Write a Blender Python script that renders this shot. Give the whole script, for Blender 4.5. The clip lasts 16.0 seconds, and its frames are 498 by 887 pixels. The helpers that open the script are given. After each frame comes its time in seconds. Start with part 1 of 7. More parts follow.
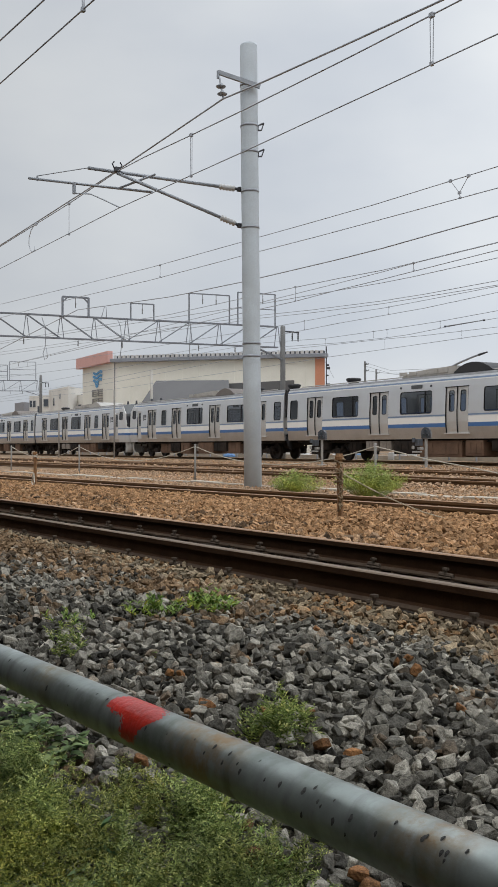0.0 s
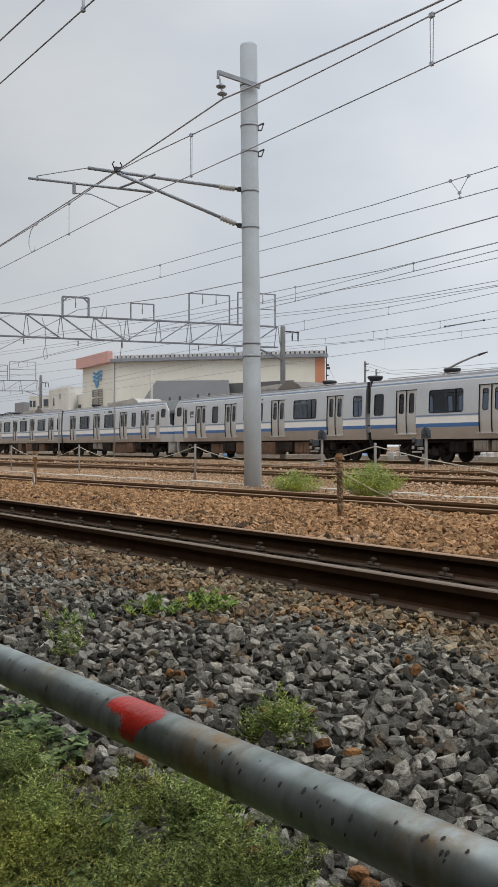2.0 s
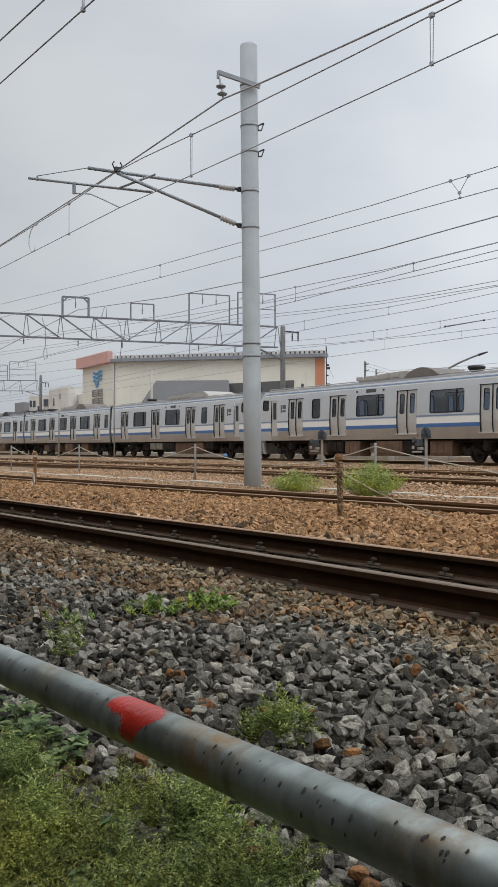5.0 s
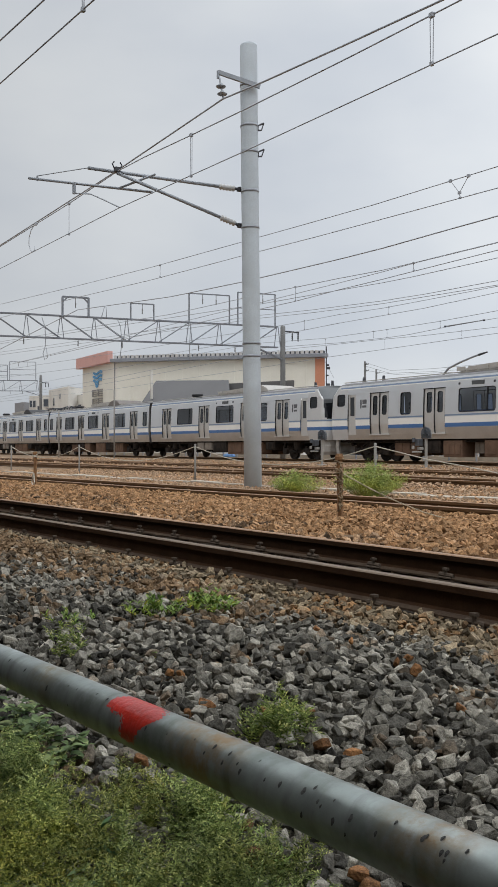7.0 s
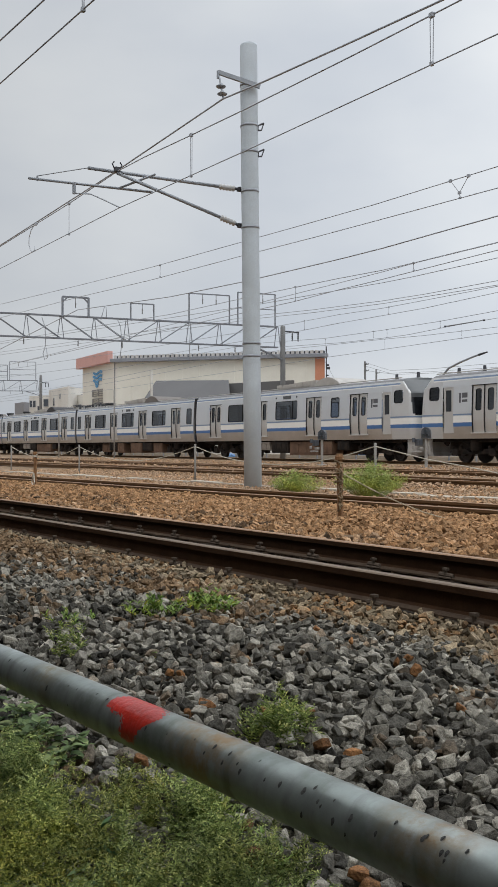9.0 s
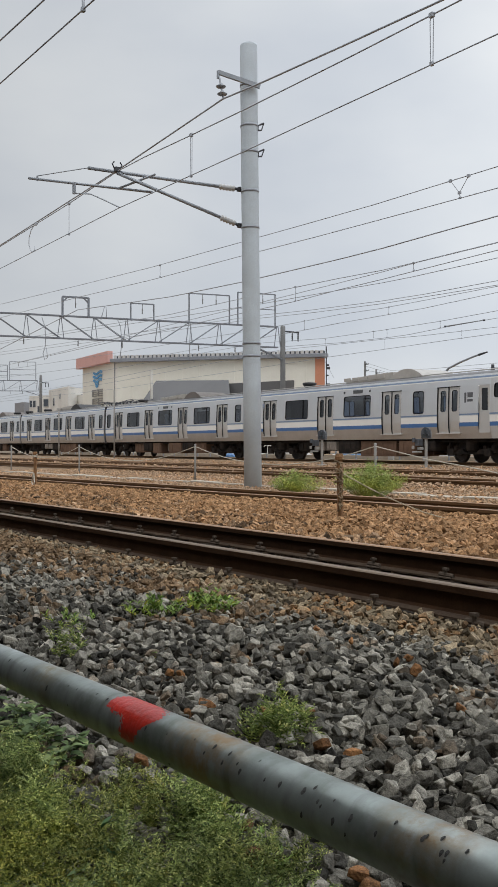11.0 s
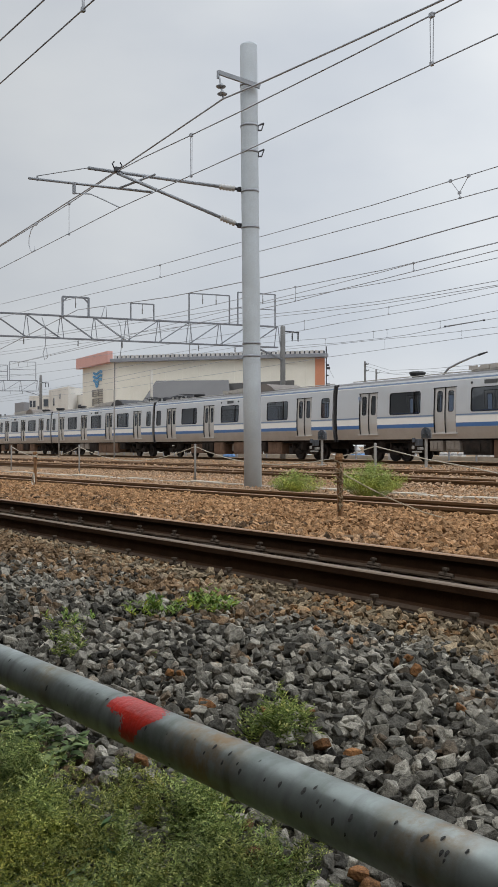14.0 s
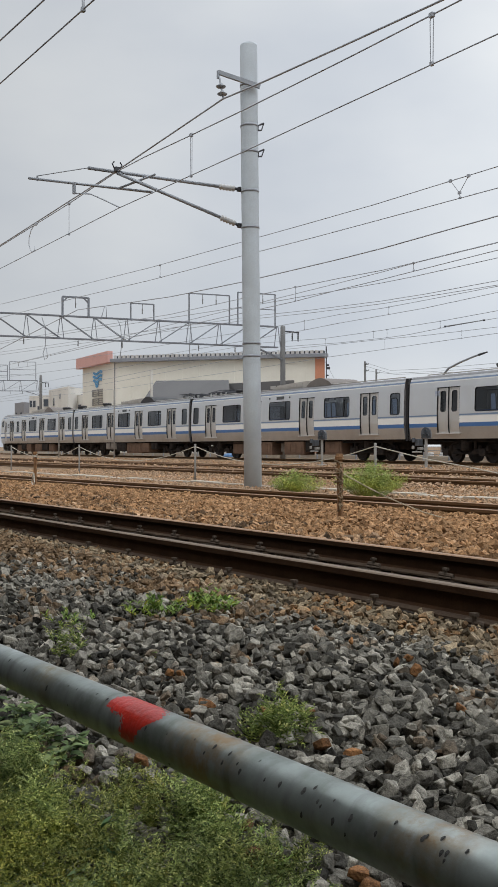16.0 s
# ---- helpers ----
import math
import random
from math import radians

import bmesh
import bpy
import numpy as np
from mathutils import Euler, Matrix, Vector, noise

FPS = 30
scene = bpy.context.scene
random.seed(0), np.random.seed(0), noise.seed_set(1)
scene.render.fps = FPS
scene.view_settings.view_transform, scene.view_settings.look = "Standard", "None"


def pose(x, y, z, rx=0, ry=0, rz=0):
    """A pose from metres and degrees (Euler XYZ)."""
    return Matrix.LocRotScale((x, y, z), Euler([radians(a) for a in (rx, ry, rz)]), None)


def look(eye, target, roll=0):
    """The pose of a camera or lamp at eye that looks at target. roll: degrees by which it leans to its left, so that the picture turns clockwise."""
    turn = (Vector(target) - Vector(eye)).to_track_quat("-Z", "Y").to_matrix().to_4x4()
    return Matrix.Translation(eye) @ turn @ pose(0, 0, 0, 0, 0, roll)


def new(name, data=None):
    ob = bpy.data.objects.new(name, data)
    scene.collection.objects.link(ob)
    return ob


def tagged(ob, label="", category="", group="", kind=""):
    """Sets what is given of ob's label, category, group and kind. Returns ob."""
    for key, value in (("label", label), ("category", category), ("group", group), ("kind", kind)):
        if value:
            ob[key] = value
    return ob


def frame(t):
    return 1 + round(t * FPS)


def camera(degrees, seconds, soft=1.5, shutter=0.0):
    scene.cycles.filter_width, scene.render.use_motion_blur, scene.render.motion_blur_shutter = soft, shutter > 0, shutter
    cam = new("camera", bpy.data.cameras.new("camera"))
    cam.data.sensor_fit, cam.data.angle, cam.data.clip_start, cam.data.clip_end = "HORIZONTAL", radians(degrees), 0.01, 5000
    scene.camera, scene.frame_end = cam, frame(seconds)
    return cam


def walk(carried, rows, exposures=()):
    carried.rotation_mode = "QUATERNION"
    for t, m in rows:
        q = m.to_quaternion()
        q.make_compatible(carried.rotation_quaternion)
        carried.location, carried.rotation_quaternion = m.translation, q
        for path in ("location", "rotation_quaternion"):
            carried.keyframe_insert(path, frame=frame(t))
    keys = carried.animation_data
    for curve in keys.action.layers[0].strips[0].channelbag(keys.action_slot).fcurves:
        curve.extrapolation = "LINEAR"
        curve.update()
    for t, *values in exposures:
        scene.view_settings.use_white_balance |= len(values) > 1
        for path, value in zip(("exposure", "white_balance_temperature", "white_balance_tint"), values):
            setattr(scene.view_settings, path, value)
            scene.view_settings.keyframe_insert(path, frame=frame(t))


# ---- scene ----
cam = camera(28.957, 16.0, soft=1.5)
EYE = (0.0, 0.0, 0.65)
_stand = look(EYE, (-85.491, 51.877, 1.002))
walk(cam, [(0.0, _stand), (16.0, _stand)])

# ---------------------------------------------------------------- sky and light
world = bpy.data.worlds.new("sky")
scene.world = world
world.use_nodes = True


def build_sky():
    nt = world.node_tree
    nt.nodes.clear()
    out = nt.nodes.new("ShaderNodeOutputWorld")
    bg = nt.nodes.new("ShaderNodeBackground")
    sky = nt.nodes.new("ShaderNodeTexSky")
    sky.sky_type = "NISHITA"
    sky.sun_disc = False
    sky.sun_elevation = radians(48)
    sky.sun_rotation = radians(150)
    sky.air_density, sky.dust_density = 1.0, 4.0
    dim = nt.nodes.new("ShaderNodeMix")
    dim.data_type, dim.blend_type = "RGBA", "MULTIPLY"
    dim.inputs[0].default_value = 1.0
    dim.inputs[7].default_value = (0.1, 0.1, 0.1, 1)
    co = nt.nodes.new("ShaderNodeTexCoord")
    mp = nt.nodes.new("ShaderNodeMapping")
    mp.inputs["Scale"].default_value = (1.0, 1.0, 2.2)
    n1 = nt.nodes.new("ShaderNodeTexNoise")
    n1.inputs["Scale"].default_value = 2.6
    n1.inputs["Detail"].default_value = 5
    n1.inputs["Roughness"].default_value = 0.45
    ramp = nt.nodes.new("ShaderNodeValToRGB")
    ramp.color_ramp.elements[0].position = 0.26
    ramp.color_ramp.elements[0].color = (0.52, 0.565, 0.635, 1)
    ramp.color_ramp.elements[1].position = 0.70
    ramp.color_ramp.elements[1].color = (0.76, 0.785, 0.802, 1)
    mix = nt.nodes.new("ShaderNodeMix")
    mix.data_type = "RGBA"
    mix.inputs[0].default_value = 0.93
    ln = nt.links.new
    # brighter overhead, as under any overcast, and a thinner patch of cloud to one side
    sep = nt.nodes.new("ShaderNodeSeparateXYZ")
    up = nt.nodes.new("ShaderNodeMapRange")
    up.inputs["From Min"].default_value, up.inputs["From Max"].default_value = 0.42, 1.0
    up.inputs["To Min"].default_value, up.inputs["To Max"].default_value = 1.0, 2.8
    dot = nt.nodes.new("ShaderNodeVectorMath")
    dot.operation = "DOT_PRODUCT"
    dot.inputs[1].default_value = (0.50, 0.84, 0.2)
    thin = nt.nodes.new("ShaderNodeMapRange")
    thin.inputs["From Min"].default_value, thin.inputs["From Max"].default_value = -0.35, 0.45
    thin.inputs["To Min"].default_value, thin.inputs["To Max"].default_value = 0.76, 1.25
    gain = nt.nodes.new("ShaderNodeMath")
    gain.operation = "MULTIPLY"
    nt.links.new(co.outputs["Generated"], sep.inputs[0])
    nt.links.new(sep.outputs["Z"], up.inputs["Value"])
    nt.links.new(co.outputs["Generated"], dot.inputs[0])
    nt.links.new(dot.outputs["Value"], thin.inputs["Value"])
    nt.links.new(up.outputs[0], gain.inputs[0])
    nt.links.new(thin.outputs[0], gain.inputs[1])
    nt.links.new(gain.outputs[0], bg.inputs["Strength"])
    ln(co.outputs["Generated"], mp.inputs["Vector"])
    ln(mp.outputs["Vector"], n1.inputs["Vector"])
    ln(n1.outputs["Fac"], ramp.inputs["Fac"])
    ln(sky.outputs["Color"], dim.inputs[6])
    ln(dim.outputs[2], mix.inputs[6])
    ln(ramp.outputs["Color"], mix.inputs[7])
    ln(mix.outputs[2], bg.inputs["Color"])
    ln(bg.outputs["Background"], out.inputs["Surface"])


build_sky()
sun = new("sun", bpy.data.lights.new("sun", "SUN"))
sun.data.energy, sun.data.angle, sun.data.color = 0.6, radians(25), (1.0, 0.96, 0.9)
sun.matrix_world = look((25, -30, 70), (0, 0, 0))
scene.view_settings.exposure = 0.0


# ---------------------------------------------------------------- materials
def material(name, color, rough=0.6, metal=0.0, vary=0.25, scale=6.0, bump=0.2, fine=60.0, dirt=None, dirt_amount=0.4, per_piece=0.0, shine=0.5):
    """Base colour broken by coarse and fine noise, with dirt patches and a fine relief."""
    m = bpy.data.materials.new(name)
    m.use_nodes = True
    nt = m.node_tree
    ln = nt.links.new
    p = nt.nodes["Principled BSDF"]
    p.inputs["Roughness"].default_value = rough
    p.inputs["Metallic"].default_value = metal
    p.inputs["Specular IOR Level"].default_value = shine
    co = nt.nodes.new("ShaderNodeTexCoord")
    a = nt.nodes.new("ShaderNodeTexNoise")
    a.inputs["Scale"].default_value, a.inputs["Detail"].default_value = scale, 4
    b = nt.nodes.new("ShaderNodeTexNoise")
    b.inputs["Scale"].default_value, b.inputs["Detail"].default_value = fine, 3
    ln(co.outputs["Object"], a.inputs["Vector"])
    ln(co.outputs["Object"], b.inputs["Vector"])
    ad = nt.nodes.new("ShaderNodeMath")
    ad.operation = "ADD"
    ln(a.outputs["Fac"], ad.inputs[0])
    ln(b.outputs["Fac"], ad.inputs[1])
    mr = nt.nodes.new("ShaderNodeMapRange")
    mr.inputs["From Min"].default_value, mr.inputs["From Max"].default_value = 0.55, 1.45
    mr.inputs["To Min"].default_value, mr.inputs["To Max"].default_value = 1 - vary, 1 + vary
    ln(ad.outputs[0], mr.inputs["Value"])
    mul = nt.nodes.new("ShaderNodeVectorMath")
    mul.operation = "SCALE"
    mul.inputs[0].default_value = color
    ln(mr.outputs[0], mul.inputs["Scale"])
    last = mul.outputs[0]
    if per_piece:
        info = nt.nodes.new("ShaderNodeObjectInfo")
        pr = nt.nodes.new("ShaderNodeMapRange")
        pr.inputs["To Min"].default_value, pr.inputs["To Max"].default_value = 1 - per_piece, 1 + per_piece
        ln(info.outputs["Random"], pr.inputs["Value"])
        m2 = nt.nodes.new("ShaderNodeVectorMath")
        m2.operation = "SCALE"
        ln(last, m2.inputs[0])
        ln(pr.outputs[0], m2.inputs["Scale"])
        last = m2.outputs[0]
    if dirt:
        c = nt.nodes.new("ShaderNodeTexNoise")
        c.inputs["Scale"].default_value, c.inputs["Detail"].default_value = scale * 0.6, 6
        c.inputs["Roughness"].default_value = 0.65
        ln(co.outputs["Object"], c.inputs["Vector"])
        rm = nt.nodes.new("ShaderNodeMapRange")
        rm.inputs["From Min"].default_value, rm.inputs["From Max"].default_value = 0.45, 0.7
        rm.inputs["To Max"].default_value = dirt_amount
        ln(c.outputs["Fac"], rm.inputs["Value"])
        mx = nt.nodes.new("ShaderNodeMix")
        mx.data_type = "RGBA"
        ln(rm.outputs[0], mx.inputs[0])
        ln(last, mx.inputs[6])
        mx.inputs[7].default_value = (*dirt, 1)
        last = mx.outputs[2]
    ln(last, p.inputs["Base Color"])
    if bump:
        bp = nt.nodes.new("ShaderNodeBump")
        bp.inputs["Strength"].default_value = bump
        bp.inputs["Distance"].default_value = 0.01
        ln(b.outputs["Fac"], bp.inputs["Height"])
        ln(bp.outputs["Normal"], p.inputs["Normal"])
    return m


def stone_material(name, grey, warm, warm_level, warm_by_y=(0.0, 0.0), spread=(0.4, 2.2), drift_dir=(0.0, 1.0, 0.0)):
    """Broken ballast stone: every stone its own tone, rust-brown ones in drifts and towards the rails."""
    m = bpy.data.materials.new(name)
    m.use_nodes = True
    nt = m.node_tree
    ln = nt.links.new
    p = nt.nodes["Principled BSDF"]
    p.inputs["Roughness"].default_value = 0.88
    p.inputs["Specular IOR Level"].default_value = 0.15
    geo = nt.nodes.new("ShaderNodeNewGeometry")
    co = nt.nodes.new("ShaderNodeTexCoord")
    tone = nt.nodes.new("ShaderNodeValToRGB")
    e = tone.color_ramp.elements
    e[0].color = (*[g * spread[0] for g in grey], 1)
    e[1].color = (*[min(1, g * spread[1]) for g in grey], 1)
    mid = e.new(0.6)
    mid.color = (*grey, 1)
    ln(geo.outputs["Random Per Island"], tone.inputs["Fac"])
    wt = nt.nodes.new("ShaderNodeValToRGB")
    w = wt.color_ramp.elements
    w[0].color = (*[g * 0.6 for g in warm], 1)
    w[1].color = (*[min(1, g * 1.5) for g in warm], 1)
    ln(geo.outputs["Random Per Island"], wt.inputs["Fac"])
    drift = nt.nodes.new("ShaderNodeTexNoise")
    drift.inputs["Scale"].default_value, drift.inputs["Detail"].default_value = 2.2, 3
    ln(co.outputs["Object"], drift.inputs["Vector"])
    across = nt.nodes.new("ShaderNodeVectorMath")
    across.operation = "DOT_PRODUCT"
    across.inputs[1].default_value = drift_dir
    ln(co.outputs["Object"], across.inputs[0])
    yr = nt.nodes.new("ShaderNodeMapRange")
    yr.inputs["From Min"].default_value, yr.inputs["From Max"].default_value = warm_by_y if warm_by_y[0] != warm_by_y[1] else (900, 901)
    yr.inputs["To Max"].default_value = 0.55
    ln(across.outputs["Value"], yr.inputs["Value"])
    rnd = nt.nodes.new("ShaderNodeMath")
    rnd.operation = "MULTIPLY"
    rnd.inputs[1].default_value = 7.31
    fr = nt.nodes.new("ShaderNodeMath")
    fr.operation = "FRACT"
    ln(geo.outputs["Random Per Island"], rnd.inputs[0])
    ln(rnd.outputs[0], fr.inputs[0])
    s1 = nt.nodes.new("ShaderNodeMath")
    s1.operation = "MULTIPLY_ADD"
    ln(fr.outputs[0], s1.inputs[0])
    s1.inputs[1].default_value = 0.35
    ln(drift.outputs["Fac"], s1.inputs[2])
    s2 = nt.nodes.new("ShaderNodeMath")
    ln(s1.outputs[0], s2.inputs[0])
    ln(yr.outputs[0], s2.inputs[1])
    rm = nt.nodes.new("ShaderNodeMapRange")
    rm.inputs["From Min"].default_value, rm.inputs["From Max"].default_value = warm_level, warm_level + 0.16
    ln(s2.outputs[0], rm.inputs["Value"])
    mx = nt.nodes.new("ShaderNodeMix")
    mx.data_type = "RGBA"
    ln(rm.outputs[0], mx.inputs[0])
    ln(tone.outputs[0], mx.inputs[6])
    ln(wt.outputs[0], mx.inputs[7])
    grain = nt.nodes.new("ShaderNodeTexNoise")
    grain.inputs["Scale"].default_value, grain.inputs["Detail"].default_value = 70, 5
    ln(co.outputs["Object"], grain.inputs["Vector"])
    speck = nt.nodes.new("ShaderNodeTexNoise")
    speck.inputs["Scale"].default_value, speck.inputs["Detail"].default_value = 310, 2
    ln(co.outputs["Object"], speck.inputs["Vector"])
    both = nt.nodes.new("ShaderNodeMath")
    both.operation = "MULTIPLY_ADD"
    both.inputs[1].default_value = 0.5
    ln(speck.outputs["Fac"], both.inputs[0])
    half = nt.nodes.new("ShaderNodeMath")
    half.operation = "MULTIPLY"
    half.inputs[1].default_value = 0.5
    ln(grain.outputs["Fac"], half.inputs[0])
    ln(half.outputs[0], both.inputs[2])
    gr = nt.nodes.new("ShaderNodeMapRange")
    gr.inputs["From Min"].default_value, gr.inputs["From Max"].default_value = 0.36, 0.64
    gr.inputs["To Min"].default_value, gr.inputs["To Max"].default_value = 0.45, 1.55
    ln(both.outputs[0], gr.inputs["Value"])
    sc = nt.nodes.new("ShaderNodeVectorMath")
    sc.operation = "SCALE"
    ln(mx.outputs[2], sc.inputs[0])
    ln(gr.outputs[0], sc.inputs["Scale"])
    ln(sc.outputs[0], p.inputs["Base Color"])
    bp = nt.nodes.new("ShaderNodeBump")
    bp.inputs["Strength"].default_value, bp.inputs["Distance"].default_value = 1.0, 0.009
    ln(grain.outputs["Fac"], bp.inputs["Height"])
    ln(bp.outputs["Normal"], p.inputs["Normal"])
    return m


def pipe_material(name, rust_spots):
    """Old zinc coating: cloudy grey-green film, rings of grime, a few rust-brown stains and patchy gloss."""
    m = bpy.data.materials.new(name)
    m.use_nodes = True
    nt = m.node_tree
    ln = nt.links.new
    p = nt.nodes["Principled BSDF"]
    p.inputs["Metallic"].default_value = 0.75
    co = nt.nodes.new("ShaderNodeTexCoord")

    def cloud(scale, detail=5, rough=0.6):
        n = nt.nodes.new("ShaderNodeTexNoise")
        n.inputs["Scale"].default_value, n.inputs["Detail"].default_value, n.inputs["Roughness"].default_value = scale, detail, rough
        ln(co.outputs["Object"], n.inputs["Vector"])
        return n.outputs["Fac"]

    def ranged(value, a, b, lo, hi):
        r = nt.nodes.new("ShaderNodeMapRange")
        for key, v in (("From Min", a), ("From Max", b), ("To Min", lo), ("To Max", hi)):
            r.inputs[key].default_value = v
        ln(value, r.inputs["Value"])
        return r.outputs[0]

    def mixed(fac, a, b):
        x = nt.nodes.new("ShaderNodeMix")
        x.data_type = "RGBA"
        ln(fac, x.inputs[0])
        ln(a, x.inputs[6])
        x.inputs[7].default_value = (*b, 1)
        return x.outputs[2]

    def times(a, b):
        x = nt.nodes.new("ShaderNodeMath")
        x.operation = "MULTIPLY"
        ln(a, x.inputs[0])
        ln(b, x.inputs[1])
        return x.outputs[0]

    base = nt.nodes.new("ShaderNodeValToRGB")
    e = base.color_ramp.elements
    e[0].position, e[0].color = 0.34, (0.195, 0.22, 0.195, 1)
    e[1].position, e[1].color = 0.66, (0.38, 0.415, 0.395, 1)
    coarse = cloud(13)
    ln(coarse, base.inputs["Fac"])
    col = mixed(ranged(cloud(46), 0.52, 0.72, 0.0, 0.45), base.outputs[0], (0.36, 0.39, 0.395))
    # grime in rings: noise along the bar, slightly wavy round it
    ax = nt.nodes.new("ShaderNodeVectorMath")
    ax.operation = "DOT_PRODUCT"
    ax.inputs[1].default_value = (34.0, 2.45, 0.67)
    ln(co.outputs["Object"], ax.inputs[0])
    wv = nt.nodes.new("ShaderNodeMath")
    wv.operation = "MULTIPLY_ADD"
    wv.inputs[1].default_value = 1.3
    ln(coarse, wv.inputs[0])
    ln(ax.outputs["Value"], wv.inputs[2])
    g = nt.nodes.new("ShaderNodeTexNoise")
    g.noise_dimensions = "1D"
    g.inputs["Scale"].default_value, g.inputs["Detail"].default_value = 1.0, 4
    ln(wv.outputs[0], g.inputs["W"])
    col = mixed(times(ranged(g.outputs["Fac"], 0.5, 0.7, 0.0, 0.5), ranged(cloud(30), 0.35, 0.6, 0.3, 1.0)), col, (0.075, 0.08, 0.058))
    stain = cloud(38, 6, 0.7)
    for spot, size, tint in zip(rust_spots, (0.095, 0.06, 0.07), ((0.26, 0.17, 0.08), (0.22, 0.18, 0.1), (0.24, 0.16, 0.08))):
        dist = nt.nodes.new("ShaderNodeVectorMath")
        dist.operation = "DISTANCE"
        dist.inputs[1].default_value = spot
        ln(co.outputs["Object"], dist.inputs[0])
        col = mixed(times(ranged(dist.outputs["Value"], size * 0.35, size, 0.95, 0.0), ranged(stain, 0.4, 0.62, 0.15, 1.0)), col, tint)
    ln(col, p.inputs["Base Color"])
    ln(ranged(cloud(24), 0.35, 0.65, 0.32, 0.5), p.inputs["Roughness"])
    bp = nt.nodes.new("ShaderNodeBump")
    bp.inputs["Strength"].default_value, bp.inputs["Distance"].default_value = 0.12, 0.003
    ln(stain, bp.inputs["Height"])
    ln(bp.outputs["Normal"], p.inputs["Normal"])
    return m


def leaf_material(name, a, b, yellow=(0.22, 0.20, 0.03), yellow_at=0.9):
    m = bpy.data.materials.new(name)
    m.use_nodes = True
    nt = m.node_tree
    ln = nt.links.new
    p = nt.nodes["Principled BSDF"]
    p.inputs["Roughness"].default_value = 0.6
    p.inputs["Specular IOR Level"].default_value = 0.25
    geo = nt.nodes.new("ShaderNodeNewGeometry")
    rp = nt.nodes.new("ShaderNodeValToRGB")
    e = rp.color_ramp.elements
    e[0].color, e[1].color = (*a, 1), (*yellow, 1)
    k = e.new(yellow_at)
    k.color = (*b, 1)
    ln(geo.outputs["Random Per Island"], rp.inputs["Fac"])
    co = nt.nodes.new("ShaderNodeTexCoord")
    n = nt.nodes.new("ShaderNodeTexNoise")
    n.inputs["Scale"].default_value = 5
    ln(co.outputs["Object"], n.inputs["Vector"])
    mr = nt.nodes.new("ShaderNodeMapRange")
    mr.inputs["From Min"].default_value, mr.inputs["From Max"].default_value = 0.3, 0.7
    mr.inputs["To Min"].default_value, mr.inputs["To Max"].default_value = 0.6, 1.4
    ln(n.outputs["Fac"], mr.inputs["Value"])
    s = nt.nodes.new("ShaderNodeVectorMath")
    s.operation = "SCALE"
    ln(rp.outputs[0], s.inputs[0])
    ln(mr.outputs[0], s.inputs["Scale"])
    ln(s.outputs[0], p.inputs["Base Color"])
    n2 = nt.nodes.new("ShaderNodeTexNoise")
    n2.inputs["Scale"].default_value = 3.1
    ln(co.outputs["Object"], n2.inputs["Vector"])
    m2 = nt.nodes.new("ShaderNodeMapRange")
    m2.inputs["From Min"].default_value, m2.inputs["From Max"].default_value = 0.45, 0.68
    m2.inputs["To Max"].default_value = 0.65
    ln(n2.outputs["Fac"], m2.inputs["Value"])
    hue = nt.nodes.new("ShaderNodeMix")
    hue.data_type, hue.blend_type = "RGBA", "MULTIPLY"
    hue.inputs[7].default_value = (1.45, 1.08, 0.4, 1)
    ln(m2.outputs[0], hue.inputs[0])
    ln(s.outputs[0], hue.inputs[6])
    ln(hue.outputs[2], p.inputs["Base Color"])
    tr = nt.nodes.new("ShaderNodeBsdfTranslucent")
    ln(hue.outputs[2], tr.inputs["Color"])
    mix = nt.nodes.new("ShaderNodeMixShader")
    mix.inputs[0].default_value = 0.2
    ln(p.outputs[0], mix.inputs[1])
    ln(tr.outputs[0], mix.inputs[2])
    ln(mix.outputs[0], nt.nodes["Material Output"].inputs["Surface"])
    return m


def glass_material(name, tint, rough=0.03, alpha=0.5):
    """Tinted window glass: a see-through tint under a clear gloss."""
    m = bpy.data.materials.new(name)
    m.use_nodes = True
    nt = m.node_tree
    ln = nt.links.new
    tr = nt.nodes.new("ShaderNodeBsdfTransparent")
    tr.inputs["Color"].default_value = (*tint, 1)
    gl = nt.nodes.new("ShaderNodeBsdfGlossy")
    gl.inputs["Roughness"].default_value = rough
    fr = nt.nodes.new("ShaderNodeFresnel")
    fr.inputs["IOR"].default_value = 1.5
    mix = nt.nodes.new("ShaderNodeMixShader")
    ln(fr.outputs[0], mix.inputs[0])
    ln(tr.outputs[0], mix.inputs[1])
    ln(gl.outputs[0], mix.inputs[2])
    ln(mix.outputs[0], nt.nodes["Material Output"].inputs["Surface"])
    return m


def glow_material(name, color, strength):
    m = bpy.data.materials.new(name)
    m.use_nodes = True
    p = m.node_tree.nodes["Principled BSDF"]
    p.inputs["Base Color"].default_value = (*color, 1)
    p.inputs["Emission Color"].default_value = (*color, 1)
    p.inputs["Emission Strength"].default_value = strength
    return m


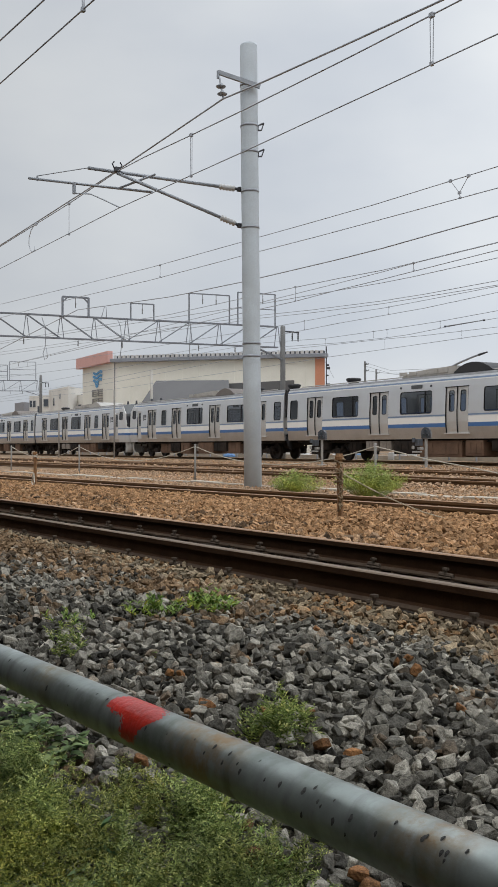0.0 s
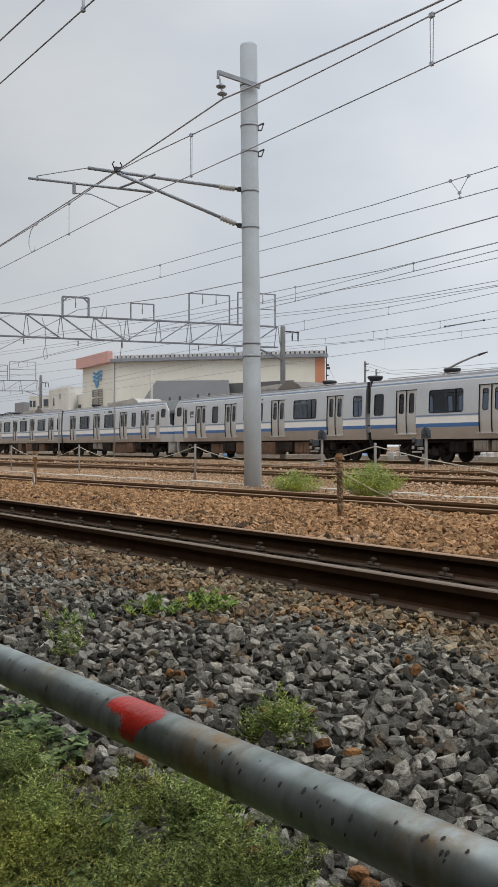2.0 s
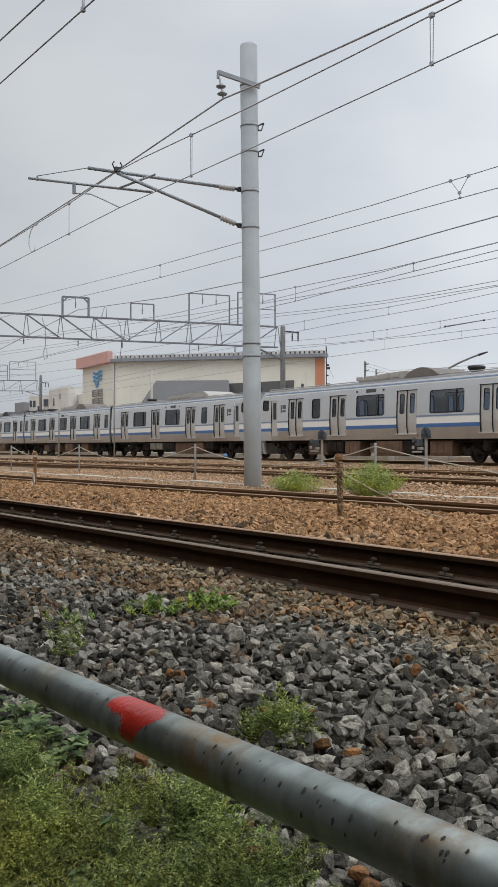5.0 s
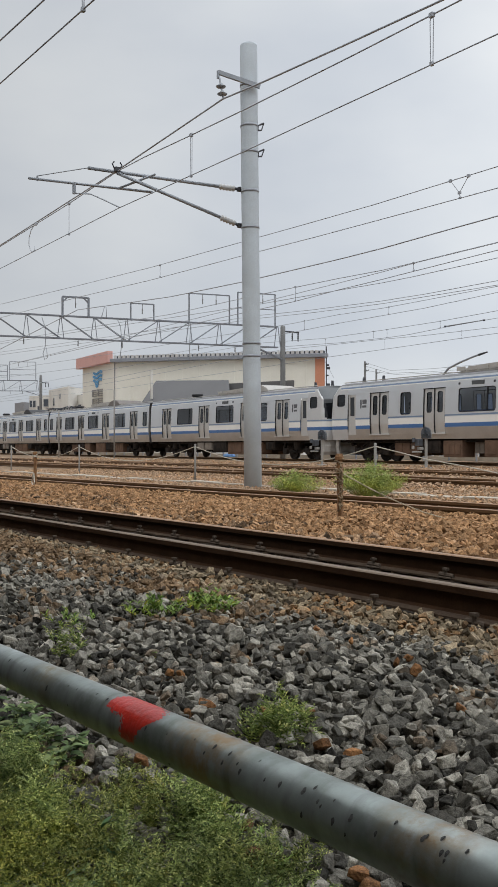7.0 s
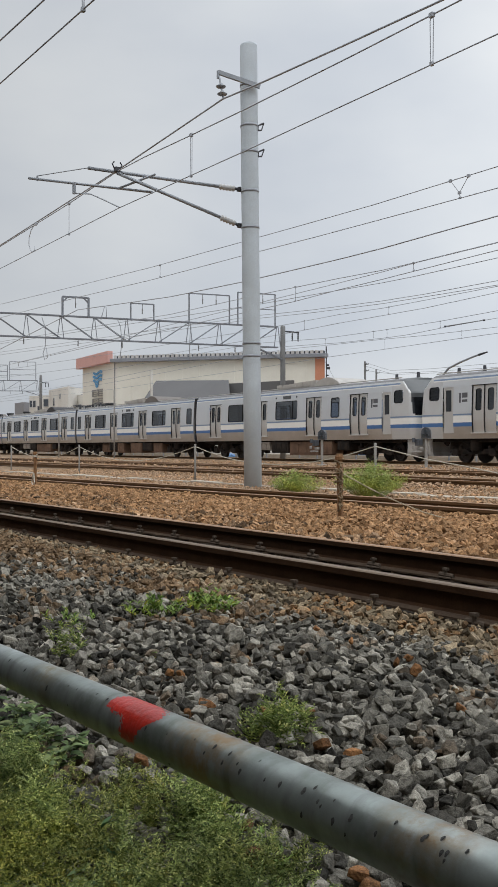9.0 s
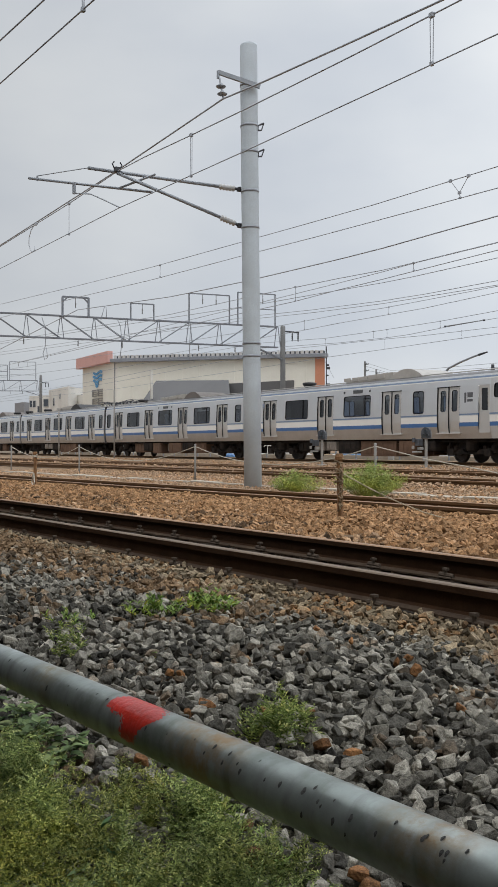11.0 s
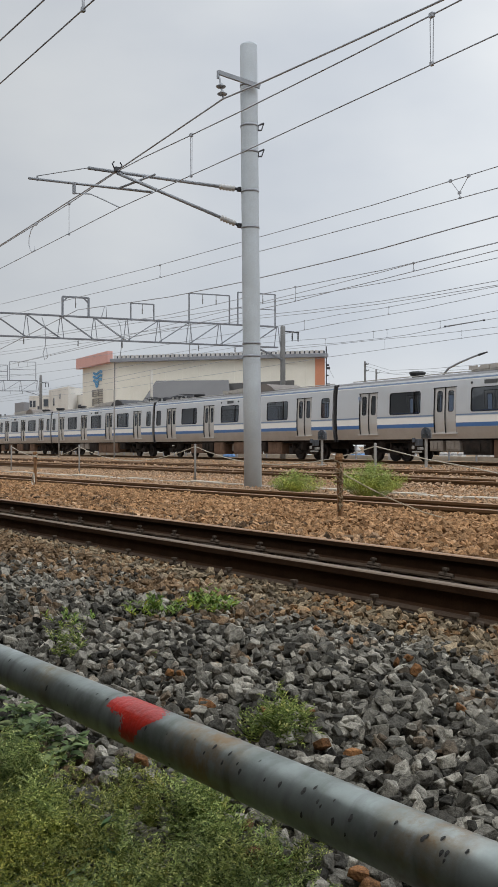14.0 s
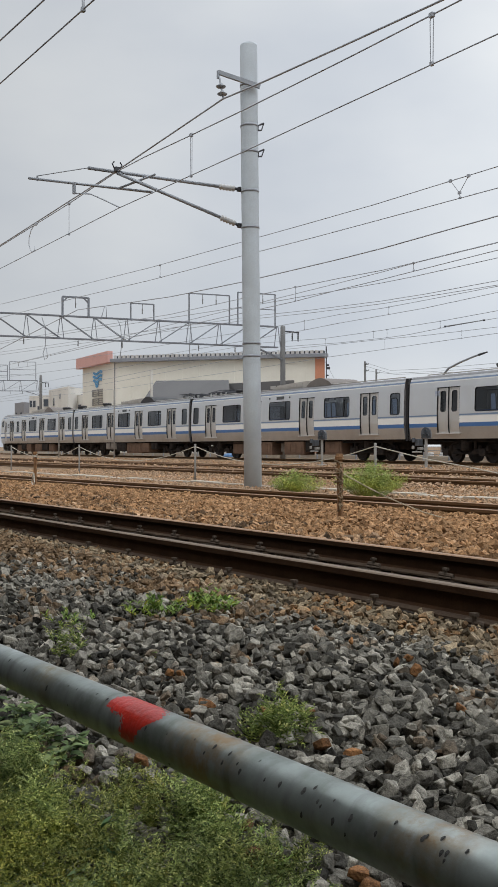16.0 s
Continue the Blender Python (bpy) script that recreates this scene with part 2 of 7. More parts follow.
M = {
    "lamp_tube": glow_material("fluorescent_tube", (1.0, 0.98, 0.92), 2.5),
    "ground": material("gravel_bed", (0.24, 0.165, 0.105), 0.95, 0, 0.45, 1.2, 0.8, 22, (0.12, 0.085, 0.055), 0.7, shine=0.12),
    "grey_stone": stone_material("grey_ballast", (0.158, 0.147, 0.122), (0.172, 0.113, 0.064), 0.81, (3.0, 4.9), (0.18, 2.15), (-0.3, 1.0, 0.0)),
    "brown_stone": stone_material("brown_ballast", (0.268, 0.176, 0.106), (0.285, 0.163, 0.08), 0.66, (3.0, 7.0), (0.14, 2.1)),
    "tan_stone": stone_material("tan_ballast", (0.225, 0.178, 0.117), (0.225, 0.128, 0.06), 0.72, (0.0, 0.0), (0.35, 1.6)),
    "dark_stone": stone_material("dark_ballast", (0.03, 0.023, 0.017), (0.07, 0.04, 0.02), 0.8, (0.0, 0.0), (0.5, 1.6)),
    "pale_stone": stone_material("pale_ballast", (0.375, 0.258, 0.166), (0.37, 0.22, 0.118), 0.68, (0.0, 0.0), (0.68, 1.25)),
    "rail_side": material("rusted_rail", (0.034, 0.0165, 0.008), 0.9, 0.0, 0.35, 9, 0.5, 120, (0.05, 0.027, 0.012), 0.6, shine=0.12),
    "rail_foot": material("brown_rail_foot", (0.062, 0.043, 0.03), 0.9, 0.0, 0.35, 7, 0.5, 90, (0.1, 0.072, 0.048), 0.6, shine=0.12),
    "rail_far": material("brown_rail", (0.12, 0.068, 0.034), 0.7, 0.2, 0.3, 5, 0.3, 80, (0.16, 0.09, 0.045), 0.5, shine=0.12),
    "rail_worn": material("dull_rail_head", (0.15, 0.105, 0.068), 0.7, 0.0, 0.2, 8, 0.2, 90, (0.1, 0.07, 0.05), 0.5),
    "rail_top": material("rusty_rail_head", (0.29, 0.165, 0.085), 0.5, 0.2, 0.2, 8, 0.2, 90, (0.2, 0.11, 0.05), 0.5),
    "sleeper": material("oily_sleeper", (0.035, 0.027, 0.02), 0.95, 0, 0.35, 5, 0.6, 60, (0.06, 0.04, 0.025), 0.5, shine=0.12),
    "clip": material("rusty_clip", (0.098, 0.076, 0.058), 0.8, 0.1, 0.3, 20, 0.3, 150, shine=0.12),
    "galv": pipe_material("galvanised_pipe", ((-0.9575, 0.5405, 0.316), (-1.4, 0.5088, 0.31), (-0.62, 0.565, 0.325))),
    "red": material("red_paint", (0.43, 0.015, 0.006), 0.3, 0, 0.35, 14, 0.15, 120, (0.2, 0.03, 0.012), 0.35),
    "pit": material("dark_pit", (0.035, 0.033, 0.03), 0.9, 0, 0.2, 40, 0.2, 200),
    "concrete_pole": material("concrete_pole", (0.50, 0.55, 0.585), 0.75, 0, 0.16, 2.5, 0.15, 45, (0.42, 0.45, 0.46), 0.35),
    "mast": material("weathered_mast", (0.21, 0.215, 0.215), 0.8, 0.1, 0.2, 2, 0.1, 30),
    "steel": material("galvanised_steel", (0.29, 0.31, 0.335), 0.55, 0.35, 0.2, 4, 0.1, 60),
    "gantry_steel": material("gantry_steel", (0.2, 0.215, 0.24), 0.6, 0.3, 0.2, 4, 0.1, 60),
    "dark_steel": material("dark_steel", (0.06, 0.062, 0.07), 0.6, 0.4, 0.25, 6, 0.1, 60),
    "wire": material("wire", (0.33, 0.35, 0.38), 0.6, 0.0, 0.1, 0.5, 0, 2),
    "insulator": material("porcelain", (0.45, 0.45, 0.44), 0.3, 0, 0.08, 10, 0, 60),
    "inox": material("brushed_stainless", (0.655, 0.66, 0.665), 0.3, 0.8, 0.05, 0.8, 0.05, 30, (0.5, 0.47, 0.44), 0.3),
    "low_inox": material("soiled_ballast_tint_stainless", (0.50, 0.475, 0.445), 0.4, 0.7, 0.1, 0.8, 0.05, 30, (0.3, 0.26, 0.23), 0.5),
    "door_inox": material("door_stainless", (0.60, 0.585, 0.56), 0.4, 0.7, 0.05, 0.8, 0.03, 30),
    "nose_paint": material("silver_white_paint", (0.55, 0.555, 0.555), 0.4, 0.25, 0.05, 2, 0, 30, (0.45, 0.43, 0.4), 0.25),
    "skirt": material("dusty_skirt", (0.40, 0.39, 0.37), 0.6, 0, 0.2, 3, 0.1, 40, (0.2, 0.17, 0.14), 0.6),
    "white_band": material("white_band", (0.82, 0.805, 0.765), 0.4, 0, 0.05, 2, 0, 30),
    "blue_band": material("blue_band", (0.055, 0.15, 0.36), 0.4, 0, 0.08, 2, 0, 30),
    "pale_blue": material("pale_blue_band", (0.17, 0.24, 0.36), 0.4, 0, 0.08, 2, 0, 30),
    "roof": material("train_roof", (0.17, 0.17, 0.175), 0.6, 0.2, 0.15, 1.5, 0.1, 30, (0.16, 0.15, 0.14), 0.5),
    "ac": material("roof_unit", (0.43, 0.41, 0.38), 0.55, 0.1, 0.12, 2, 0.1, 30, (0.25, 0.23, 0.2), 0.5),
    "vent_black": material("vent_black", (0.03, 0.03, 0.032), 0.6, 0.1, 0.2, 3, 0.1, 30),
    "dark_roof_unit": material("dark_roof_unit", (0.17, 0.15, 0.135), 0.7, 0.1, 0.2, 3, 0.1, 30),
    "rubber": material("black_rubber", (0.018, 0.018, 0.02), 0.7, 0, 0.2, 8, 0.05, 60, shine=0.12),
    "gangway": material("gangway_bellows", (0.035, 0.034, 0.036), 0.8, 0, 0.2, 6, 0.1, 40, shine=0.12),
    "under": material("underframe_grime", (0.022, 0.019, 0.017), 0.85, 0.1, 0.4, 3, 0.3, 40, (0.08, 0.055, 0.04), 0.5, shine=0.12),
    "under_box": material("brown_equipment", (0.16, 0.1, 0.068), 0.8, 0.05, 0.3, 2.5, 0.2, 40, (0.09, 0.06, 0.045), 0.6, shine=0.12),
    "under_pale": material("dusty_grey_box", (0.26, 0.23, 0.2), 0.8, 0.05, 0.25, 2.5, 0.2, 40, (0.13, 0.09, 0.06), 0.5, shine=0.12),
    "wheel": material("wheel_steel", (0.05, 0.042, 0.038), 0.6, 0.5, 0.25, 5, 0.1, 40),
    "interior": material("car_interior", (0.7, 0.69, 0.67), 0.7, 0, 0.1, 2, 0, 30),
    "seat": material("seat_cloth", (0.07, 0.12, 0.25), 0.9, 0, 0.15, 5, 0, 60),
    "tint": glass_material("tinted_glass", (0.25, 0.285, 0.34)),
    "windscreen": material("dark_windscreen", (0.008, 0.009, 0.011), 0.08, 0, 0.1, 2, 0, 30),
    "sheen_and_display": material("glass_sheen_and_display", (0.075, 0.08, 0.082), 0.2, 0.0, 0.1, 3, 0, 30),
    "cream": material("cream_cladding", (0.75, 0.73, 0.65), 0.8, 0, 0.06, 0.25, 0.05, 8, (0.55, 0.52, 0.43), 0.4),
    "pink": material("salmon_fascia", (0.6, 0.34, 0.3), 0.7, 0, 0.12, 0.4, 0.05, 8),
    "orange": material("orange_cladding", (0.56, 0.24, 0.14), 0.7, 0, 0.1, 0.4, 0.05, 8),
    "trim_grey": material("grey_roof_trim", (0.25, 0.265, 0.29), 0.5, 0.3, 0.15, 1, 0, 10),
    "slate": material("dark_grey_roofing", (0.115, 0.113, 0.114), 0.8, 0, 0.12, 0.5, 0.1, 12),
    "house": material("pale_render", (0.68, 0.66, 0.61), 0.85, 0, 0.1, 0.4, 0.1, 8, (0.42, 0.38, 0.34), 0.5),
    "blocker_dark": material("light_blocker_dark", (0.06, 0.054, 0.048), 0.9, 0, 0.25, 1.5, 0.3, 20),
    "house_grey": material("grey_render", (0.24, 0.24, 0.25), 0.85, 0, 0.1, 0.4, 0.1, 8),
    "pane": material("dark_pane", (0.06, 0.07, 0.085), 0.12, 0, 0.2, 1, 0, 10),
    "sign_blue": material("blue_sign", (0.1, 0.33, 0.58), 0.6, 0, 0.1, 2, 0, 10),
    "sign_dark": material("dark_sign", (0.14, 0.15, 0.17), 0.6, 0, 0.1, 2, 0, 10),
    "rope": material("pale_rope", (0.5, 0.46, 0.38), 0.9, 0, 0.3, 30, 0.4, 200),
    "cord": material("beige_cord", (0.48, 0.42, 0.31), 0.95, 0, 0.4, 40, 0.3, 200, (0.14, 0.11, 0.07), 0.45, shine=0.1),
    "old_rope": material("old_rope", (0.27, 0.2, 0.125), 0.95, 0, 0.6, 45, 0.5, 250, (0.05, 0.035, 0.025), 0.8, shine=0.1),
    "rust_stone": stone_material("rust_orange_stone", (0.19, 0.092, 0.04), (0.22, 0.105, 0.04), 0.7, (0.0, 0.0), (0.6, 1.4)),
    "post": material("grey_post", (0.3, 0.29, 0.27), 0.8, 0.1, 0.2, 5, 0.2, 60),
    "rust_post": material("rusty_stake", (0.25, 0.13, 0.055), 0.9, 0.1, 0.35, 9, 0.4, 80, (0.06, 0.04, 0.03), 0.6),
    "trough": material("cable_duct", (0.42, 0.37, 0.3), 0.85, 0, 0.2, 2, 0.2, 30, (0.3, 0.22, 0.15), 0.6),
    "white_wall": material("white_low_wall", (0.55, 0.55, 0.54), 0.85, 0, 0.15, 1.0, 0.1, 15, (0.3, 0.27, 0.24), 0.6),
    "tarp": material("blue_tarpaulin", (0.12, 0.25, 0.48), 0.6, 0, 0.2, 3, 0.2, 20),
    "weed": leaf_material("feathery_weed", (0.018, 0.042, 0.011), (0.275, 0.34, 0.108), (0.52, 0.55, 0.23), 0.77),
    "broad": leaf_material("bright_leaf", (0.085, 0.16, 0.03), (0.24, 0.34, 0.075), (0.44, 0.40, 0.07), 0.88),
    "muted": leaf_material("muted_leaf", (0.045, 0.085, 0.03), (0.19, 0.26, 0.10), (0.38, 0.40, 0.18), 0.85),
    "light_weed": leaf_material("light_feathery_weed", (0.08, 0.13, 0.028), (0.30, 0.37, 0.10), (0.58, 0.57, 0.22), 0.8),
    "deep": leaf_material("deep_green_leaf", (0.03, 0.075, 0.025), (0.085, 0.16, 0.06), (0.16, 0.24, 0.1), 0.85),
    "shrub": leaf_material("shrub_leaf", (0.20, 0.29, 0.065), (0.38, 0.47, 0.16), (0.5, 0.52, 0.2), 0.8),
    "old_wood": material("weathered_wood", (0.19, 0.18, 0.155), 0.9, 0, 0.35, 30, 0.5, 160, (0.07, 0.065, 0.05), 0.6, shine=0.15),
        "pale_mark": material("faded_blue_emblem", (0.36, 0.42, 0.55), 0.5, 0, 0.15, 5, 0, 30),
    "mark": material("dark_emblem", (0.1, 0.1, 0.11), 0.5, 0, 0.1, 5, 0, 30),
    "signal_hood": material("signal_hood", (0.085, 0.095, 0.11), 0.45, 0.3, 0.2, 5, 0.1, 40),
    "lens": material("signal_lens", (0.12, 0.16, 0.2), 0.15, 0, 0.1, 5, 0, 40),
}


# ---------------------------------------------------------------- mesh tools
def mesh_of(name, bm, mats, smooth=False):
    me = bpy.data.meshes.new(name)
    bm.to_mesh(me)
    bm.free()
    for m in mats if isinstance(mats, (list, tuple)) else [mats]:
        me.materials.append(m)
    if smooth:
        for p in me.polygons:
            p.use_smooth = True
    return me


def part(name, bm, mats, parent=None, label="", smooth=False, at=None):
    ob = new(name, mesh_of(name, bm, mats, smooth))
    if parent is not None:
        ob.parent = parent
    if at is not None:
        ob.matrix_basis = at
    if label:
        tagged(ob, label)
    return ob


def thing(name, label, category, at=None, group="", kind=""):
    ob = new(name)
    ob.empty_display_size = 0.2
    if at is not None:
        ob.matrix_basis = at
    return tagged(ob, label, category, group, kind)


def box(bm, c, s, bevel=0.0, rot=None, mi=0):
    m = Matrix.Translation(c) @ (rot or Matrix.Identity(4)) @ Matrix.Diagonal((s[0], s[1], s[2], 1))
    r = bmesh.ops.create_cube(bm, size=1.0, matrix=m)
    vs = r["verts"]
    if bevel:
        es = list({e for v in vs for e in v.link_edges})
        bmesh.ops.bevel(bm, geom=es, offset=bevel, segments=2, affect="EDGES", profile=0.6)
    return bm


def frame_of(d):
    d = Vector(d).normalized()
    u = d.cross(Vector((0, 0, 1)))
    if u.length < 1e-4:
        u = Vector((1, 0, 0))
    u.normalize()
    return u, d.cross(u).normalized()


def tube(bm, pts, r, seg=8, cap=True):
    """A round bar along points, radius r or one radius a point."""
    pts = [Vector(p) for p in pts]
    rs = r if isinstance(r, (list, tuple)) else [r] * len(pts)
    rings = []
    u = None
    for i, p in enumerate(pts):
        d = (pts[min(i + 1, len(pts) - 1)] - pts[max(i - 1, 0)]).normalized()
        if u is None:
            u = frame_of(d)[0]
        u = (u - d * u.dot(d)).normalized()
        v = d.cross(u)
        rings.append([bm.verts.new(p + (u * math.cos(2 * math.pi * k / seg) + v * math.sin(2 * math.pi * k / seg)) * rs[i]) for k in range(seg)])
    for a, b in zip(rings, rings[1:]):
        for k in range(seg):
            bm.faces.new((a[k], a[(k + 1) % seg], b[(k + 1) % seg], b[k]))
    if cap:
        bm.faces.new(rings[0][::-1])
        bm.faces.new(rings[-1])
    return bm


def bar(bm, a, b, w, h=None):
    """A square bar from a to b."""
    a, b = Vector(a), Vector(b)
    u, v = frame_of(b - a)
    h = h or w
    ring = [(-w / 2, -h / 2), (w / 2, -h / 2), (w / 2, h / 2), (-w / 2, h / 2)]
    ra = [bm.verts.new(a + u * p + v * q) for p, q in ring]
    rb = [bm.verts.new(b + u * p + v * q) for p, q in ring]
    for k in range(4):
        bm.faces.new((ra[k], ra[(k + 1) % 4], rb[(k + 1) % 4], rb[k]))
    bm.faces.new(ra[::-1])
    bm.faces.new(rb)
    return bm


def lathe(bm, prof, seg=16, m=None):
    """Turn (radius, height) pairs round z."""
    m = m or Matrix.Identity(4)
    rings = []
    for r, z in prof:
        rings.append([bm.verts.new(m @ Vector((r * math.cos(2 * math.pi * k / seg), r * math.sin(2 * math.pi * k / seg), z))) for k in range(seg)])
    for a, b in zip(rings, rings[1:]):
        for k in range(seg):
            bm.faces.new((a[k], a[(k + 1) % seg], b[(k + 1) % seg], b[k]))
    bm.faces.new(rings[0][::-1])
    bm.faces.new(rings[-1])
    return bm


def prism(bm, outline, d0, d1, m=None):
    """Extrude an outline in the xz plane from y = d0 to y = d1."""
    m = m or Matrix.Identity(4)
    a = [bm.verts.new(m @ Vector((x, d0, z))) for x, z in outline]
    b = [bm.verts.new(m @ Vector((x, d1, z))) for x, z in outline]
    n = len(outline)
    bm.faces.new(a)
    bm.faces.new(b[::-1])
    for k in range(n):
        bm.faces.new((a[(k + 1) % n], a[k], b[k], b[(k + 1) % n]))
    return bm


def rounded(w, h, r, n=4):
    pts = []
    for cx, cz, a0 in ((w / 2 - r, h / 2 - r, 0), (-w / 2 + r, h / 2 - r, 90), (-w / 2 + r, -h / 2 + r, 180), (w / 2 - r, -h / 2 + r, 270)):
        for k in range(n + 1):
            a = radians(a0 + 90 * k / n)
            pts.append((cx + r * math.cos(a), cz + r * math.sin(a)))
    return pts


# ---------------------------------------------------------------- ground
TRACKS = {1: (3.305, 3.7), 2: (7.50, 5.2), 3: (13.9, 2.0), 4: (18.7, 2.6), 5: (28.594, -0.6875)}
SINK = {1: -0.008, 2: 0.0, 3: 0.0, 4: 0.0, 5: 0.0}
CANT = {1: 0.016, 2: 0.012, 3: 0.0, 4: 0.0, 5: 0.0}


def track_y(i, x):
    y, deg = TRACKS[i]
    return y + math.tan(radians(deg)) * (x + 10)


def ground_z(x, y):
    t1, t2 = track_y(1, x), track_y(2, x)
    if y < 2.0:
        return -0.13 - 0.10 * max(0.0, min(1.0, (1.1 - y) / 1.0))
    if y < t1 - 0.62:
        return -0.13 - 0.03 * max(0.0, min(1.0, (y - 2.0) / 0.6))
    if y < t1 + 0.62:
        return -0.165 - 0.09 * (1 - abs(y - t1) / 0.62)
    if y < t2 + 1.0:
        z = -0.07 + 0.04 * math.exp(-((y - t1 - 1.9) / 0.6) ** 2)
        return z - 0.09 * math.exp(-((y - t2) / 0.45) ** 2)
    if y < 12:
        return -0.15
    return -0.15 + 0.07 * min(1.0, (y - 12) / 1.0)


def build_ground():
    ys = [-400, -60, -10, -2, 0, 0.4, 0.8, 1.2] + [1.4 + 0.1 * k for k in range(76)] + [9.0, 9.3, 9.7, 10, 12, 13, 14, 17, 20, 24, 28, 32, 40, 60, 120, 400, 1500]
    xs = [-2500, -600, -200, -120, -80] + [-60 + 1.0 * k for k in range(64)] + [8, 20, 60, 300, 1500]
    bm = bmesh.new()
    grid = [[bm.verts.new((x, y, ground_z(x, y) - (0.075 if y < 2.4 else 0.055 if y < 6.9 else 0.02) + 0.02 * noise.noise((x * 0.7, y * 0.7, 0)))) for y in ys] for x in xs]
    for i in range(len(xs) - 1):
        for j in range(len(ys) - 1):
            bm.faces.new((grid[i][j], grid[i + 1][j], grid[i + 1][j + 1], grid[i][j + 1]))
    g = part("ground", bm, M["ground"], smooth=True)
    tagged(g, "brown gravel bed of the railway yard", "ground", kind="structure")


build_ground()


def rock_shapes(count, cuts, worn=0.0):
    """Crushed stones: blocks broken off along a few planes, with worn edges where asked."""
    rng = random.Random(4)
    shapes = []
    for _ in range(count):
        bm = bmesh.new()
        half = Vector((rng.uniform(0.9, 1.35), rng.uniform(0.7, 1.0), rng.uniform(0.48, 0.8)))
        bmesh.ops.create_cube(bm, size=2.0, matrix=Matrix.Diagonal((*half, 1)))
        for v in bm.verts:
            v.co = Vector([v.co[i] * rng.uniform(0.45, 1.1) for i in range(3)])
        bmesh.ops.delete(bm, geom=bm.edges[:] + bm.faces[:], context="EDGES_FACES")
        bmesh.ops.convex_hull(bm, input=bm.verts[:])
        for k in range(cuts):
            n = Vector((rng.gauss(0, 1), rng.gauss(0, 1), rng.gauss(0, 1))).normalized()
            reach = sum(abs(n[i]) * half[i] for i in range(3)) * rng.uniform(0.42, 0.66)
            cut = bmesh.ops.bisect_plane(bm, geom=bm.verts[:] + bm.edges[:] + bm.faces[:], plane_co=n * reach, plane_no=n, clear_outer=True)
            rim = [g for g in cut["geom_cut"] if isinstance(g, bmesh.types.BMEdge)]
            if rim:
                bmesh.ops.edgeloop_fill(bm, edges=rim)
        bmesh.ops.remove_doubles(bm, verts=bm.verts[:], dist=0.2)
        bmesh.ops.delete(bm, geom=bm.edges[:] + bm.faces[:], context="EDGES_FACES")
        bmesh.ops.convex_hull(bm, input=bm.verts[:])
        bmesh.ops.delete(bm, geom=[v for v in bm.verts if not v.link_faces], context="VERTS")
        if worn:
            bmesh.ops.dissolve_limit(bm, angle_limit=radians(6), verts=bm.verts[:], edges=bm.edges[:])
            bmesh.ops.bevel(bm, geom=bm.edges[:], offset=worn, segments=1, affect="EDGES", profile=0.5)
        bmesh.ops.triangulate(bm, faces=bm.faces[:])
        bm.verts.index_update()
        shapes.append((np.array([v.co[:] for v in bm.verts]), np.array([[v.index for v in f.verts] for f in bm.faces])))
        bm.free()
    return shapes


SHAPES = rock_shapes(48, 0)
FINE = rock_shapes(60, 2)
WORN = rock_shapes(70, 3, 0.07)


def scatter_stones(name, places, mat, label, shapes=SHAPES):
    """One mesh of loose stones: places holds x, y, z and half size."""
    rng = np.random.default_rng(7)
    vs, fs, base = [], [], 0
    for x, y, z, s in places:
        v, f = shapes[int(rng.integers(len(shapes)))]
        q = Euler(rng.normal(0, 0.55, 2).tolist() + [rng.uniform(0, 6.28)]).to_matrix()
        v2 = (v * s) @ np.array(q).T + (x, y, z)
        vs.append(v2)
        fs.append(f + base)
        base += len(v)
    v, f = np.concatenate(vs), np.concatenate(fs)
    me = bpy.data.meshes.new(name)
    me.from_pydata(v.tolist(), [], f.tolist())
    me.materials.append(mat)
    ob = new(name, me)
    return tagged(ob, label, "ballast", kind="stuff")


def stones_between(y0, y1, x0, x1, spacing, size, lift, seed, skip=None, courses=1):
    """Two courses of stones: a sunk one, and a loose one lying on it with gaps."""
    rng = np.random.default_rng(seed)
    out = []
    nx, ny = int((x1 - x0) / spacing), int((y1 - y0) / spacing)
    for course, (drop, jit) in enumerate(((0.0, 0.45), (-1.75, 0.5), (-2.0, 0.4))[:courses]):
        for i in range(nx):
            for j in range(ny):
                x = x0 + (i + 0.5 * course + 0.5 * (j % 2) + rng.uniform(-jit, jit)) * spacing
                y = y0 + (j + 0.5 * course + rng.uniform(-jit, jit)) * spacing
                if course == 0 and courses > 1 and rng.random() < 0.36:
                    continue
                if skip and skip(x, y):
                    continue
                s = size * float(np.clip(rng.lognormal(0, 0.3), 0.5, 1.75))
                out.append((x, y, ground_z(x, y) + lift + (drop + rng.uniform(-0.85, 0.8)) * size, s))
    return out


def near_rail_foot(x, y):
    if abs(abs(y - track_y(2, x)) - 0.566) < 0.1:
        return True
    return abs(y - track_y(1, x)) < 0.624


def close_by(x, y):
    """The stretch beside the barrier, whose stones are worked out finely."""
    return -4.0 < x < -0.4 and 0.45 < y < 2.35


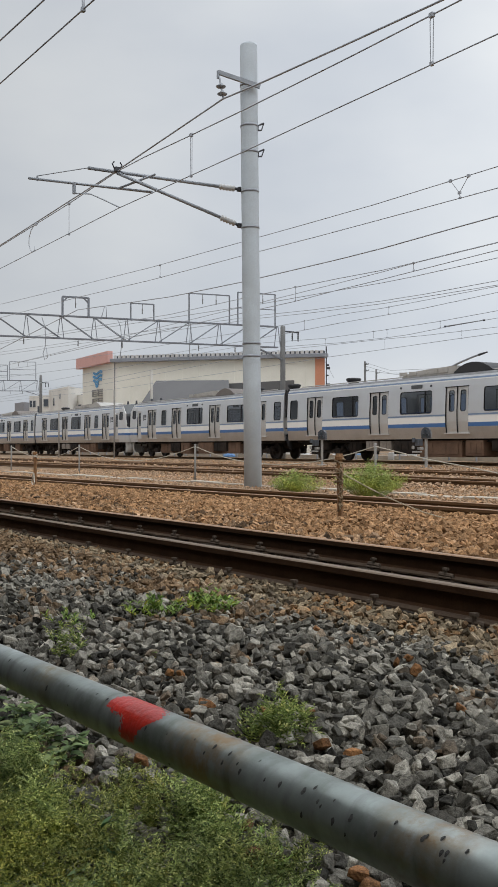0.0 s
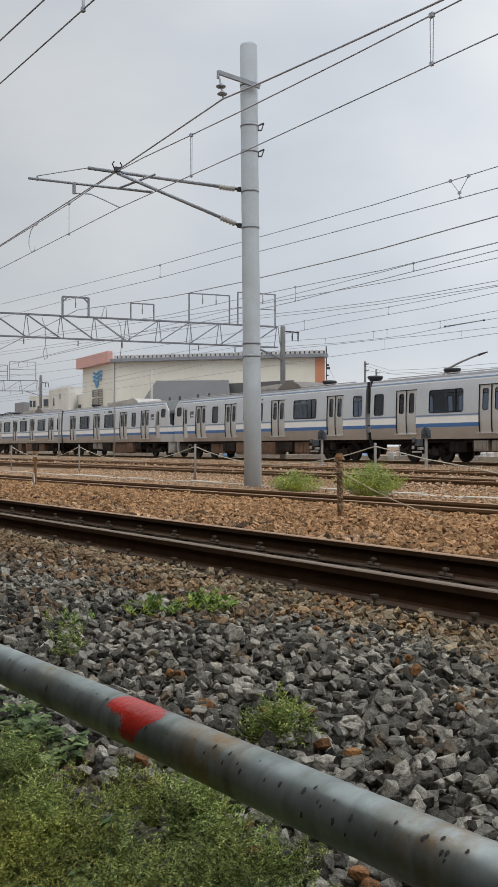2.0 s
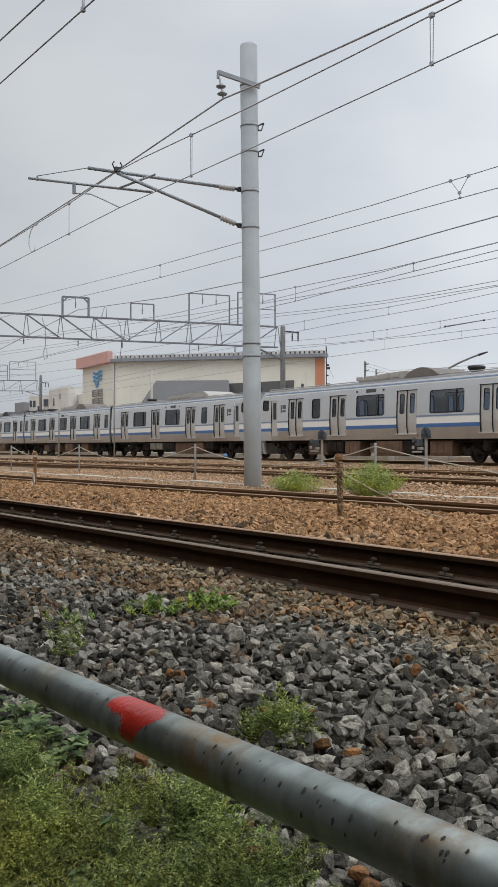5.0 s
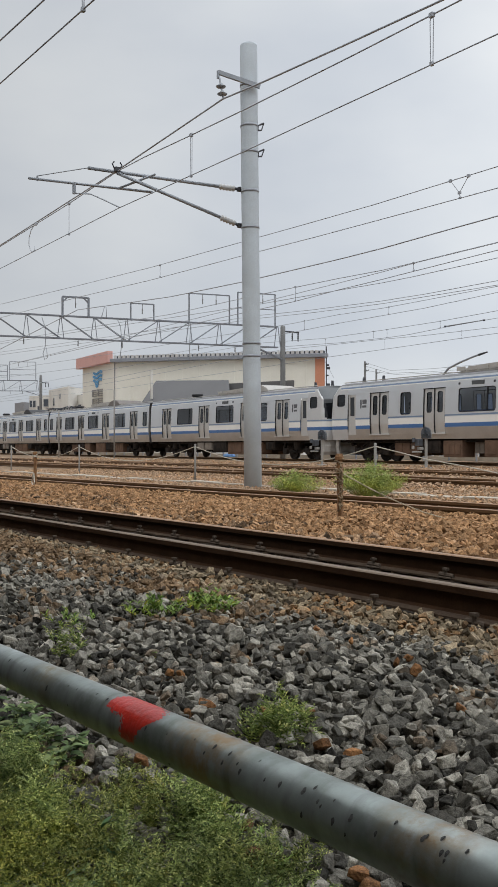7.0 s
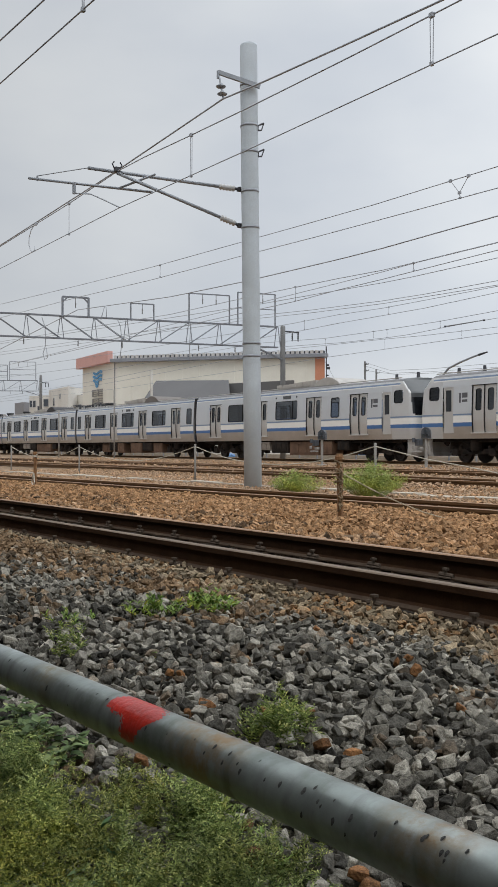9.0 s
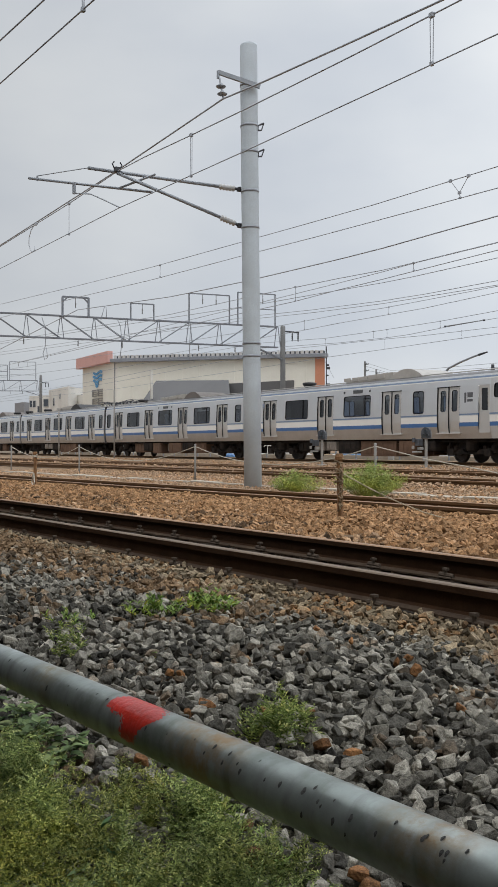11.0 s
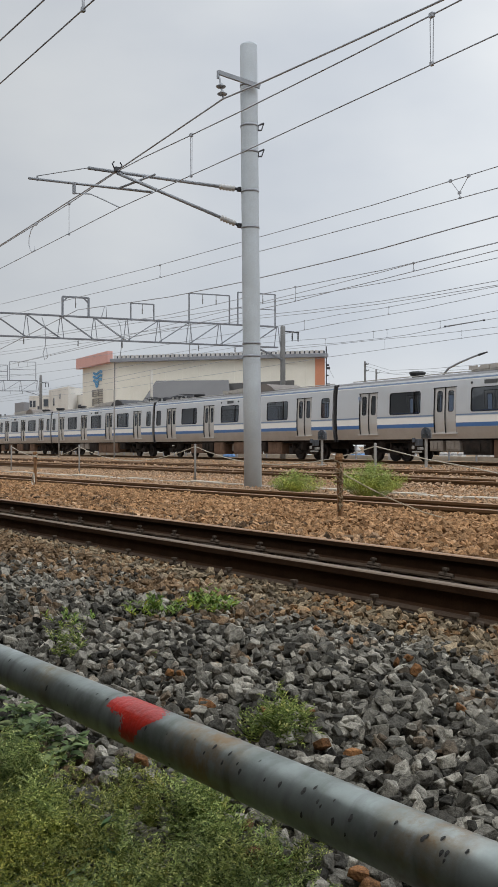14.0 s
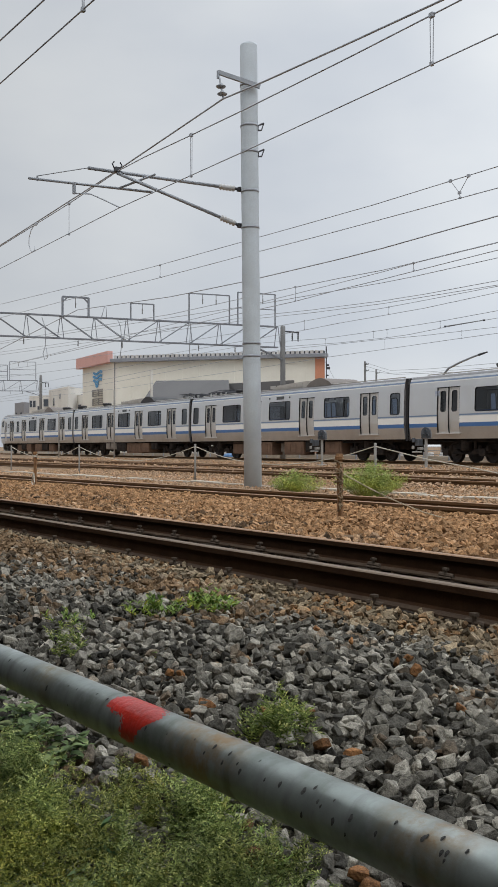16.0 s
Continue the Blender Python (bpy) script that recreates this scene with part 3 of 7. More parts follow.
scatter_stones("grey_gravel", stones_between(0.45, 2.35, -4.0, -0.4, 0.035, 0.0182, 0.012, 1, near_rail_foot, 2),
               M["grey_stone"], "loose grey crushed-stone ballast with rust-brown pieces", WORN)
scatter_stones("grey_gravel", [q for q in stones_between(0.1, 2.75, -5.6, 1.0, 0.037, 0.0162, 0.012, 51, near_rail_foot, 2) if not close_by(q[0], q[1])]
               + stones_between(0.1, 2.75, -7, 1.0, 0.055, 0.026, -0.034, 31, near_rail_foot),
               M["grey_stone"], "loose grey crushed-stone ballast beside the nearest track", FINE)
scatter_stones("grey_gravel", stones_between(0.1, 2.75, -13, -5.6, 0.041, 0.0172, 0.012, 5, near_rail_foot, 2)
               + stones_between(0.1, 2.75, 1.0, 6, 0.075, 0.034, 0.0, 42, near_rail_foot),
               M["grey_stone"], "loose grey crushed-stone ballast along the lane", SHAPES)
# out of view: dark stones added so little light bounces onto the pipe
scatter_stones("bounce_dimming_stones", stones_between(-1.35, 0.1, -13, 6, 0.06, 0.036, 0.0, 41),
               M["dark_stone"], "unseen dark stones added to cut bounced light under the pipe", SHAPES)
scatter_stones("brown_gravel", stones_between(3.7, 7.0, -20, 0, 0.043, 0.0212, 0.028, 2, near_rail_foot)
               + stones_between(2.72, 7.0, 0, 6, 0.09, 0.048, 0.0, 43, near_rail_foot) + stones_between(2.4, 6.9, -34, -20, 0.085, 0.034, 0.02, 9, near_rail_foot),
               M["brown_stone"], "rust-brown crushed-stone ballast between the tracks")
scatter_stones("tan_gravel", stones_between(2.6, 3.7, -14, 1, 0.034, 0.0165, 0.010, 6, lambda x, y: near_rail_foot(x, y) or y > track_y(1, x), 2),
               M["tan_stone"], "fine tan and grey ballast along the nearest rail", FINE)
scatter_stones("rusty_stones", [(-1.905, 1.453, -0.105, 0.022), (-2.000, 1.429, -0.105, 0.025), (-2.228, 1.553, -0.105, 0.021), (-2.892, 1.445, -0.105, 0.018), (-2.860, 1.467, -0.105, 0.015), (-2.431, 1.296, -0.105, 0.019), (-2.479, 1.359, -0.105, 0.021), (-2.418, 1.262, -0.105, 0.016), (-2.497, 2.175, -0.105, 0.021), (-2.659, 2.282, -0.105, 0.018), (-1.309, 1.039, -0.105, 0.024), (-1.362, 1.055, -0.105, 0.021), (-2.327, 1.469, -0.105, 0.019), (-2.625, 2.196, -0.105, 0.016), (-2.060, 1.965, -0.105, 0.016), (-2.123, 0.985, -0.105, 0.019), (-1.651, 0.989, -0.105, 0.022), (-1.517, 0.927, -0.105, 0.022), (-3.010, 2.291, -0.105, 0.015), (-3.271, 2.314, -0.105, 0.015)],
               M["rust_stone"], "single rust-orange stones lying on the grey ballast", WORN)
scatter_stones("dark_gravel", stones_between(2.4, 4.4, -22, 1, 0.05, 0.024, -0.02, 12, lambda x, y: abs(y - track_y(1, x)) > 0.47),
               M["dark_stone"], "dark brown ballast between the rails")
scatter_stones("far_gravel", stones_between(7.0, 13, -32, -3, 0.082, 0.0225, 0.0, 3, near_rail_foot) + stones_between(13, 26, -60, -8, 0.3, 0.03, 0.0, 8, near_rail_foot),
               M["pale_stone"], "pale brown ballast beyond the second track")


# ---------------------------------------------------------------- rails
RAIL = [(-0.0635, -0.153), (0.0635, -0.153), (0.0635, -0.143), (0.028, -0.13), (0.008, -0.118), (0.008, -0.047), (0.0325, -0.036),
        (0.0325, -0.006), (0.025, 0.0), (-0.025, 0.0), (-0.0325, -0.006), (-0.0325, -0.036), (-0.008, -0.047), (-0.008, -0.118), (-0.028, -0.13), (-0.0635, -0.143)]


def make_clip():
    bm = bmesh.new()
    # two lying coils of a spring clip, a washer plate and a square-headed bolt
    box(bm, (0, 0, 0.005), (0.11, 0.05, 0.01), 0.003)
    tube(bm, [(-0.056, 0.004, 0.02), (-0.052, 0.004, 0.02), (-0.006, 0.004, 0.022), (-0.003, 0.004, 0.022)], [0.012, 0.017, 0.017, 0.012], 8)
    tube(bm, [(0.056, 0.004, 0.018), (0.052, 0.004, 0.018), (0.006, 0.004, 0.02), (0.003, 0.004, 0.02)], [0.011, 0.015, 0.015, 0.011], 8)
    tube(bm, [(0, -0.002, 0.01), (0, -0.002, 0.056)], 0.011, 8)
    box(bm, (0, -0.002, 0.057), (0.036, 0.032, 0.018), 0.004)
    return mesh_of("rail_clip", bm, M["clip"])


CLIP = make_clip()


def build_track(i, x0, x1, pieces):
    y, deg = TRACKS[i]
    tr = thing("railway_track", "pair of rust-brown steel rails on a ballast bed", "railway track", kind="structure", group="yard tracks")
    c = radians(deg)
    for side, name in ((-0.566, "rail"), (0.566, "rail")):
        bm = bmesh.new()
        rings = []
        for x in (x0, x1):
            yy = track_y(i, x) + side / math.cos(c)
            rings.append([bm.verts.new((x, yy + p, q + SINK[i] - CANT[i] * side / 0.566)) for p, q in RAIL])
        n = len(RAIL)
        for k in range(n):
            f = bm.faces.new((rings[0][k], rings[0][(k + 1) % n], rings[1][(k + 1) % n], rings[1][k]))
            foot = max(RAIL[k][1], RAIL[(k + 1) % n][1]) < -0.125
            f.material_index = 1 if k in (7, 8, 9) else 2 if foot else 0
        part(name, bm, [M["rail_side"] if i == 1 else M["rail_far"], M["rail_worn"] if i == 1 and side < 0 else M["rail_top"], M["rail_foot"]], tr)
    if not pieces:
        return
    bm = bmesh.new()
    box(bm, (0, 0, 0), (0.22, 2.0, 0.14), 0.02)
    sl = mesh_of("sleeper", bm, M["sleeper"])
    x = -1.2
    n = 0
    while x > x0 and n < pieces:
        s = new("sleeper", sl)
        s.parent = tr
        s.matrix_basis = pose(x, track_y(i, x), -0.246, 0, 0, deg)
        for off, turn in ((-0.63, 0), (-0.502, 180), (0.502, 0), (0.63, 180)):
            k = new("rail_clip", CLIP)
            k.parent = tr
            buried = 0.024 if i == 1 and off == -0.63 else 0.0
            k.matrix_basis = pose(x, track_y(i, x) + off / math.cos(c), -0.146 - buried + SINK[i] - CANT[i] * off / 0.566, 0, 0, deg + turn)
        x -= 0.66
        n += 1


build_track(1, -140, 6, 46)
build_track(2, -160, 8, 40)
build_track(3, -260, 20, 0)
build_track(4, -260, 20, 0)
build_track(5, -300, 40, 0)


# ---------------------------------------------------------------- the barrier pipe
def build_pipe():
    a, b = Vector((-1.633, 0.492, 0.28)), Vector((-0.716, 0.558, 0.298))
    d = (b - a).normalized()
    p0, p1 = a - d * 1.6, b + d * 1.2
    R = 0.0302
    th = thing("barrier_pipe", "galvanised barrier pipe with red paint patch and dark pits", "railing")
    bm = bmesh.new()
    tube(bm, [p0 + (p1 - p0) * (k / 40) for k in range(41)], R, 32)
    part("pipe", bm, M["galv"], th, smooth=True)
    # far upright posts that carry the pipe, outside the view
    for s in (-1.3, 2.1):
        p = a + d * s
        bm = bmesh.new()
        tube(bm, [(p.x, p.y, -0.3), (p.x, p.y, p.z - 0.02)], 0.0302, 20)
        part("post", bm, M["galv"], th, smooth=True)
    u = d.cross(Vector((0, 0, 1))).normalized()
    if u.dot(Vector(EYE) - a) < 0:
        u = -u
    w = Vector((0, 0, 1)) - d * d.z
    w.normalize()

    def at(s, ang, lift):
        t = radians(ang)
        return a + d * s + (u * math.cos(t) + w * math.sin(t)) * (R + lift)

    def inside(s, ang, outline):
        hit = False
        n = len(outline)
        for k in range(n):
            (s0, a0), (s1, a1) = outline[k], outline[(k + 1) % n]
            if (a0 > ang) != (a1 > ang) and s < s0 + (s1 - s0) * (ang - a0) / (a1 - a0):
                hit = not hit
        return hit

    def patch(name, outline, mat, lift, rough=0.0, label="", holes=0.0):
        """A thin skin of paint or stain on the pipe: outline in metres along and degrees round."""
        s0, s1 = min(p[0] for p in outline), max(p[0] for p in outline)
        a0, a1 = min(p[1] for p in outline), max(p[1] for p in outline)
        ns, na = max(6, int((s1 - s0) / 0.0012)), max(6, int((a1 - a0) / 2.2))
        bm = bmesh.new()
        vs = {}

        def v(i, j):
            if (i, j) not in vs:
                vs[(i, j)] = bm.verts.new(at(s0 + (s1 - s0) * i / ns, a0 + (a1 - a0) * j / na, lift))
            return vs[(i, j)]

        for i in range(ns):
            for j in range(na):
                s, g = s0 + (s1 - s0) * (i + 0.5) / ns, a0 + (a1 - a0) * (j + 0.5) / na
                e = noise.noise((s * 220, g * 0.16, 3.0)) * rough
                if not inside(s + e * 0.004, g + e * 5, outline):
                    continue
                if holes and noise.noise((s * 130, g * 0.11, 9.0)) > 0.5 - holes:
                    continue
                bm.faces.new((v(i, j), v(i + 1, j), v(i + 1, j + 1), v(i, j + 1)))
        return part(name, bm, mat, th, label, smooth=True)

    patch("paint_patch", [(0.4453, 45.5), (0.4436, 56.0), (0.4466, 67.1), (0.4559, 88.8), (0.4633, 116.6), (0.5025, 116.5), (0.5319, 114.0), (0.554, 97.9), (0.573, 73.3), (0.5698, 57.1), (0.5624, 46.2), (0.5521, 32.5), (0.5457, 24.3), (0.5391, 12.3), (0.5344, -1.5), (0.5285, -22.6), (0.509, -26.2), (0.4941, -18.1), (0.4937, -5.2), (0.4971, 13.8), (0.4958, 26.9), (0.4864, 36.2), (0.4763, 31.9), (0.4659, 30.6), (0.4576, 39.3)],
          M["red"], 0.00015, 2.6, "bright red sprayed paint patch")
    for s, g, k in ((0.0970, 49.2, 0.8), (0.1681, 40.8, 1.0), (0.2631, 19.2, 1.2), (0.3212, 48.4, 0.5), (0.3487, 49.0, 0.5), (0.4034, 57.4, 0.6), (0.4354, 55.4, 0.8), (0.5564, 28.5, 0.9), (0.6045, 36.2, 0.4), (0.6990, 51.1, 1.0), (0.6878, 30.4, 0.7), (0.6592, 48.9, 0.5), (0.7295, 50.5, 0.9), (0.7252, 27.5, 0.8), (0.7592, 25.3, 1.0), (0.7503, 37.5, 0.6), (0.8017, 30.7, 0.6), (0.8264, 33.5, 1.0), (0.7784, 61.2, 0.5), (0.8617, 40.4, 1.2), (0.8731, 54.9, 0.8), (0.8669, -0.5, 0.9), (0.8860, 33.0, 0.7), (0.8918, 27.9, 0.6), (0.9122, 12.4, 1.1), (0.9048, 46.2, 0.5), (0.9337, 30.1, 1.1), (0.9683, 23.1, 0.8), (0.9840, 53.1, 0.7), (1.0190, 46.6, 1.0), (1.0213, 52.5, 0.7), (1.0363, 59.5, 0.8), (1.0426, 36.9, 0.9), (1.0480, 39.5, 0.9), (1.0480, 27.9, 0.6), (1.0643, 55.2, 0.7), (0.3391, 0.6, 0.5), (0.9303, 0.5, 0.6), (0.6119, -30.6, 0.6)):
        ring = [(s + 0.0021 * k * math.cos(q) * (1 + 0.25 * math.sin(3 * q + s * 90)) + 0.0004 * math.sin(q), g + 7.0 * k * math.sin(q)) for q in [math.pi * 2 * z / 10 for z in range(10)]]
        bm = bmesh.new()
        c = bm.verts.new(at(s, g, 0.0007))
        vs = [bm.verts.new(at(x, y, 0.0005)) for x, y in ring]
        for z in range(10):
            bm.faces.new((c, vs[z], vs[(z + 1) % 10]))
        part("pit_mark", bm, M["pit"], th)
    return th


build_pipe()


# ---------------------------------------------------------------- overhead line pole
PX, PY = -16.328, 10.0
LEAN = Vector((-0.0052, -0.0085, 1.0))


def on_pole(z):
    return Vector((PX, PY, -0.15)) + LEAN * (z + 0.15)


def build_pole():
    th = thing("catenary_pole", "tall round grey concrete overhead line pole with steel brackets", "utility pole")
    bm = bmesh.new()
    top = 8.66
    zs = [-0.6, 2, 4, 6, 8, top - 0.05, top - 0.015, top]
    rs = [0.176, 0.175, 0.174, 0.173, 0.172, 0.172, 0.16, 0.13]
    tube(bm, [on_pole(z) for z in zs], rs, 28)
    part("shaft", bm, M["concrete_pole"], th, smooth=True)
    for z in (7.83, 7.02, 6.5, 5.72, 5.0, 2.7, 2.45):
        bm = bmesh.new()
        tube(bm, [on_pole(z - 0.022), on_pole(z + 0.022)], 0.181, 28)
        part("band_clamp", bm, M["steel"], th, smooth=True)
    for z in (7.02, 6.5):
        # small open bracket with a drop rod, on the side away from the cantilever
        bm = bmesh.new()
        p = on_pole(z) + Vector((0.11, 0.125, 0))
        q = p + Vector((0.075, 0.1, 0.05))
        bar(bm, p, q, 0.025)
        bar(bm, p + Vector((0, 0, -0.09)), p + Vector((0.045, 0.06, -0.09)), 0.025)
        tube(bm, [q, p + Vector((0.045, 0.06, -0.09))], 0.012, 6)
        bar(bm, p + Vector((0, 0, -0.1)), p + Vector((0, 0, 0.02)), 0.03)
        part("bolt_bracket", bm, M["dark_steel"], th)
    return th


build_pole()


def ribbed(bm, a, b, r, n=6):
    a, b = Vector(a), Vector(b)
    pts, rs = [], []
    for k in range(n * 2 + 1):
        pts.append(a.lerp(b, k / (n * 2)))
        rs.append(r if k % 2 else r * 0.62)
    tube(bm, pts, rs, 12)
    return bm


def build_cantilever():
    th = thing("catenary_cantilever", "galvanised steel hinged cantilever arm with white insulators on the pole", "bracket")
    top0, top1 = Vector((-16.548, 9.83, 5.794)), Vector((-17.7, 7.06, 6.093))
    low0, low1 = Vector((-16.548, 9.83, 5.07)), Vector((-17.4, 7.55, 5.993))
    for name, a, b in (("top_tube", top0, top1), ("stay_tube", low0, low1)):
        d = (b - a).normalized()
        bm = bmesh.new()
        tube(bm, [a + d * 0.42, b], 0.034, 12)
        part(name, bm, M["steel"], th, smooth=True)
        bm = bmesh.new()
        ribbed(bm, a + d * 0.1, a + d * 0.42, 0.068, 5)
        part("insulator", bm, M["insulator"], th, smooth=True)
        bm = bmesh.new()
        tube(bm, [a - d * 0.02, a + d * 0.1], 0.03, 8)
        box(bm, a, (0.1, 0.1, 0.08), 0.01)
        part("hinge", bm, M["dark_steel"], th)
    # registration tube and steady arm
    r0, r1 = Vector((-17.26, 8.25, 5.682)), Vector((-18.697, 6.2, 6.007))
    bm = bmesh.new()
    tube(bm, [r0, r1], 0.026, 10)
    part("registration_tube", bm, M["steel"], th, smooth=True)
    bm = bmesh.new()
    tube(bm, [Vector((-17.028, 8.2, 5.976)), Vector((-17.547, 7.65, 5.742))], 0.024, 8)
    part("brace", bm, M["steel"], th)
    bm = bmesh.new()
    tube(bm, [Vector((-18.591, 6.35, 6.049)), top1], 0.009, 6)
    tube(bm, [Vector((-18.591, 6.35, 6.049)), Vector((-18.59, 6.35, 5.947))], 0.02, 6)
    part("tie_rod", bm, M["steel"], th)
    bm = bmesh.new()
    bar(bm, Vector((-18.141, 6.95, 5.894)), Vector((-18.141, 6.95, 5.669)), 0.07, 0.05)
    part("drop_bracket", bm, M["steel"], th)
    bm = bmesh.new()
    tube(bm, [Vector((-18.141, 6.95, 5.68)), Vector((-17.777, 7.15, 5.614)), Vector((-17.614, 7.32, 5.501)), Vector((-17.263, 7.55, 5.29))], 0.014, 6)
    part("steady_arm", bm, M["steel"], th)
    bm = bmesh.new()
    c = Vector((-17.401, 7.55, 6.059))
    box(bm, c, (0.09, 0.12, 0.1), 0.015)
    tube(bm, [c + Vector((0, -0.06, 0.02)), c + Vector((0, -0.1, 0.1)), c + Vector((0, -0.06, 0.15))], 0.014, 6)
    tube(bm, [c + Vector((0, 0.06, 0.02)), c + Vector((0, 0.1, 0.1)), c + Vector((0, 0.06, 0.15))], 0.014, 6)
    part("messenger_clamp", bm, M["dark_steel"], th)


build_cantilever()


def build_feeder_arm():
    th = thing("feeder_bracket", "steel feeder bracket with hanging disc insulators at the pole top", "bracket")
    a, b = on_pole(7.83) + Vector((0.30, 0.074, -0.1)), Vector((-16.395, 9.25, 7.969))
    bm = bmesh.new()
    bar(bm, a, b, 0.06, 0.08)
    bar(bm, b + Vector((0, 0, 0.03)), b + Vector((0, 0, -0.12)), 0.05)
    part("arm", bm, M["steel"], th)
    e = Vector((-16.216, 9.25, 7.427))
    d = (e - b).normalized()
    n = (e - b).length
    bm = bmesh.new()
    tube(bm, [b + d * 0.1, e], 0.018, 8)
    for f in (0.55, 0.85):
        p = b + d * n * f
        lathe(bm, [(0.03, -0.035), (0.085, -0.03), (0.1, -0.01), (0.05, 0.02), (0.03, 0.05)], 14, Matrix.Translation(p))
    part("disc_insulator", bm, M["steel"], th)


build_feeder_arm()


# ---------------------------------------------------------------- wires
def wire(name, pts, r, label, mat="wire", past=(True, True)):
    """A wire through points; straight runs go on past both ends."""
    pts = [Vector(p) for p in pts]
    if past[0]:
        d = (pts[0] - pts[1]).normalized()
        pts = [pts[0] + d * 30] + pts
    if past[1]:
        d = (pts[-1] - pts[-2]).normalized()
        pts = pts + [pts[-1] + d * 12]
    bm = bmesh.new()
    tube(bm, pts, r, 6)
    return tagged(part(name, bm, M[mat], smooth=True), label, "wire", "overhead wires")


def dropper(a, b, r=0.006, double=True):
    a, b = Vector(a), Vector(b)
    bm = bmesh.new()
    if double:
        o = Vector((0.05, 0, 0))
        tube(bm, [a, a - o * 0.6 + (b - a) * 0.1, b - o * 0.4], r, 5)
        tube(bm, [a, a + o * 0.6 + (b - a) * 0.1, b + o * 0.4], r, 5)
    else:
        tube(bm, [a, b], r, 5)
    box(bm, a, (0.07, 0.05, 0.06), 0.008)
    box(bm, b, (0.05, 0.04, 0.05), 0.008)
    tagged(part("wire_dropper", bm, M["wire"]), "thin dropper hanging the contact wire from the messenger wire", "dropper", "wire droppers")


wire("contact_wire", [(-24.236, 7.3, 5.183), (-17.263, 7.55, 5.29), (-12.689, 7.7, 5.237), (-7.696, 7.9, 5.231)], 0.0085, "taut grooved contact wire over the second track")
wire("messenger_wire", [(-24.238, 7.3, 5.745), (-19.747, 7.45, 5.89), (-17.346, 7.55, 6.024), (-16.263, 7.6, 6.018), (-14.497, 7.65, 5.947), (-12.689, 7.7, 5.883), (-10.243, 7.8, 5.842), (-8.272, 7.9, 5.837)], 0.010, "stranded messenger wire over the second track")
wire("feeder_wire", [(-29.883, 9, 6.967), (-21.155, 9.15, 7.182), (-16.216, 9.25, 7.394), (-14.83, 9.3, 7.284), (-12.344, 9.4, 7.134), (-10.372, 9.5, 7.04)], 0.017, "thick dark feeder cable hung from the pole top")
dropper((-14.497, 7.65, 5.947), (-14.497, 7.65, 5.254))
dropper((-8.741, 7.87, 5.832), (-8.741, 7.87, 5.247))
dropper((-19.747, 7.45, 5.89), (-19.746, 7.45, 5.231), double=False)


def jumper():
    bm = bmesh.new()
    tube(bm, [(-21.7, 7.38, 5.825), (-21.843, 7.38, 5.817), (-22.046, 7.38, 5.751), (-22.189, 7.38, 5.604), (-22.209, 7.38, 5.447), (-22.106, 7.38, 5.295), (-21.922, 7.38, 5.21), (-21.761, 7.38, 5.248), (-21.801, 7.38, 5.321)], 0.009, 6)
    box(bm, (-21.7, 7.38, 5.83), (0.1, 0.05, 0.07), 0.01)
    tagged(part("wire_jumper", bm, M["wire"]), "looped jumper cable between messenger and contact wire", "jumper", "wire droppers")


jumper()
wire("messenger_wire", [(-11.629, 3.5, 5.611), (-10.03, 3.5, 5.475)], 0.010, "messenger wire over the first track")
wire("contact_wire", [(-11.627, 3.5, 5.085), (-8.619, 3.5, 4.915)], 0.0085, "contact wire over the first track")
dropper((-8.896, 3.5, 5.378), (-8.895, 3.5, 4.93))

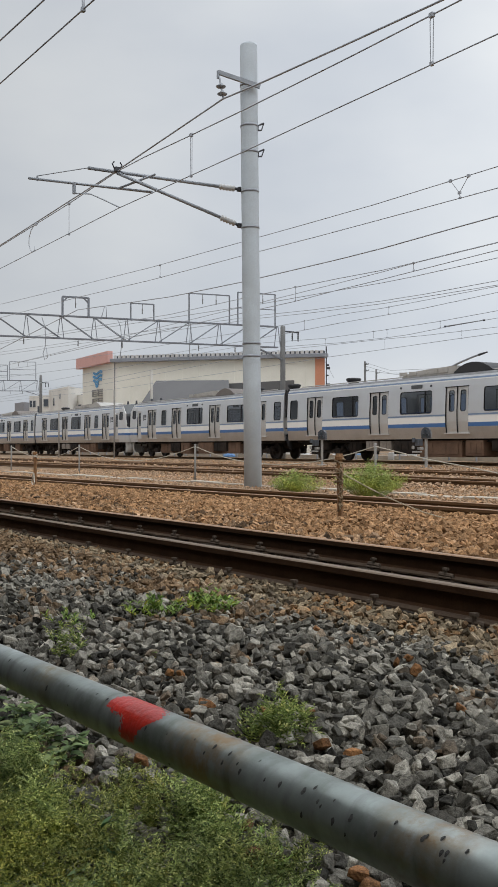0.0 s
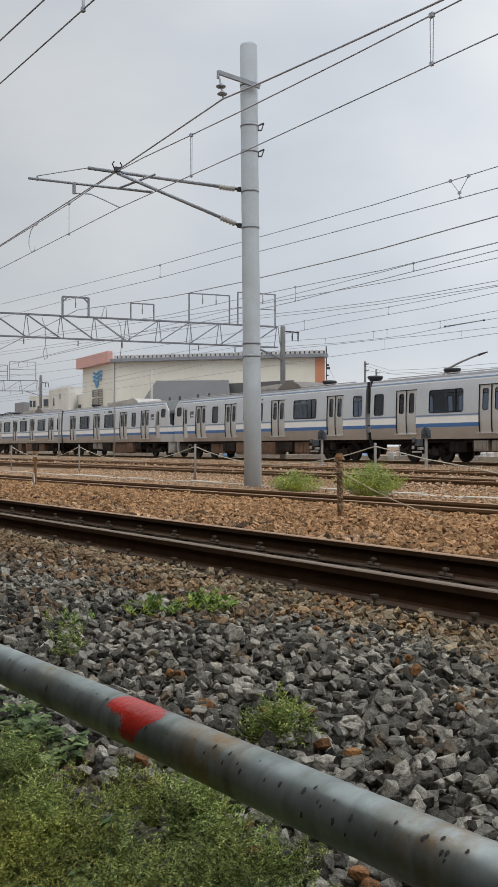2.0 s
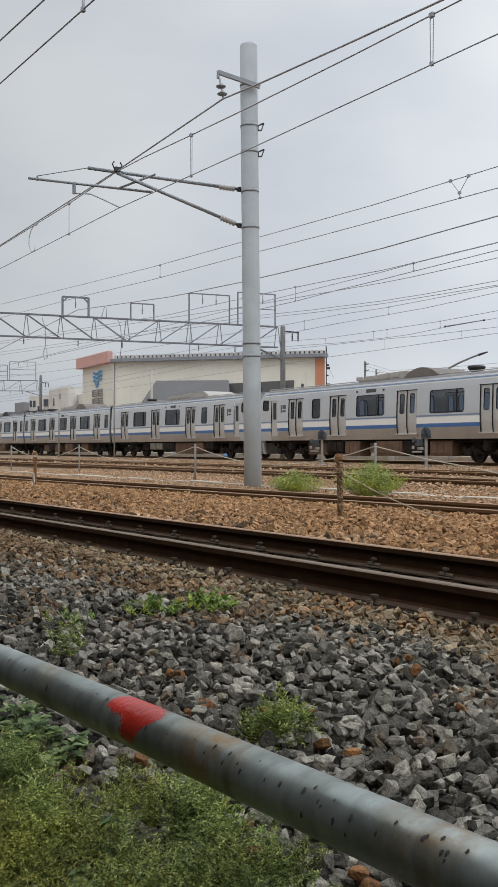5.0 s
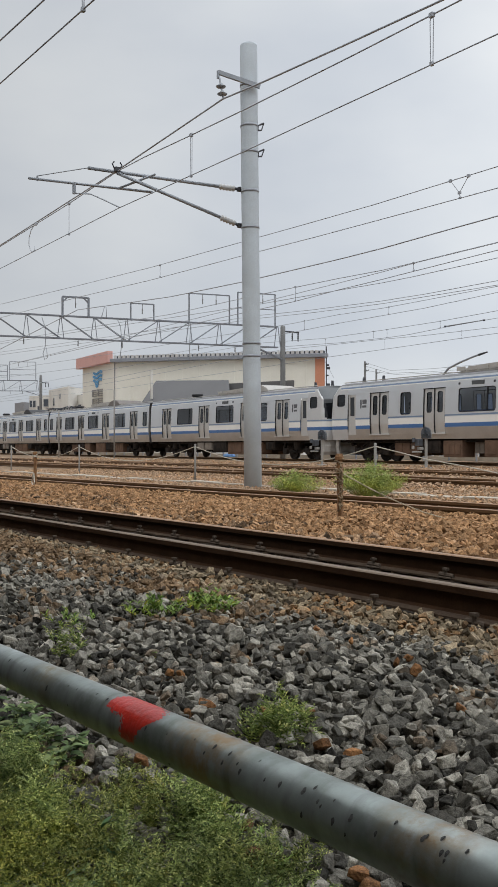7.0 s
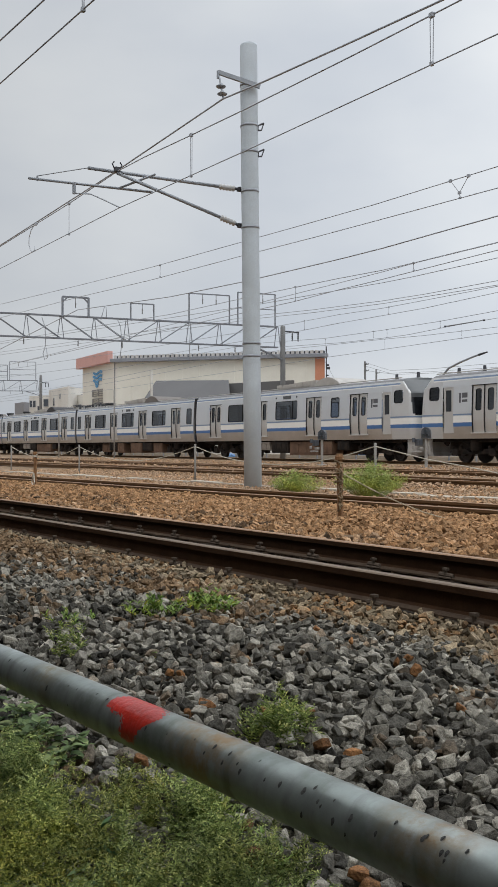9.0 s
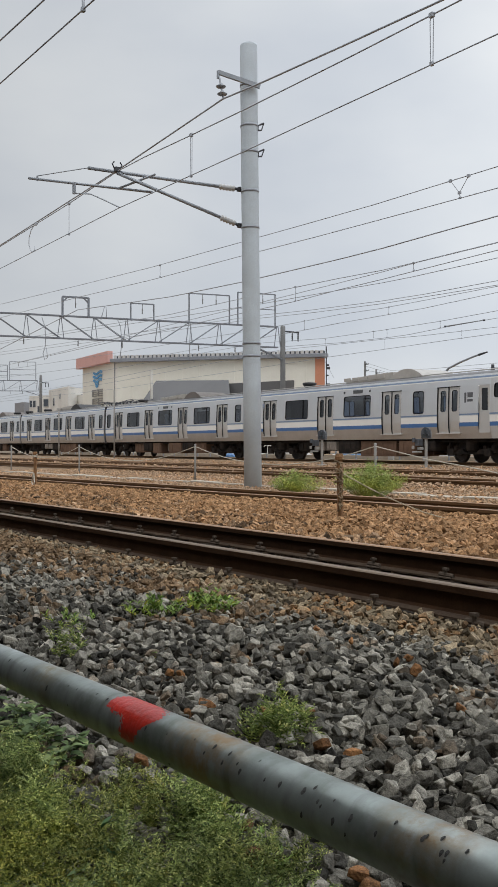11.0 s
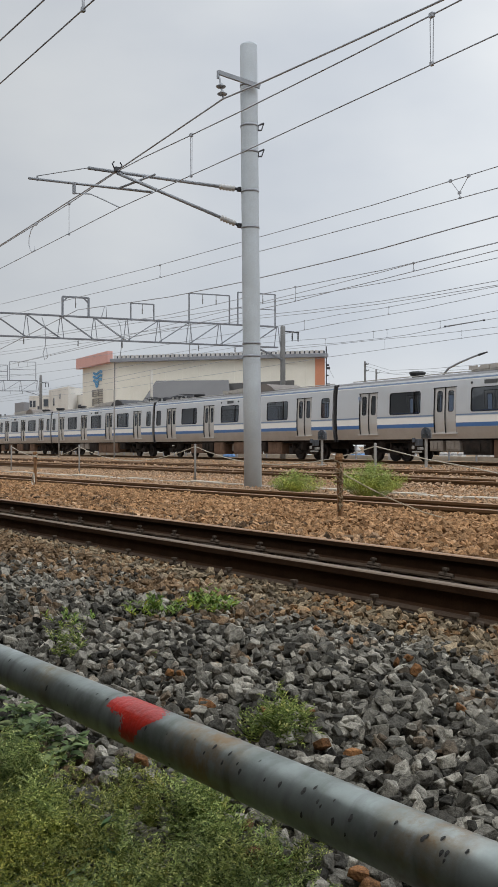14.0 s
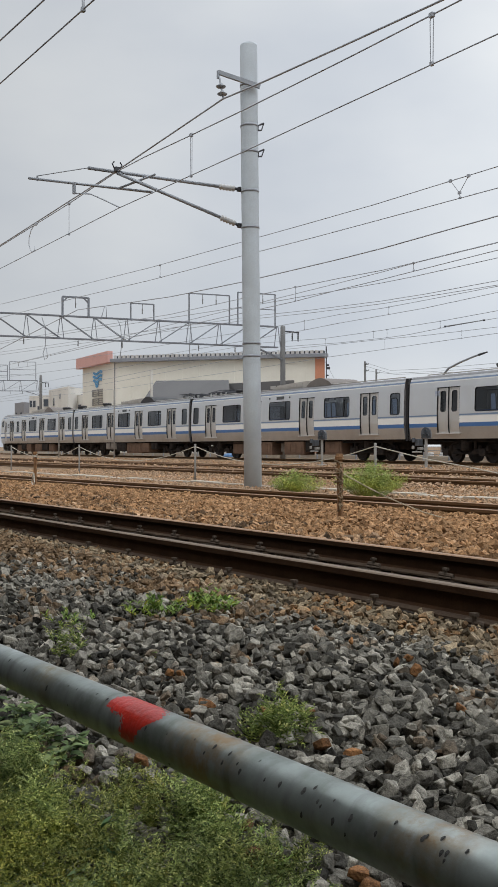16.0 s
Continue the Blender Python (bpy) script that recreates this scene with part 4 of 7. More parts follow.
FAR_WIRES = [
    ("messenger_wire", 0.01, [(-47.14, 14.20, 7.70), (-37.12, 14.20, 7.15), (-29.71, 14.20, 6.77), (-23.71, 14.20, 6.54), (-21.10, 14.20, 6.44), (-17.78, 14.20, 6.32), (-13.84, 14.20, 6.24)]),
    ("contact_wire", 0.01, [(-47.14, 14.20, 7.03), (-36.50, 14.20, 6.65), (-29.71, 14.20, 6.34), (-23.71, 14.20, 6.14), (-20.32, 14.20, 6.01), (-17.78, 14.20, 5.93), (-13.84, 14.20, 5.81)]),
    ("feeder_wire", 0.017, [(-45.76, 17.00, 7.12), (-43.91, 17.00, 7.24), (-34.02, 17.00, 6.55), (-28.39, 17.00, 6.32), (-22.88, 17.00, 6.18), (-20.91, 17.00, 6.15), (-18.11, 17.00, 6.16), (-16.57, 17.00, 6.16)]),
    ("messenger_wire", 0.012, [(-47.77, 18.90, 6.89), (-37.82, 18.90, 6.44), (-30.22, 18.90, 6.30), (-25.43, 18.90, 6.17), (-23.25, 18.90, 6.09), (-21.81, 18.90, 6.08), (-18.42, 18.90, 6.08)]),
    ("stay_wire", 0.01, [(-29.74, 18.60, 5.92), (-26.29, 18.60, 5.93), (-22.88, 18.60, 5.95), (-21.46, 18.60, 5.98), (-18.13, 18.60, 5.98)]),
    ("contact_wire", 0.012, [(-37.82, 18.90, 5.80), (-30.22, 18.90, 5.76), (-28.08, 18.90, 5.75), (-25.43, 18.90, 5.80), (-23.25, 18.90, 5.81), (-21.81, 18.90, 5.83), (-18.42, 18.90, 5.87)]),
    ("feeder_wire", 0.012, [(-41.03, 20.50, 6.77), (-32.78, 20.50, 6.39), (-27.59, 20.50, 6.22), (-25.22, 20.50, 6.13), (-23.65, 20.50, 6.10), (-19.98, 20.50, 6.09)]),
    ("messenger_wire", 0.012, [(-54.61, 24.00, 7.52), (-38.37, 24.00, 6.84), (-34.35, 24.00, 6.59), (-29.53, 24.00, 6.36), (-27.06, 24.00, 6.29), (-23.39, 24.00, 6.25)]),
    ("feeder_wire", 0.012, [(-55.29, 24.30, 7.43), (-38.85, 24.30, 6.78), (-34.77, 24.30, 6.54), (-29.89, 24.30, 6.32), (-27.40, 24.30, 6.26), (-23.68, 24.30, 6.17)]),
    ("messenger_wire", 0.013, [(-96.25, 29.00, 8.36), (-67.56, 29.00, 7.70), (-44.20, 29.00, 7.32), (-39.03, 29.00, 7.30), (-35.68, 29.00, 7.20), (-32.70, 29.00, 7.19), (-28.26, 29.00, 7.19)]),
    ("contact_wire", 0.013, [(-96.25, 29.00, 7.62), (-67.56, 29.00, 6.93), (-43.09, 29.00, 6.83), (-39.03, 29.00, 6.87), (-35.68, 29.00, 6.85), (-32.70, 29.00, 6.84), (-28.26, 29.00, 6.94)]),
    ("feeder_wire", 0.014, [(-109.52, 33.00, 7.15), (-76.88, 33.00, 7.36), (-53.32, 33.00, 7.39), (-45.79, 33.00, 6.99), (-40.60, 33.00, 6.92), (-36.05, 33.00, 6.90), (-32.16, 33.00, 6.96)]),
    ("contact_wire", 0.014, [(-109.52, 33.00, 6.37), (-76.88, 33.00, 6.58), (-53.32, 33.00, 7.05), (-44.41, 33.00, 6.60), (-40.60, 33.00, 6.49), (-38.52, 33.00, 6.47), (-35.16, 33.00, 6.58), (-32.16, 33.00, 6.62)]),
    ("messenger_wire", 0.014, [(-119.47, 36.00, 6.61), (-83.87, 36.00, 6.70), (-54.87, 36.00, 7.27), (-48.45, 36.00, 7.07), (-44.29, 36.00, 6.96), (-40.60, 36.00, 6.82), (-35.09, 36.00, 6.71)]),
    ("contact_wire", 0.016, [(-132.75, 40.00, 6.95), (-93.19, 40.00, 6.66), (-64.21, 40.00, 6.87), (-55.50, 40.00, 6.98), (-49.21, 40.00, 6.99), (-41.91, 40.00, 7.03), (-38.99, 40.00, 7.03)]),
]
for _name, _r, _pts in FAR_WIRES:
    wire(_name, _pts, _r, "thin overhead wire above the far yard tracks")



def line_insulator(a, b):
    """A long rod insulator let into a wire, with dark end fittings."""
    a, b = Vector(a), Vector(b)
    th = thing("line_insulator", "long dark rod insulator let into an overhead wire", "insulator")
    bm = bmesh.new()
    ribbed(bm, a.lerp(b, 0.05), a.lerp(b, 0.95), 0.026, 22)
    part("rod", bm, M["mast"], th, smooth=True)
    for p in (a, b):
        bm = bmesh.new()
        box(bm, p, (0.12, 0.07, 0.075), 0.02)
        part("end_fitting", bm, M["dark_steel"], th)


line_insulator((-35.68, 33.0, 6.605), (-33.065, 33.0, 6.619))
dropper((-15.195, 14.2, 6.27), (-14.924, 14.2, 5.958), 0.008, double=False)
dropper((-14.659, 14.2, 6.249), (-14.924, 14.2, 5.958), 0.008, double=False)
dropper((-14.924, 14.2, 5.958), (-14.908, 14.2, 5.848), 0.008, double=False)
dropper((-29.137, 14.2, 6.734), (-29.137, 14.2, 6.355), 0.008, double=False)
dropper((-28.014, 18.9, 6.259), (-28.014, 18.9, 5.763), 0.009, double=False)
dropper((-21.782, 18.9, 6.075), (-21.783, 18.9, 5.858), 0.009, double=False)
dropper((-42.128, 29, 7.335), (-42.128, 29, 6.885), 0.009, double=False)
dropper((-35.178, 29, 7.193), (-35.178, 29, 6.875), 0.009, double=False)
dropper((-41.325, 33, 6.932), (-41.325, 33, 6.593), 0.009, double=False)
dropper((-40.172, 33, 6.904), (-40.172, 33, 6.511), 0.009, double=False)
dropper((-36.046, 33, 6.898), (-36.046, 33, 6.588), 0.009, double=False)
dropper((-55.5, 40, 8.257), (-55.5, 40, 6.976), 0.009, double=False)
dropper((-48.923, 40, 7.63), (-48.923, 40, 7.005), 0.009, double=False)
dropper((-41.86, 40, 7.455), (-41.861, 40, 7.023), 0.009, double=False)


# ---------------------------------------------------------------- lattice gantry over the yard
def build_gantry(name, r0, l0, depth, far, frames, mast_w, label):
    """A lattice beam from r0 to l0 (top chord ends), with masts under both ends and frames on top."""
    th = thing(name, label, "gantry", group="line gantries")
    r0, l0 = Vector(r0), Vector(l0)
    d = (l0 - r0)
    n = d.length
    d.normalize()
    side = d.cross(Vector((0, 0, 1))).normalized()
    k = far
    crown = 0.06 if far == 1.0 else 0.75
    for z, nm in ((0, "top_chord"), (-depth, "bottom_chord")):
        for s in (-0.11, 0.11):
            bm = bmesh.new()
            bar(bm, r0 + side * s + Vector((0, 0, z)), l0 + side * s + Vector((0, 0, z)), 0.07 * k, 0.075 * k)
            part(nm, bm, M["gantry_steel"], th)
    bay = 1.93 * k
    m = int(n / bay)
    up = Vector((0, 0, -depth))
    for i in range(m + 1):
        for s in (-0.11, 0.11):
            a = r0 + d * (bay * i) + side * s
            bm = bmesh.new()
            bar(bm, a, a + up + d * (0.16 if s > 0 else -0.16), 0.037 * k)
            part("upright", bm, M["gantry_steel"], th)
            if i < m:
                b = a + d * bay
                bm = bmesh.new()
                if i < 5:
                    bar(bm, a, b + up, 0.037 * k)
                else:
                    bar(bm, a + up, b, 0.037 * k)
                part("diagonal", bm, M["gantry_steel"], th)
    for u0, u1, h, mid in frames:
        a, b = r0 + d * u0, r0 + d * u1
        w = 0.065 * k * (1.5 if u0 > 11 else 1.0)
        for p in (a, b):
            bm = bmesh.new()
            bar(bm, p, p + Vector((0, 0, h)), w)
            part("frame_post", bm, M["gantry_steel"], th)
        bm = bmesh.new()
        bar(bm, a + Vector((0, 0, h)), b + Vector((0, 0, h)), w)
        if u0 < 1 and far == 1.0:
            bar(bm, a + Vector((0, 0, h * 0.52)), b + Vector((0, 0, h * 0.52)), w * 0.7)
        if far > 1.0:
            for rung in (0.3, 0.58):
                bar(bm, a + Vector((0, 0, h * rung)), b + Vector((0, 0, h * rung)), w * 0.8)
        if u0 > 11:
            for p, away in ((a, d), (b, -d)):
                bar(bm, p + Vector((0, 0, h * 0.72)), p + away * 0.3 + Vector((0, 0, h)), w * 0.8)
        part("frame_beam", bm, M["gantry_steel"], th)
        for q in range(1, mid + 1):
            p = a.lerp(b, q / (mid + 1)) + Vector((0, 0, h))
            bm = bmesh.new()
            tube(bm, [p, p - Vector((0, 0, 0.3))], 0.02, 6)
            ribbed(bm, p - Vector((0, 0, 0.3)), p - Vector((0, 0, 0.6)), 0.04, 4)
            part("insulator", bm, M["mast"], th)
    for f in (0.12, 0.22, 0.42, 0.53, 0.66, 0.85):
        p = r0 + d * (n * f) + Vector((0, 0, -depth))
        bm = bmesh.new()
        tube(bm, [p, p - Vector((0, 0, 0.12))], 0.02, 6)
        ribbed(bm, p - Vector((0, 0, 0.12)), p - Vector((0, 0, 0.4)), 0.04, 4)
        part("insulator", bm, M["mast"], th)
    for p in (r0, l0):
        bm = bmesh.new()
        q = p - d * (mast_w if p == r0 else -mast_w)
        tube(bm, [(q.x, q.y, -0.4), (q.x, q.y, p.z), (q.x, q.y, p.z + crown), (q.x, q.y, p.z + crown + 0.04)], [mast_w * 0.45, mast_w * 0.41, mast_w * 0.36, mast_w * 0.15], 14)
        part("mast", bm, M["mast"], th, smooth=True)
    if frames:
        q = r0 - d * mast_w
        bm = bmesh.new()
        bar(bm, q + Vector((0, 0, -0.25)), q - d * 1.1 + Vector((0, 0, -0.3)), 0.09)
        for o in (0.65, 1.05):
            ribbed(bm, q - d * o + Vector((0, 0, -0.35)), q - d * o + Vector((0, 0, -0.85)), 0.055, 4)
        part("side_arm", bm, M["dark_steel"], th)
        for s in (-0.1, 0.1):
            bm = bmesh.new()
            bar(bm, q + side * s + Vector((0, 0, -2.05)), r0 + side * s + d * 1.6 + Vector((0, 0, -depth)), 0.06)
            part("brace", bm, M["gantry_steel"], th)


build_gantry("line_gantry", (-50.359, 32.618, 8.115), (-53.875, 9.282, 8.088), 1.28, 1.0,
             [(0.15, 2.65, 2.0, 2), (3.2, 5.8, 1.75, 2), (8.0, 9.4, 0.95, 1), (11.9, 13.4, 1.1, 1)], 0.38,
             "grey steel lattice gantry spanning the yard tracks")
def gantry_cables():
    """Slack jumper cables that hang from the lattice beam."""
    for pts in (((-52.74, 18.286, 7.988), (-52.659, 18.423, 7.507), (-52.627, 18.479, 6.866), (-52.646, 18.453, 6.353), (-52.713, 18.344, 5.937), (-52.665, 18.427, 5.584), (-52.581, 18.564, 5.713), (-52.613, 18.508, 6.257)),
                ((-51.994, 22.6, 8.038), (-51.909, 22.742, 7.642), (-51.877, 22.799, 6.982), (-51.896, 22.772, 6.323), (-51.932, 22.717, 5.861)),
                ((-51.188, 27.014, 7.841), (-51.224, 26.957, 7.366), (-51.244, 26.929, 6.688), (-51.264, 26.902, 5.738)),
                ((-52.164, 21.928, 8.833), (-52.148, 21.957, 8.57), (-52.149, 21.957, 8.11)), ((-52.198, 21.872, 8.833), (-52.32, 21.677, 8.011))):
        bm = bmesh.new()
        tube(bm, pts, 0.022, 6)
        tagged(part("hanging_cable", bm, M["wire"], smooth=True), "slack cable hanging from the lattice gantry", "cable", "gantry cables")


gantry_cables()
build_gantry("line_gantry", (-125.915, 43.031, 9.576), (-128.634, 26.985, 9.31), 1.4, 1.15,
             [(0.2, 3.65, 2.5, 2), (3.95, 7.2, 2.05, 2)], 0.46,
             "distant grey steel lattice gantry over the tracks")


# ---------------------------------------------------------------- factory building
def quad_box(bm, a, b, depth_dir, z0, z1):
    """A block on the ground line a-b, pushed back along depth_dir."""
    p = [Vector(a), Vector(b), Vector(b) + Vector(depth_dir), Vector(a) + Vector(depth_dir)]
    lo = [bm.verts.new((v.x, v.y, z0)) for v in p]
    hi = [bm.verts.new((v.x, v.y, z1)) for v in p]
    bm.faces.new(lo[::-1])
    bm.faces.new(hi)
    for k in range(4):
        bm.faces.new((lo[k], lo[(k + 1) % 4], hi[(k + 1) % 4], hi[k]))
    return bm


def build_factory():
    c = Vector((-111.217, 47.965, 11.213))
    e = Vector((-91.964, 66.199, 11.327))
    w = Vector((-123.689, 48.617, 11.028))
    top = c.z
    th = thing("factory_building", "large cream clad factory hall with salmon fascia and orange end", "building")
    along = (e - c).normalized()
    along.z = 0
    back = w - c
    back.z = 0
    bm = bmesh.new()
    quad_box(bm, (c.x, c.y, 0), (e.x, e.y, 0), back, -0.2, top)
    part("wall", bm, M["cream"], th)
    out = Vector((along.y, -along.x, 0))
    if out.dot(Vector((0, 0, 0)) - c) < 0:
        out = -out
    n = (Vector((e.x, e.y, 0)) - Vector((c.x, c.y, 0))).length
    # roof edge trim and its row of ridge ends
    bm = bmesh.new()
    m = c + along * (n / 2) + out * 0.25
    rot = Matrix.Rotation(math.atan2(along.y, along.x), 4, "Z")
    box(bm, (m.x, m.y, top + 0.15), (n + 0.8, 0.9, 0.45), 0.05, rot)
    part("roof_trim", bm, M["trim_grey"], th)
    bm = bmesh.new()
    for k in range(46):
        p = c + along * (n * (k + 0.5) / 46) + out * 0.3
        box(bm, (p.x, p.y, top + 0.55), (0.34, 0.7, 0.38), 0, rot)
    part("ridge_caps", bm, M["white_wall"], th)
    bm = bmesh.new()
    m = c + along * (n / 2) + out * 0.1
    box(bm, (m.x, m.y, top + 0.52), (n, 0.5, 0.34), 0, rot)
    part("ridge_vent", bm, M["dark_steel"], th)
    # seams of the cladding
    for k in range(1, 12):
        p = c + along * (n * k / 12) + out * 0.01
        bm = bmesh.new()
        box(bm, (p.x, p.y, top / 2), (0.05, 0.05, top - 0.1), 0, rot)
        part("panel_seam", bm, M["cream"], th)
    bm = bmesh.new()
    box(bm, (c.x, c.y, top / 2), (0.1, 0.1, top), 0, rot)
    part("corner_pipe", bm, M["sign_dark"], th)
    # orange end strip with fittings
    bm = bmesh.new()
    p = c + along * (n - 0.58) + out * 0.03
    box(bm, (p.x, p.y, top / 2 - 0.1), (1.12, 0.12, top), 0, rot)
    part("end_panel", bm, M["orange"], th)
    bm = bmesh.new()
    p = c + along * (n + 0.2) + out * 0.1
    box(bm, (p.x, p.y, top / 2 + 0.6), (0.1, 0.14, top + 1.2), 0, rot)
    for z, s in ((top - 1.0, 0.2), (top - 1.35, 0.3), (top - 2.2, 0.16), (top - 3.3, 0.3), (top - 4.0, 0.42), (top - 4.5, 0.3)):
        q = c + along * (n + 0.3 + s * 0.5) + out * 0.2
        box(bm, (q.x, q.y, z), (s * 1.3, 0.3, s), 0.05, rot)
    part("ladder_rack", bm, M["dark_steel"], th)
    # salmon fascia over the short side
    wb = back.normalized()
    o2 = Vector((-wb.y, wb.x, 0))
    if o2.dot(-c) < 0:
        o2 = -o2
    rot2 = Matrix.Rotation(math.atan2(wb.y, wb.x), 4, "Z")
    m = c + back * 0.57 + o2 * 0.3
    bm = bmesh.new()
    box(bm, (m.x, m.y, top + 0.72), (back.length * 1.0, 0.7, 1.45), 0.05, rot2)
    part("fascia", bm, M["pink"], th)
    # wall sign: a blue emblem over rows of unreadable writing
    f = c + back * 0.50 + o2 * 0.08
    bm = bmesh.new()
    L = back.length
    for dz, wd in ((-0.95, 0.24), (-1.45, 0.24), (-1.95, 0.22)):
        for q in range(8):
            g = f + wb * (L * wd * (q / 7 - 0.5))
            box(bm, (g.x, g.y, top + dz + 0.14 * math.sin(q * 0.9 + 0.6)), (L * wd / 6.5, 0.1, 0.3), 0.02, rot2)
    for q in range(5):
        g = f + wb * (L * 0.07 * (q / 4 - 0.2))
        box(bm, (g.x, g.y, top - 2.35 - 0.32 * math.sin(q * 0.8)), (L * 0.03, 0.1, 0.36), 0.02, rot2)
    part("emblem", bm, M["sign_blue"], th)
    bm = bmesh.new()
    for r in range(2):
        for q in (-1, 1):
            for z in (0, 0.26, 0.52, 0.78):
                g = f + wb * (L * 0.085 * q)
                box(bm, (g.x, g.y, top - 3.15 - r * 1.15 - z), (L * (0.15 if z in (0, 0.52) else 0.12), 0.1, 0.11), 0, rot2)
            g = f + wb * (L * (0.09 * q + 0.06))
            box(bm, (g.x, g.y, top - 3.55 - r * 1.15), (L * 0.03, 0.1, 0.9), 0, rot2)
    part("lettering", bm, M["post"], th)
    for fx, z in ((0.845, 4.6), (0.848, 7.0), (0.51, 8.5), (0.86, 2.4)):
        p = c + along * (n * fx) + out * 0.1
        bm = bmesh.new()
        box(bm, (p.x, p.y, z), (0.32, 0.3, 0.32), 0.08, rot)
        part("vent", bm, M["sign_dark"], th)


build_factory()


def build_shed():
    """Low hall with a dark grey mansard roof, before the factory."""
    th = thing("workshop_shed", "low workshop with a dark grey sloping roof", "building")
    p = [Vector((-91.355, 42.186, 4.993)), Vector((-94.083, 45.382, 7.791)), Vector((-84.836, 49.057, 7.436)), Vector((-80.401, 46.745, 4.689))]
    q = [Vector((-84.837, 49.058, 7.091)), Vector((-77.224, 51.968, 6.653))]
    away = Vector((-9.163, 4.173, 1.178)) - Vector(EYE)
    away.z = 0
    away.normalize()
    bm = bmesh.new()
    a, b = p[0], p[3]
    quad_box(bm, (a.x, a.y, 0), (q[1].x, q[1].y, 0), away * 14, -0.2, a.z)
    part("wall", bm, M["house"], th)
    bm = bmesh.new()
    v = [bm.verts.new(x) for x in p]
    back = [bm.verts.new(x + Vector((x.x, x.y, 0)).normalized() * 9) for x in p]
    bm.faces.new(v)
    bm.faces.new(back[::-1])
    for k in range(4):
        bm.faces.new((v[(k + 1) % 4], v[k], back[k], back[(k + 1) % 4]))
    part("roof", bm, M["slate"], th)
    bm = bmesh.new()
    quad_box(bm, (q[0].x, q[0].y, 0), (q[1].x, q[1].y, 0), away * 9, p[3].z - 1.5, q[0].z)
    part("annex_roof", bm, M["slate"], th)
    c = Vector((-90.711, 43.237, 6.519))
    bm = bmesh.new()
    box(bm, (c.x, c.y, c.z + 0.6), (0.22, 0.22, 3.0), 0.02)
    part("flue", bm, M["house"], th)


build_shed()


def house(label, mat, x0, x1, y_top, dist, deep, windows, roof=True):
    """A small block of a building by its two front corners and its height."""
    th = thing("house", label, "house", group="houses beyond the yard")
    a, b, z = x0, x1, y_top
    away = Vector((-0.75, 0.66, 0))
    bm = bmesh.new()
    quad_box(bm, (a[0], a[1], 0), (b[0], b[1], 0), away * deep, -0.2, z)
    part("wall", bm, M[mat], th)
    d = Vector((b[0] - a[0], b[1] - a[1], 0))
    n = d.length
    d.normalize()
    rot = Matrix.Rotation(math.atan2(d.y, d.x), 4, "Z")
    out = Vector((d.y, -d.x, 0))
    if out.dot(-Vector((a[0], a[1], 0))) < 0:
        out = -out
    if roof:
        bm = bmesh.new()
        m = Vector((a[0], a[1], 0)) + d * (n / 2) + away * (deep / 2)
        box(bm, (m.x, m.y, z + 0.12), (n + 0.1, deep * 0.9, 0.25), 0.05, rot)
        part("roof", bm, M["house_grey"], th)
    for u, zz, w, h in windows:
        p = Vector((a[0], a[1], 0)) + d * (n * u) + out * 0.03
        bm = bmesh.new()
        box(bm, (p.x, p.y, zz), (w + 0.16, 0.12, h + 0.16), 0, rot)
        wf = part("window", bm, M["white_wall"], th)
        bm = bmesh.new()
        box(bm, (p.x + out.x * 0.03, p.y + out.y * 0.03, zz), (w, 0.1, h), 0, rot)
        part("pane", bm, M["pane"], wf)


house("pale flat-roofed apartment block", "house", (-144.38, 51.16, 8.572), (-133.263, 50.208, 8.044), 9.453, 150, 9,
      [(0.3, 7.5, 0.8, 1.1), (0.62, 8.2, 0.5, 0.7), (0.2, 4.6, 0.9, 1.3), (0.7, 4.6, 0.9, 1.3)], False)
house("pale two-storey house with balcony", "house", (-147.882, 49.252, 7.608), (-144.383, 51.162, 7.516), 8.678, 150, 9,
      [(0.1, 7.4, 0.5, 1.0), (0.28, 7.4, 0.5, 1.0), (0.82, 7.5, 0.45, 1.1), (0.93, 7.5, 0.45, 1.1), (0.55, 6.4, 0.8, 1.2), (0.3, 3.6, 0.8, 1.2), (0.7, 3.6, 0.8, 1.2)], False)
house("dark grey square house", "house_grey", (-166.74, 52.867, 8.232), (-161.032, 52.637, 8.009), 8.332, 165, 6, [], False)
house("beige house beside the factory", "house", (-138.976, 52.361, 7.847), (-134.044, 52.779, 7.65), 8.361, 146, 9,
      [(0.3, 6.4, 0.9, 1.0), (0.8, 6.4, 0.9, 1.0)])


# ---------------------------------------------------------------- commuter train
ZROWS = [0.98, 1.10, 1.21, 1.47, 1.63, 1.89, 1.92, 1.98, 2.04, 2.55, 3.02, 3.08, 3.13, 3.33, 3.37, 3.44, 3.52]


def half_width(z):
    pts = [(0.9, 1.35), (0.98, 1.385), (1.21, 1.425), (1.5, 1.465), (1.75, 1.475), (2.2, 1.475), (3.1, 1.435), (3.4, 1.405), (3.52, 1.36)]
    for (a, p), (b, q) in zip(pts, pts[1:]):
        if z <= b:
            return p + (q - p) * (z - a) / (b - a)
    return pts[-1][1]


ROOF = [(1.36, 3.52), (1.25, 3.60), (1.0, 3.665), (0.6, 3.705), (0.0, 3.72)]
CAB_ROOF = 9.12
DOOR_W, DZ0, DZ1 = 1.34, 1.21, 3.08


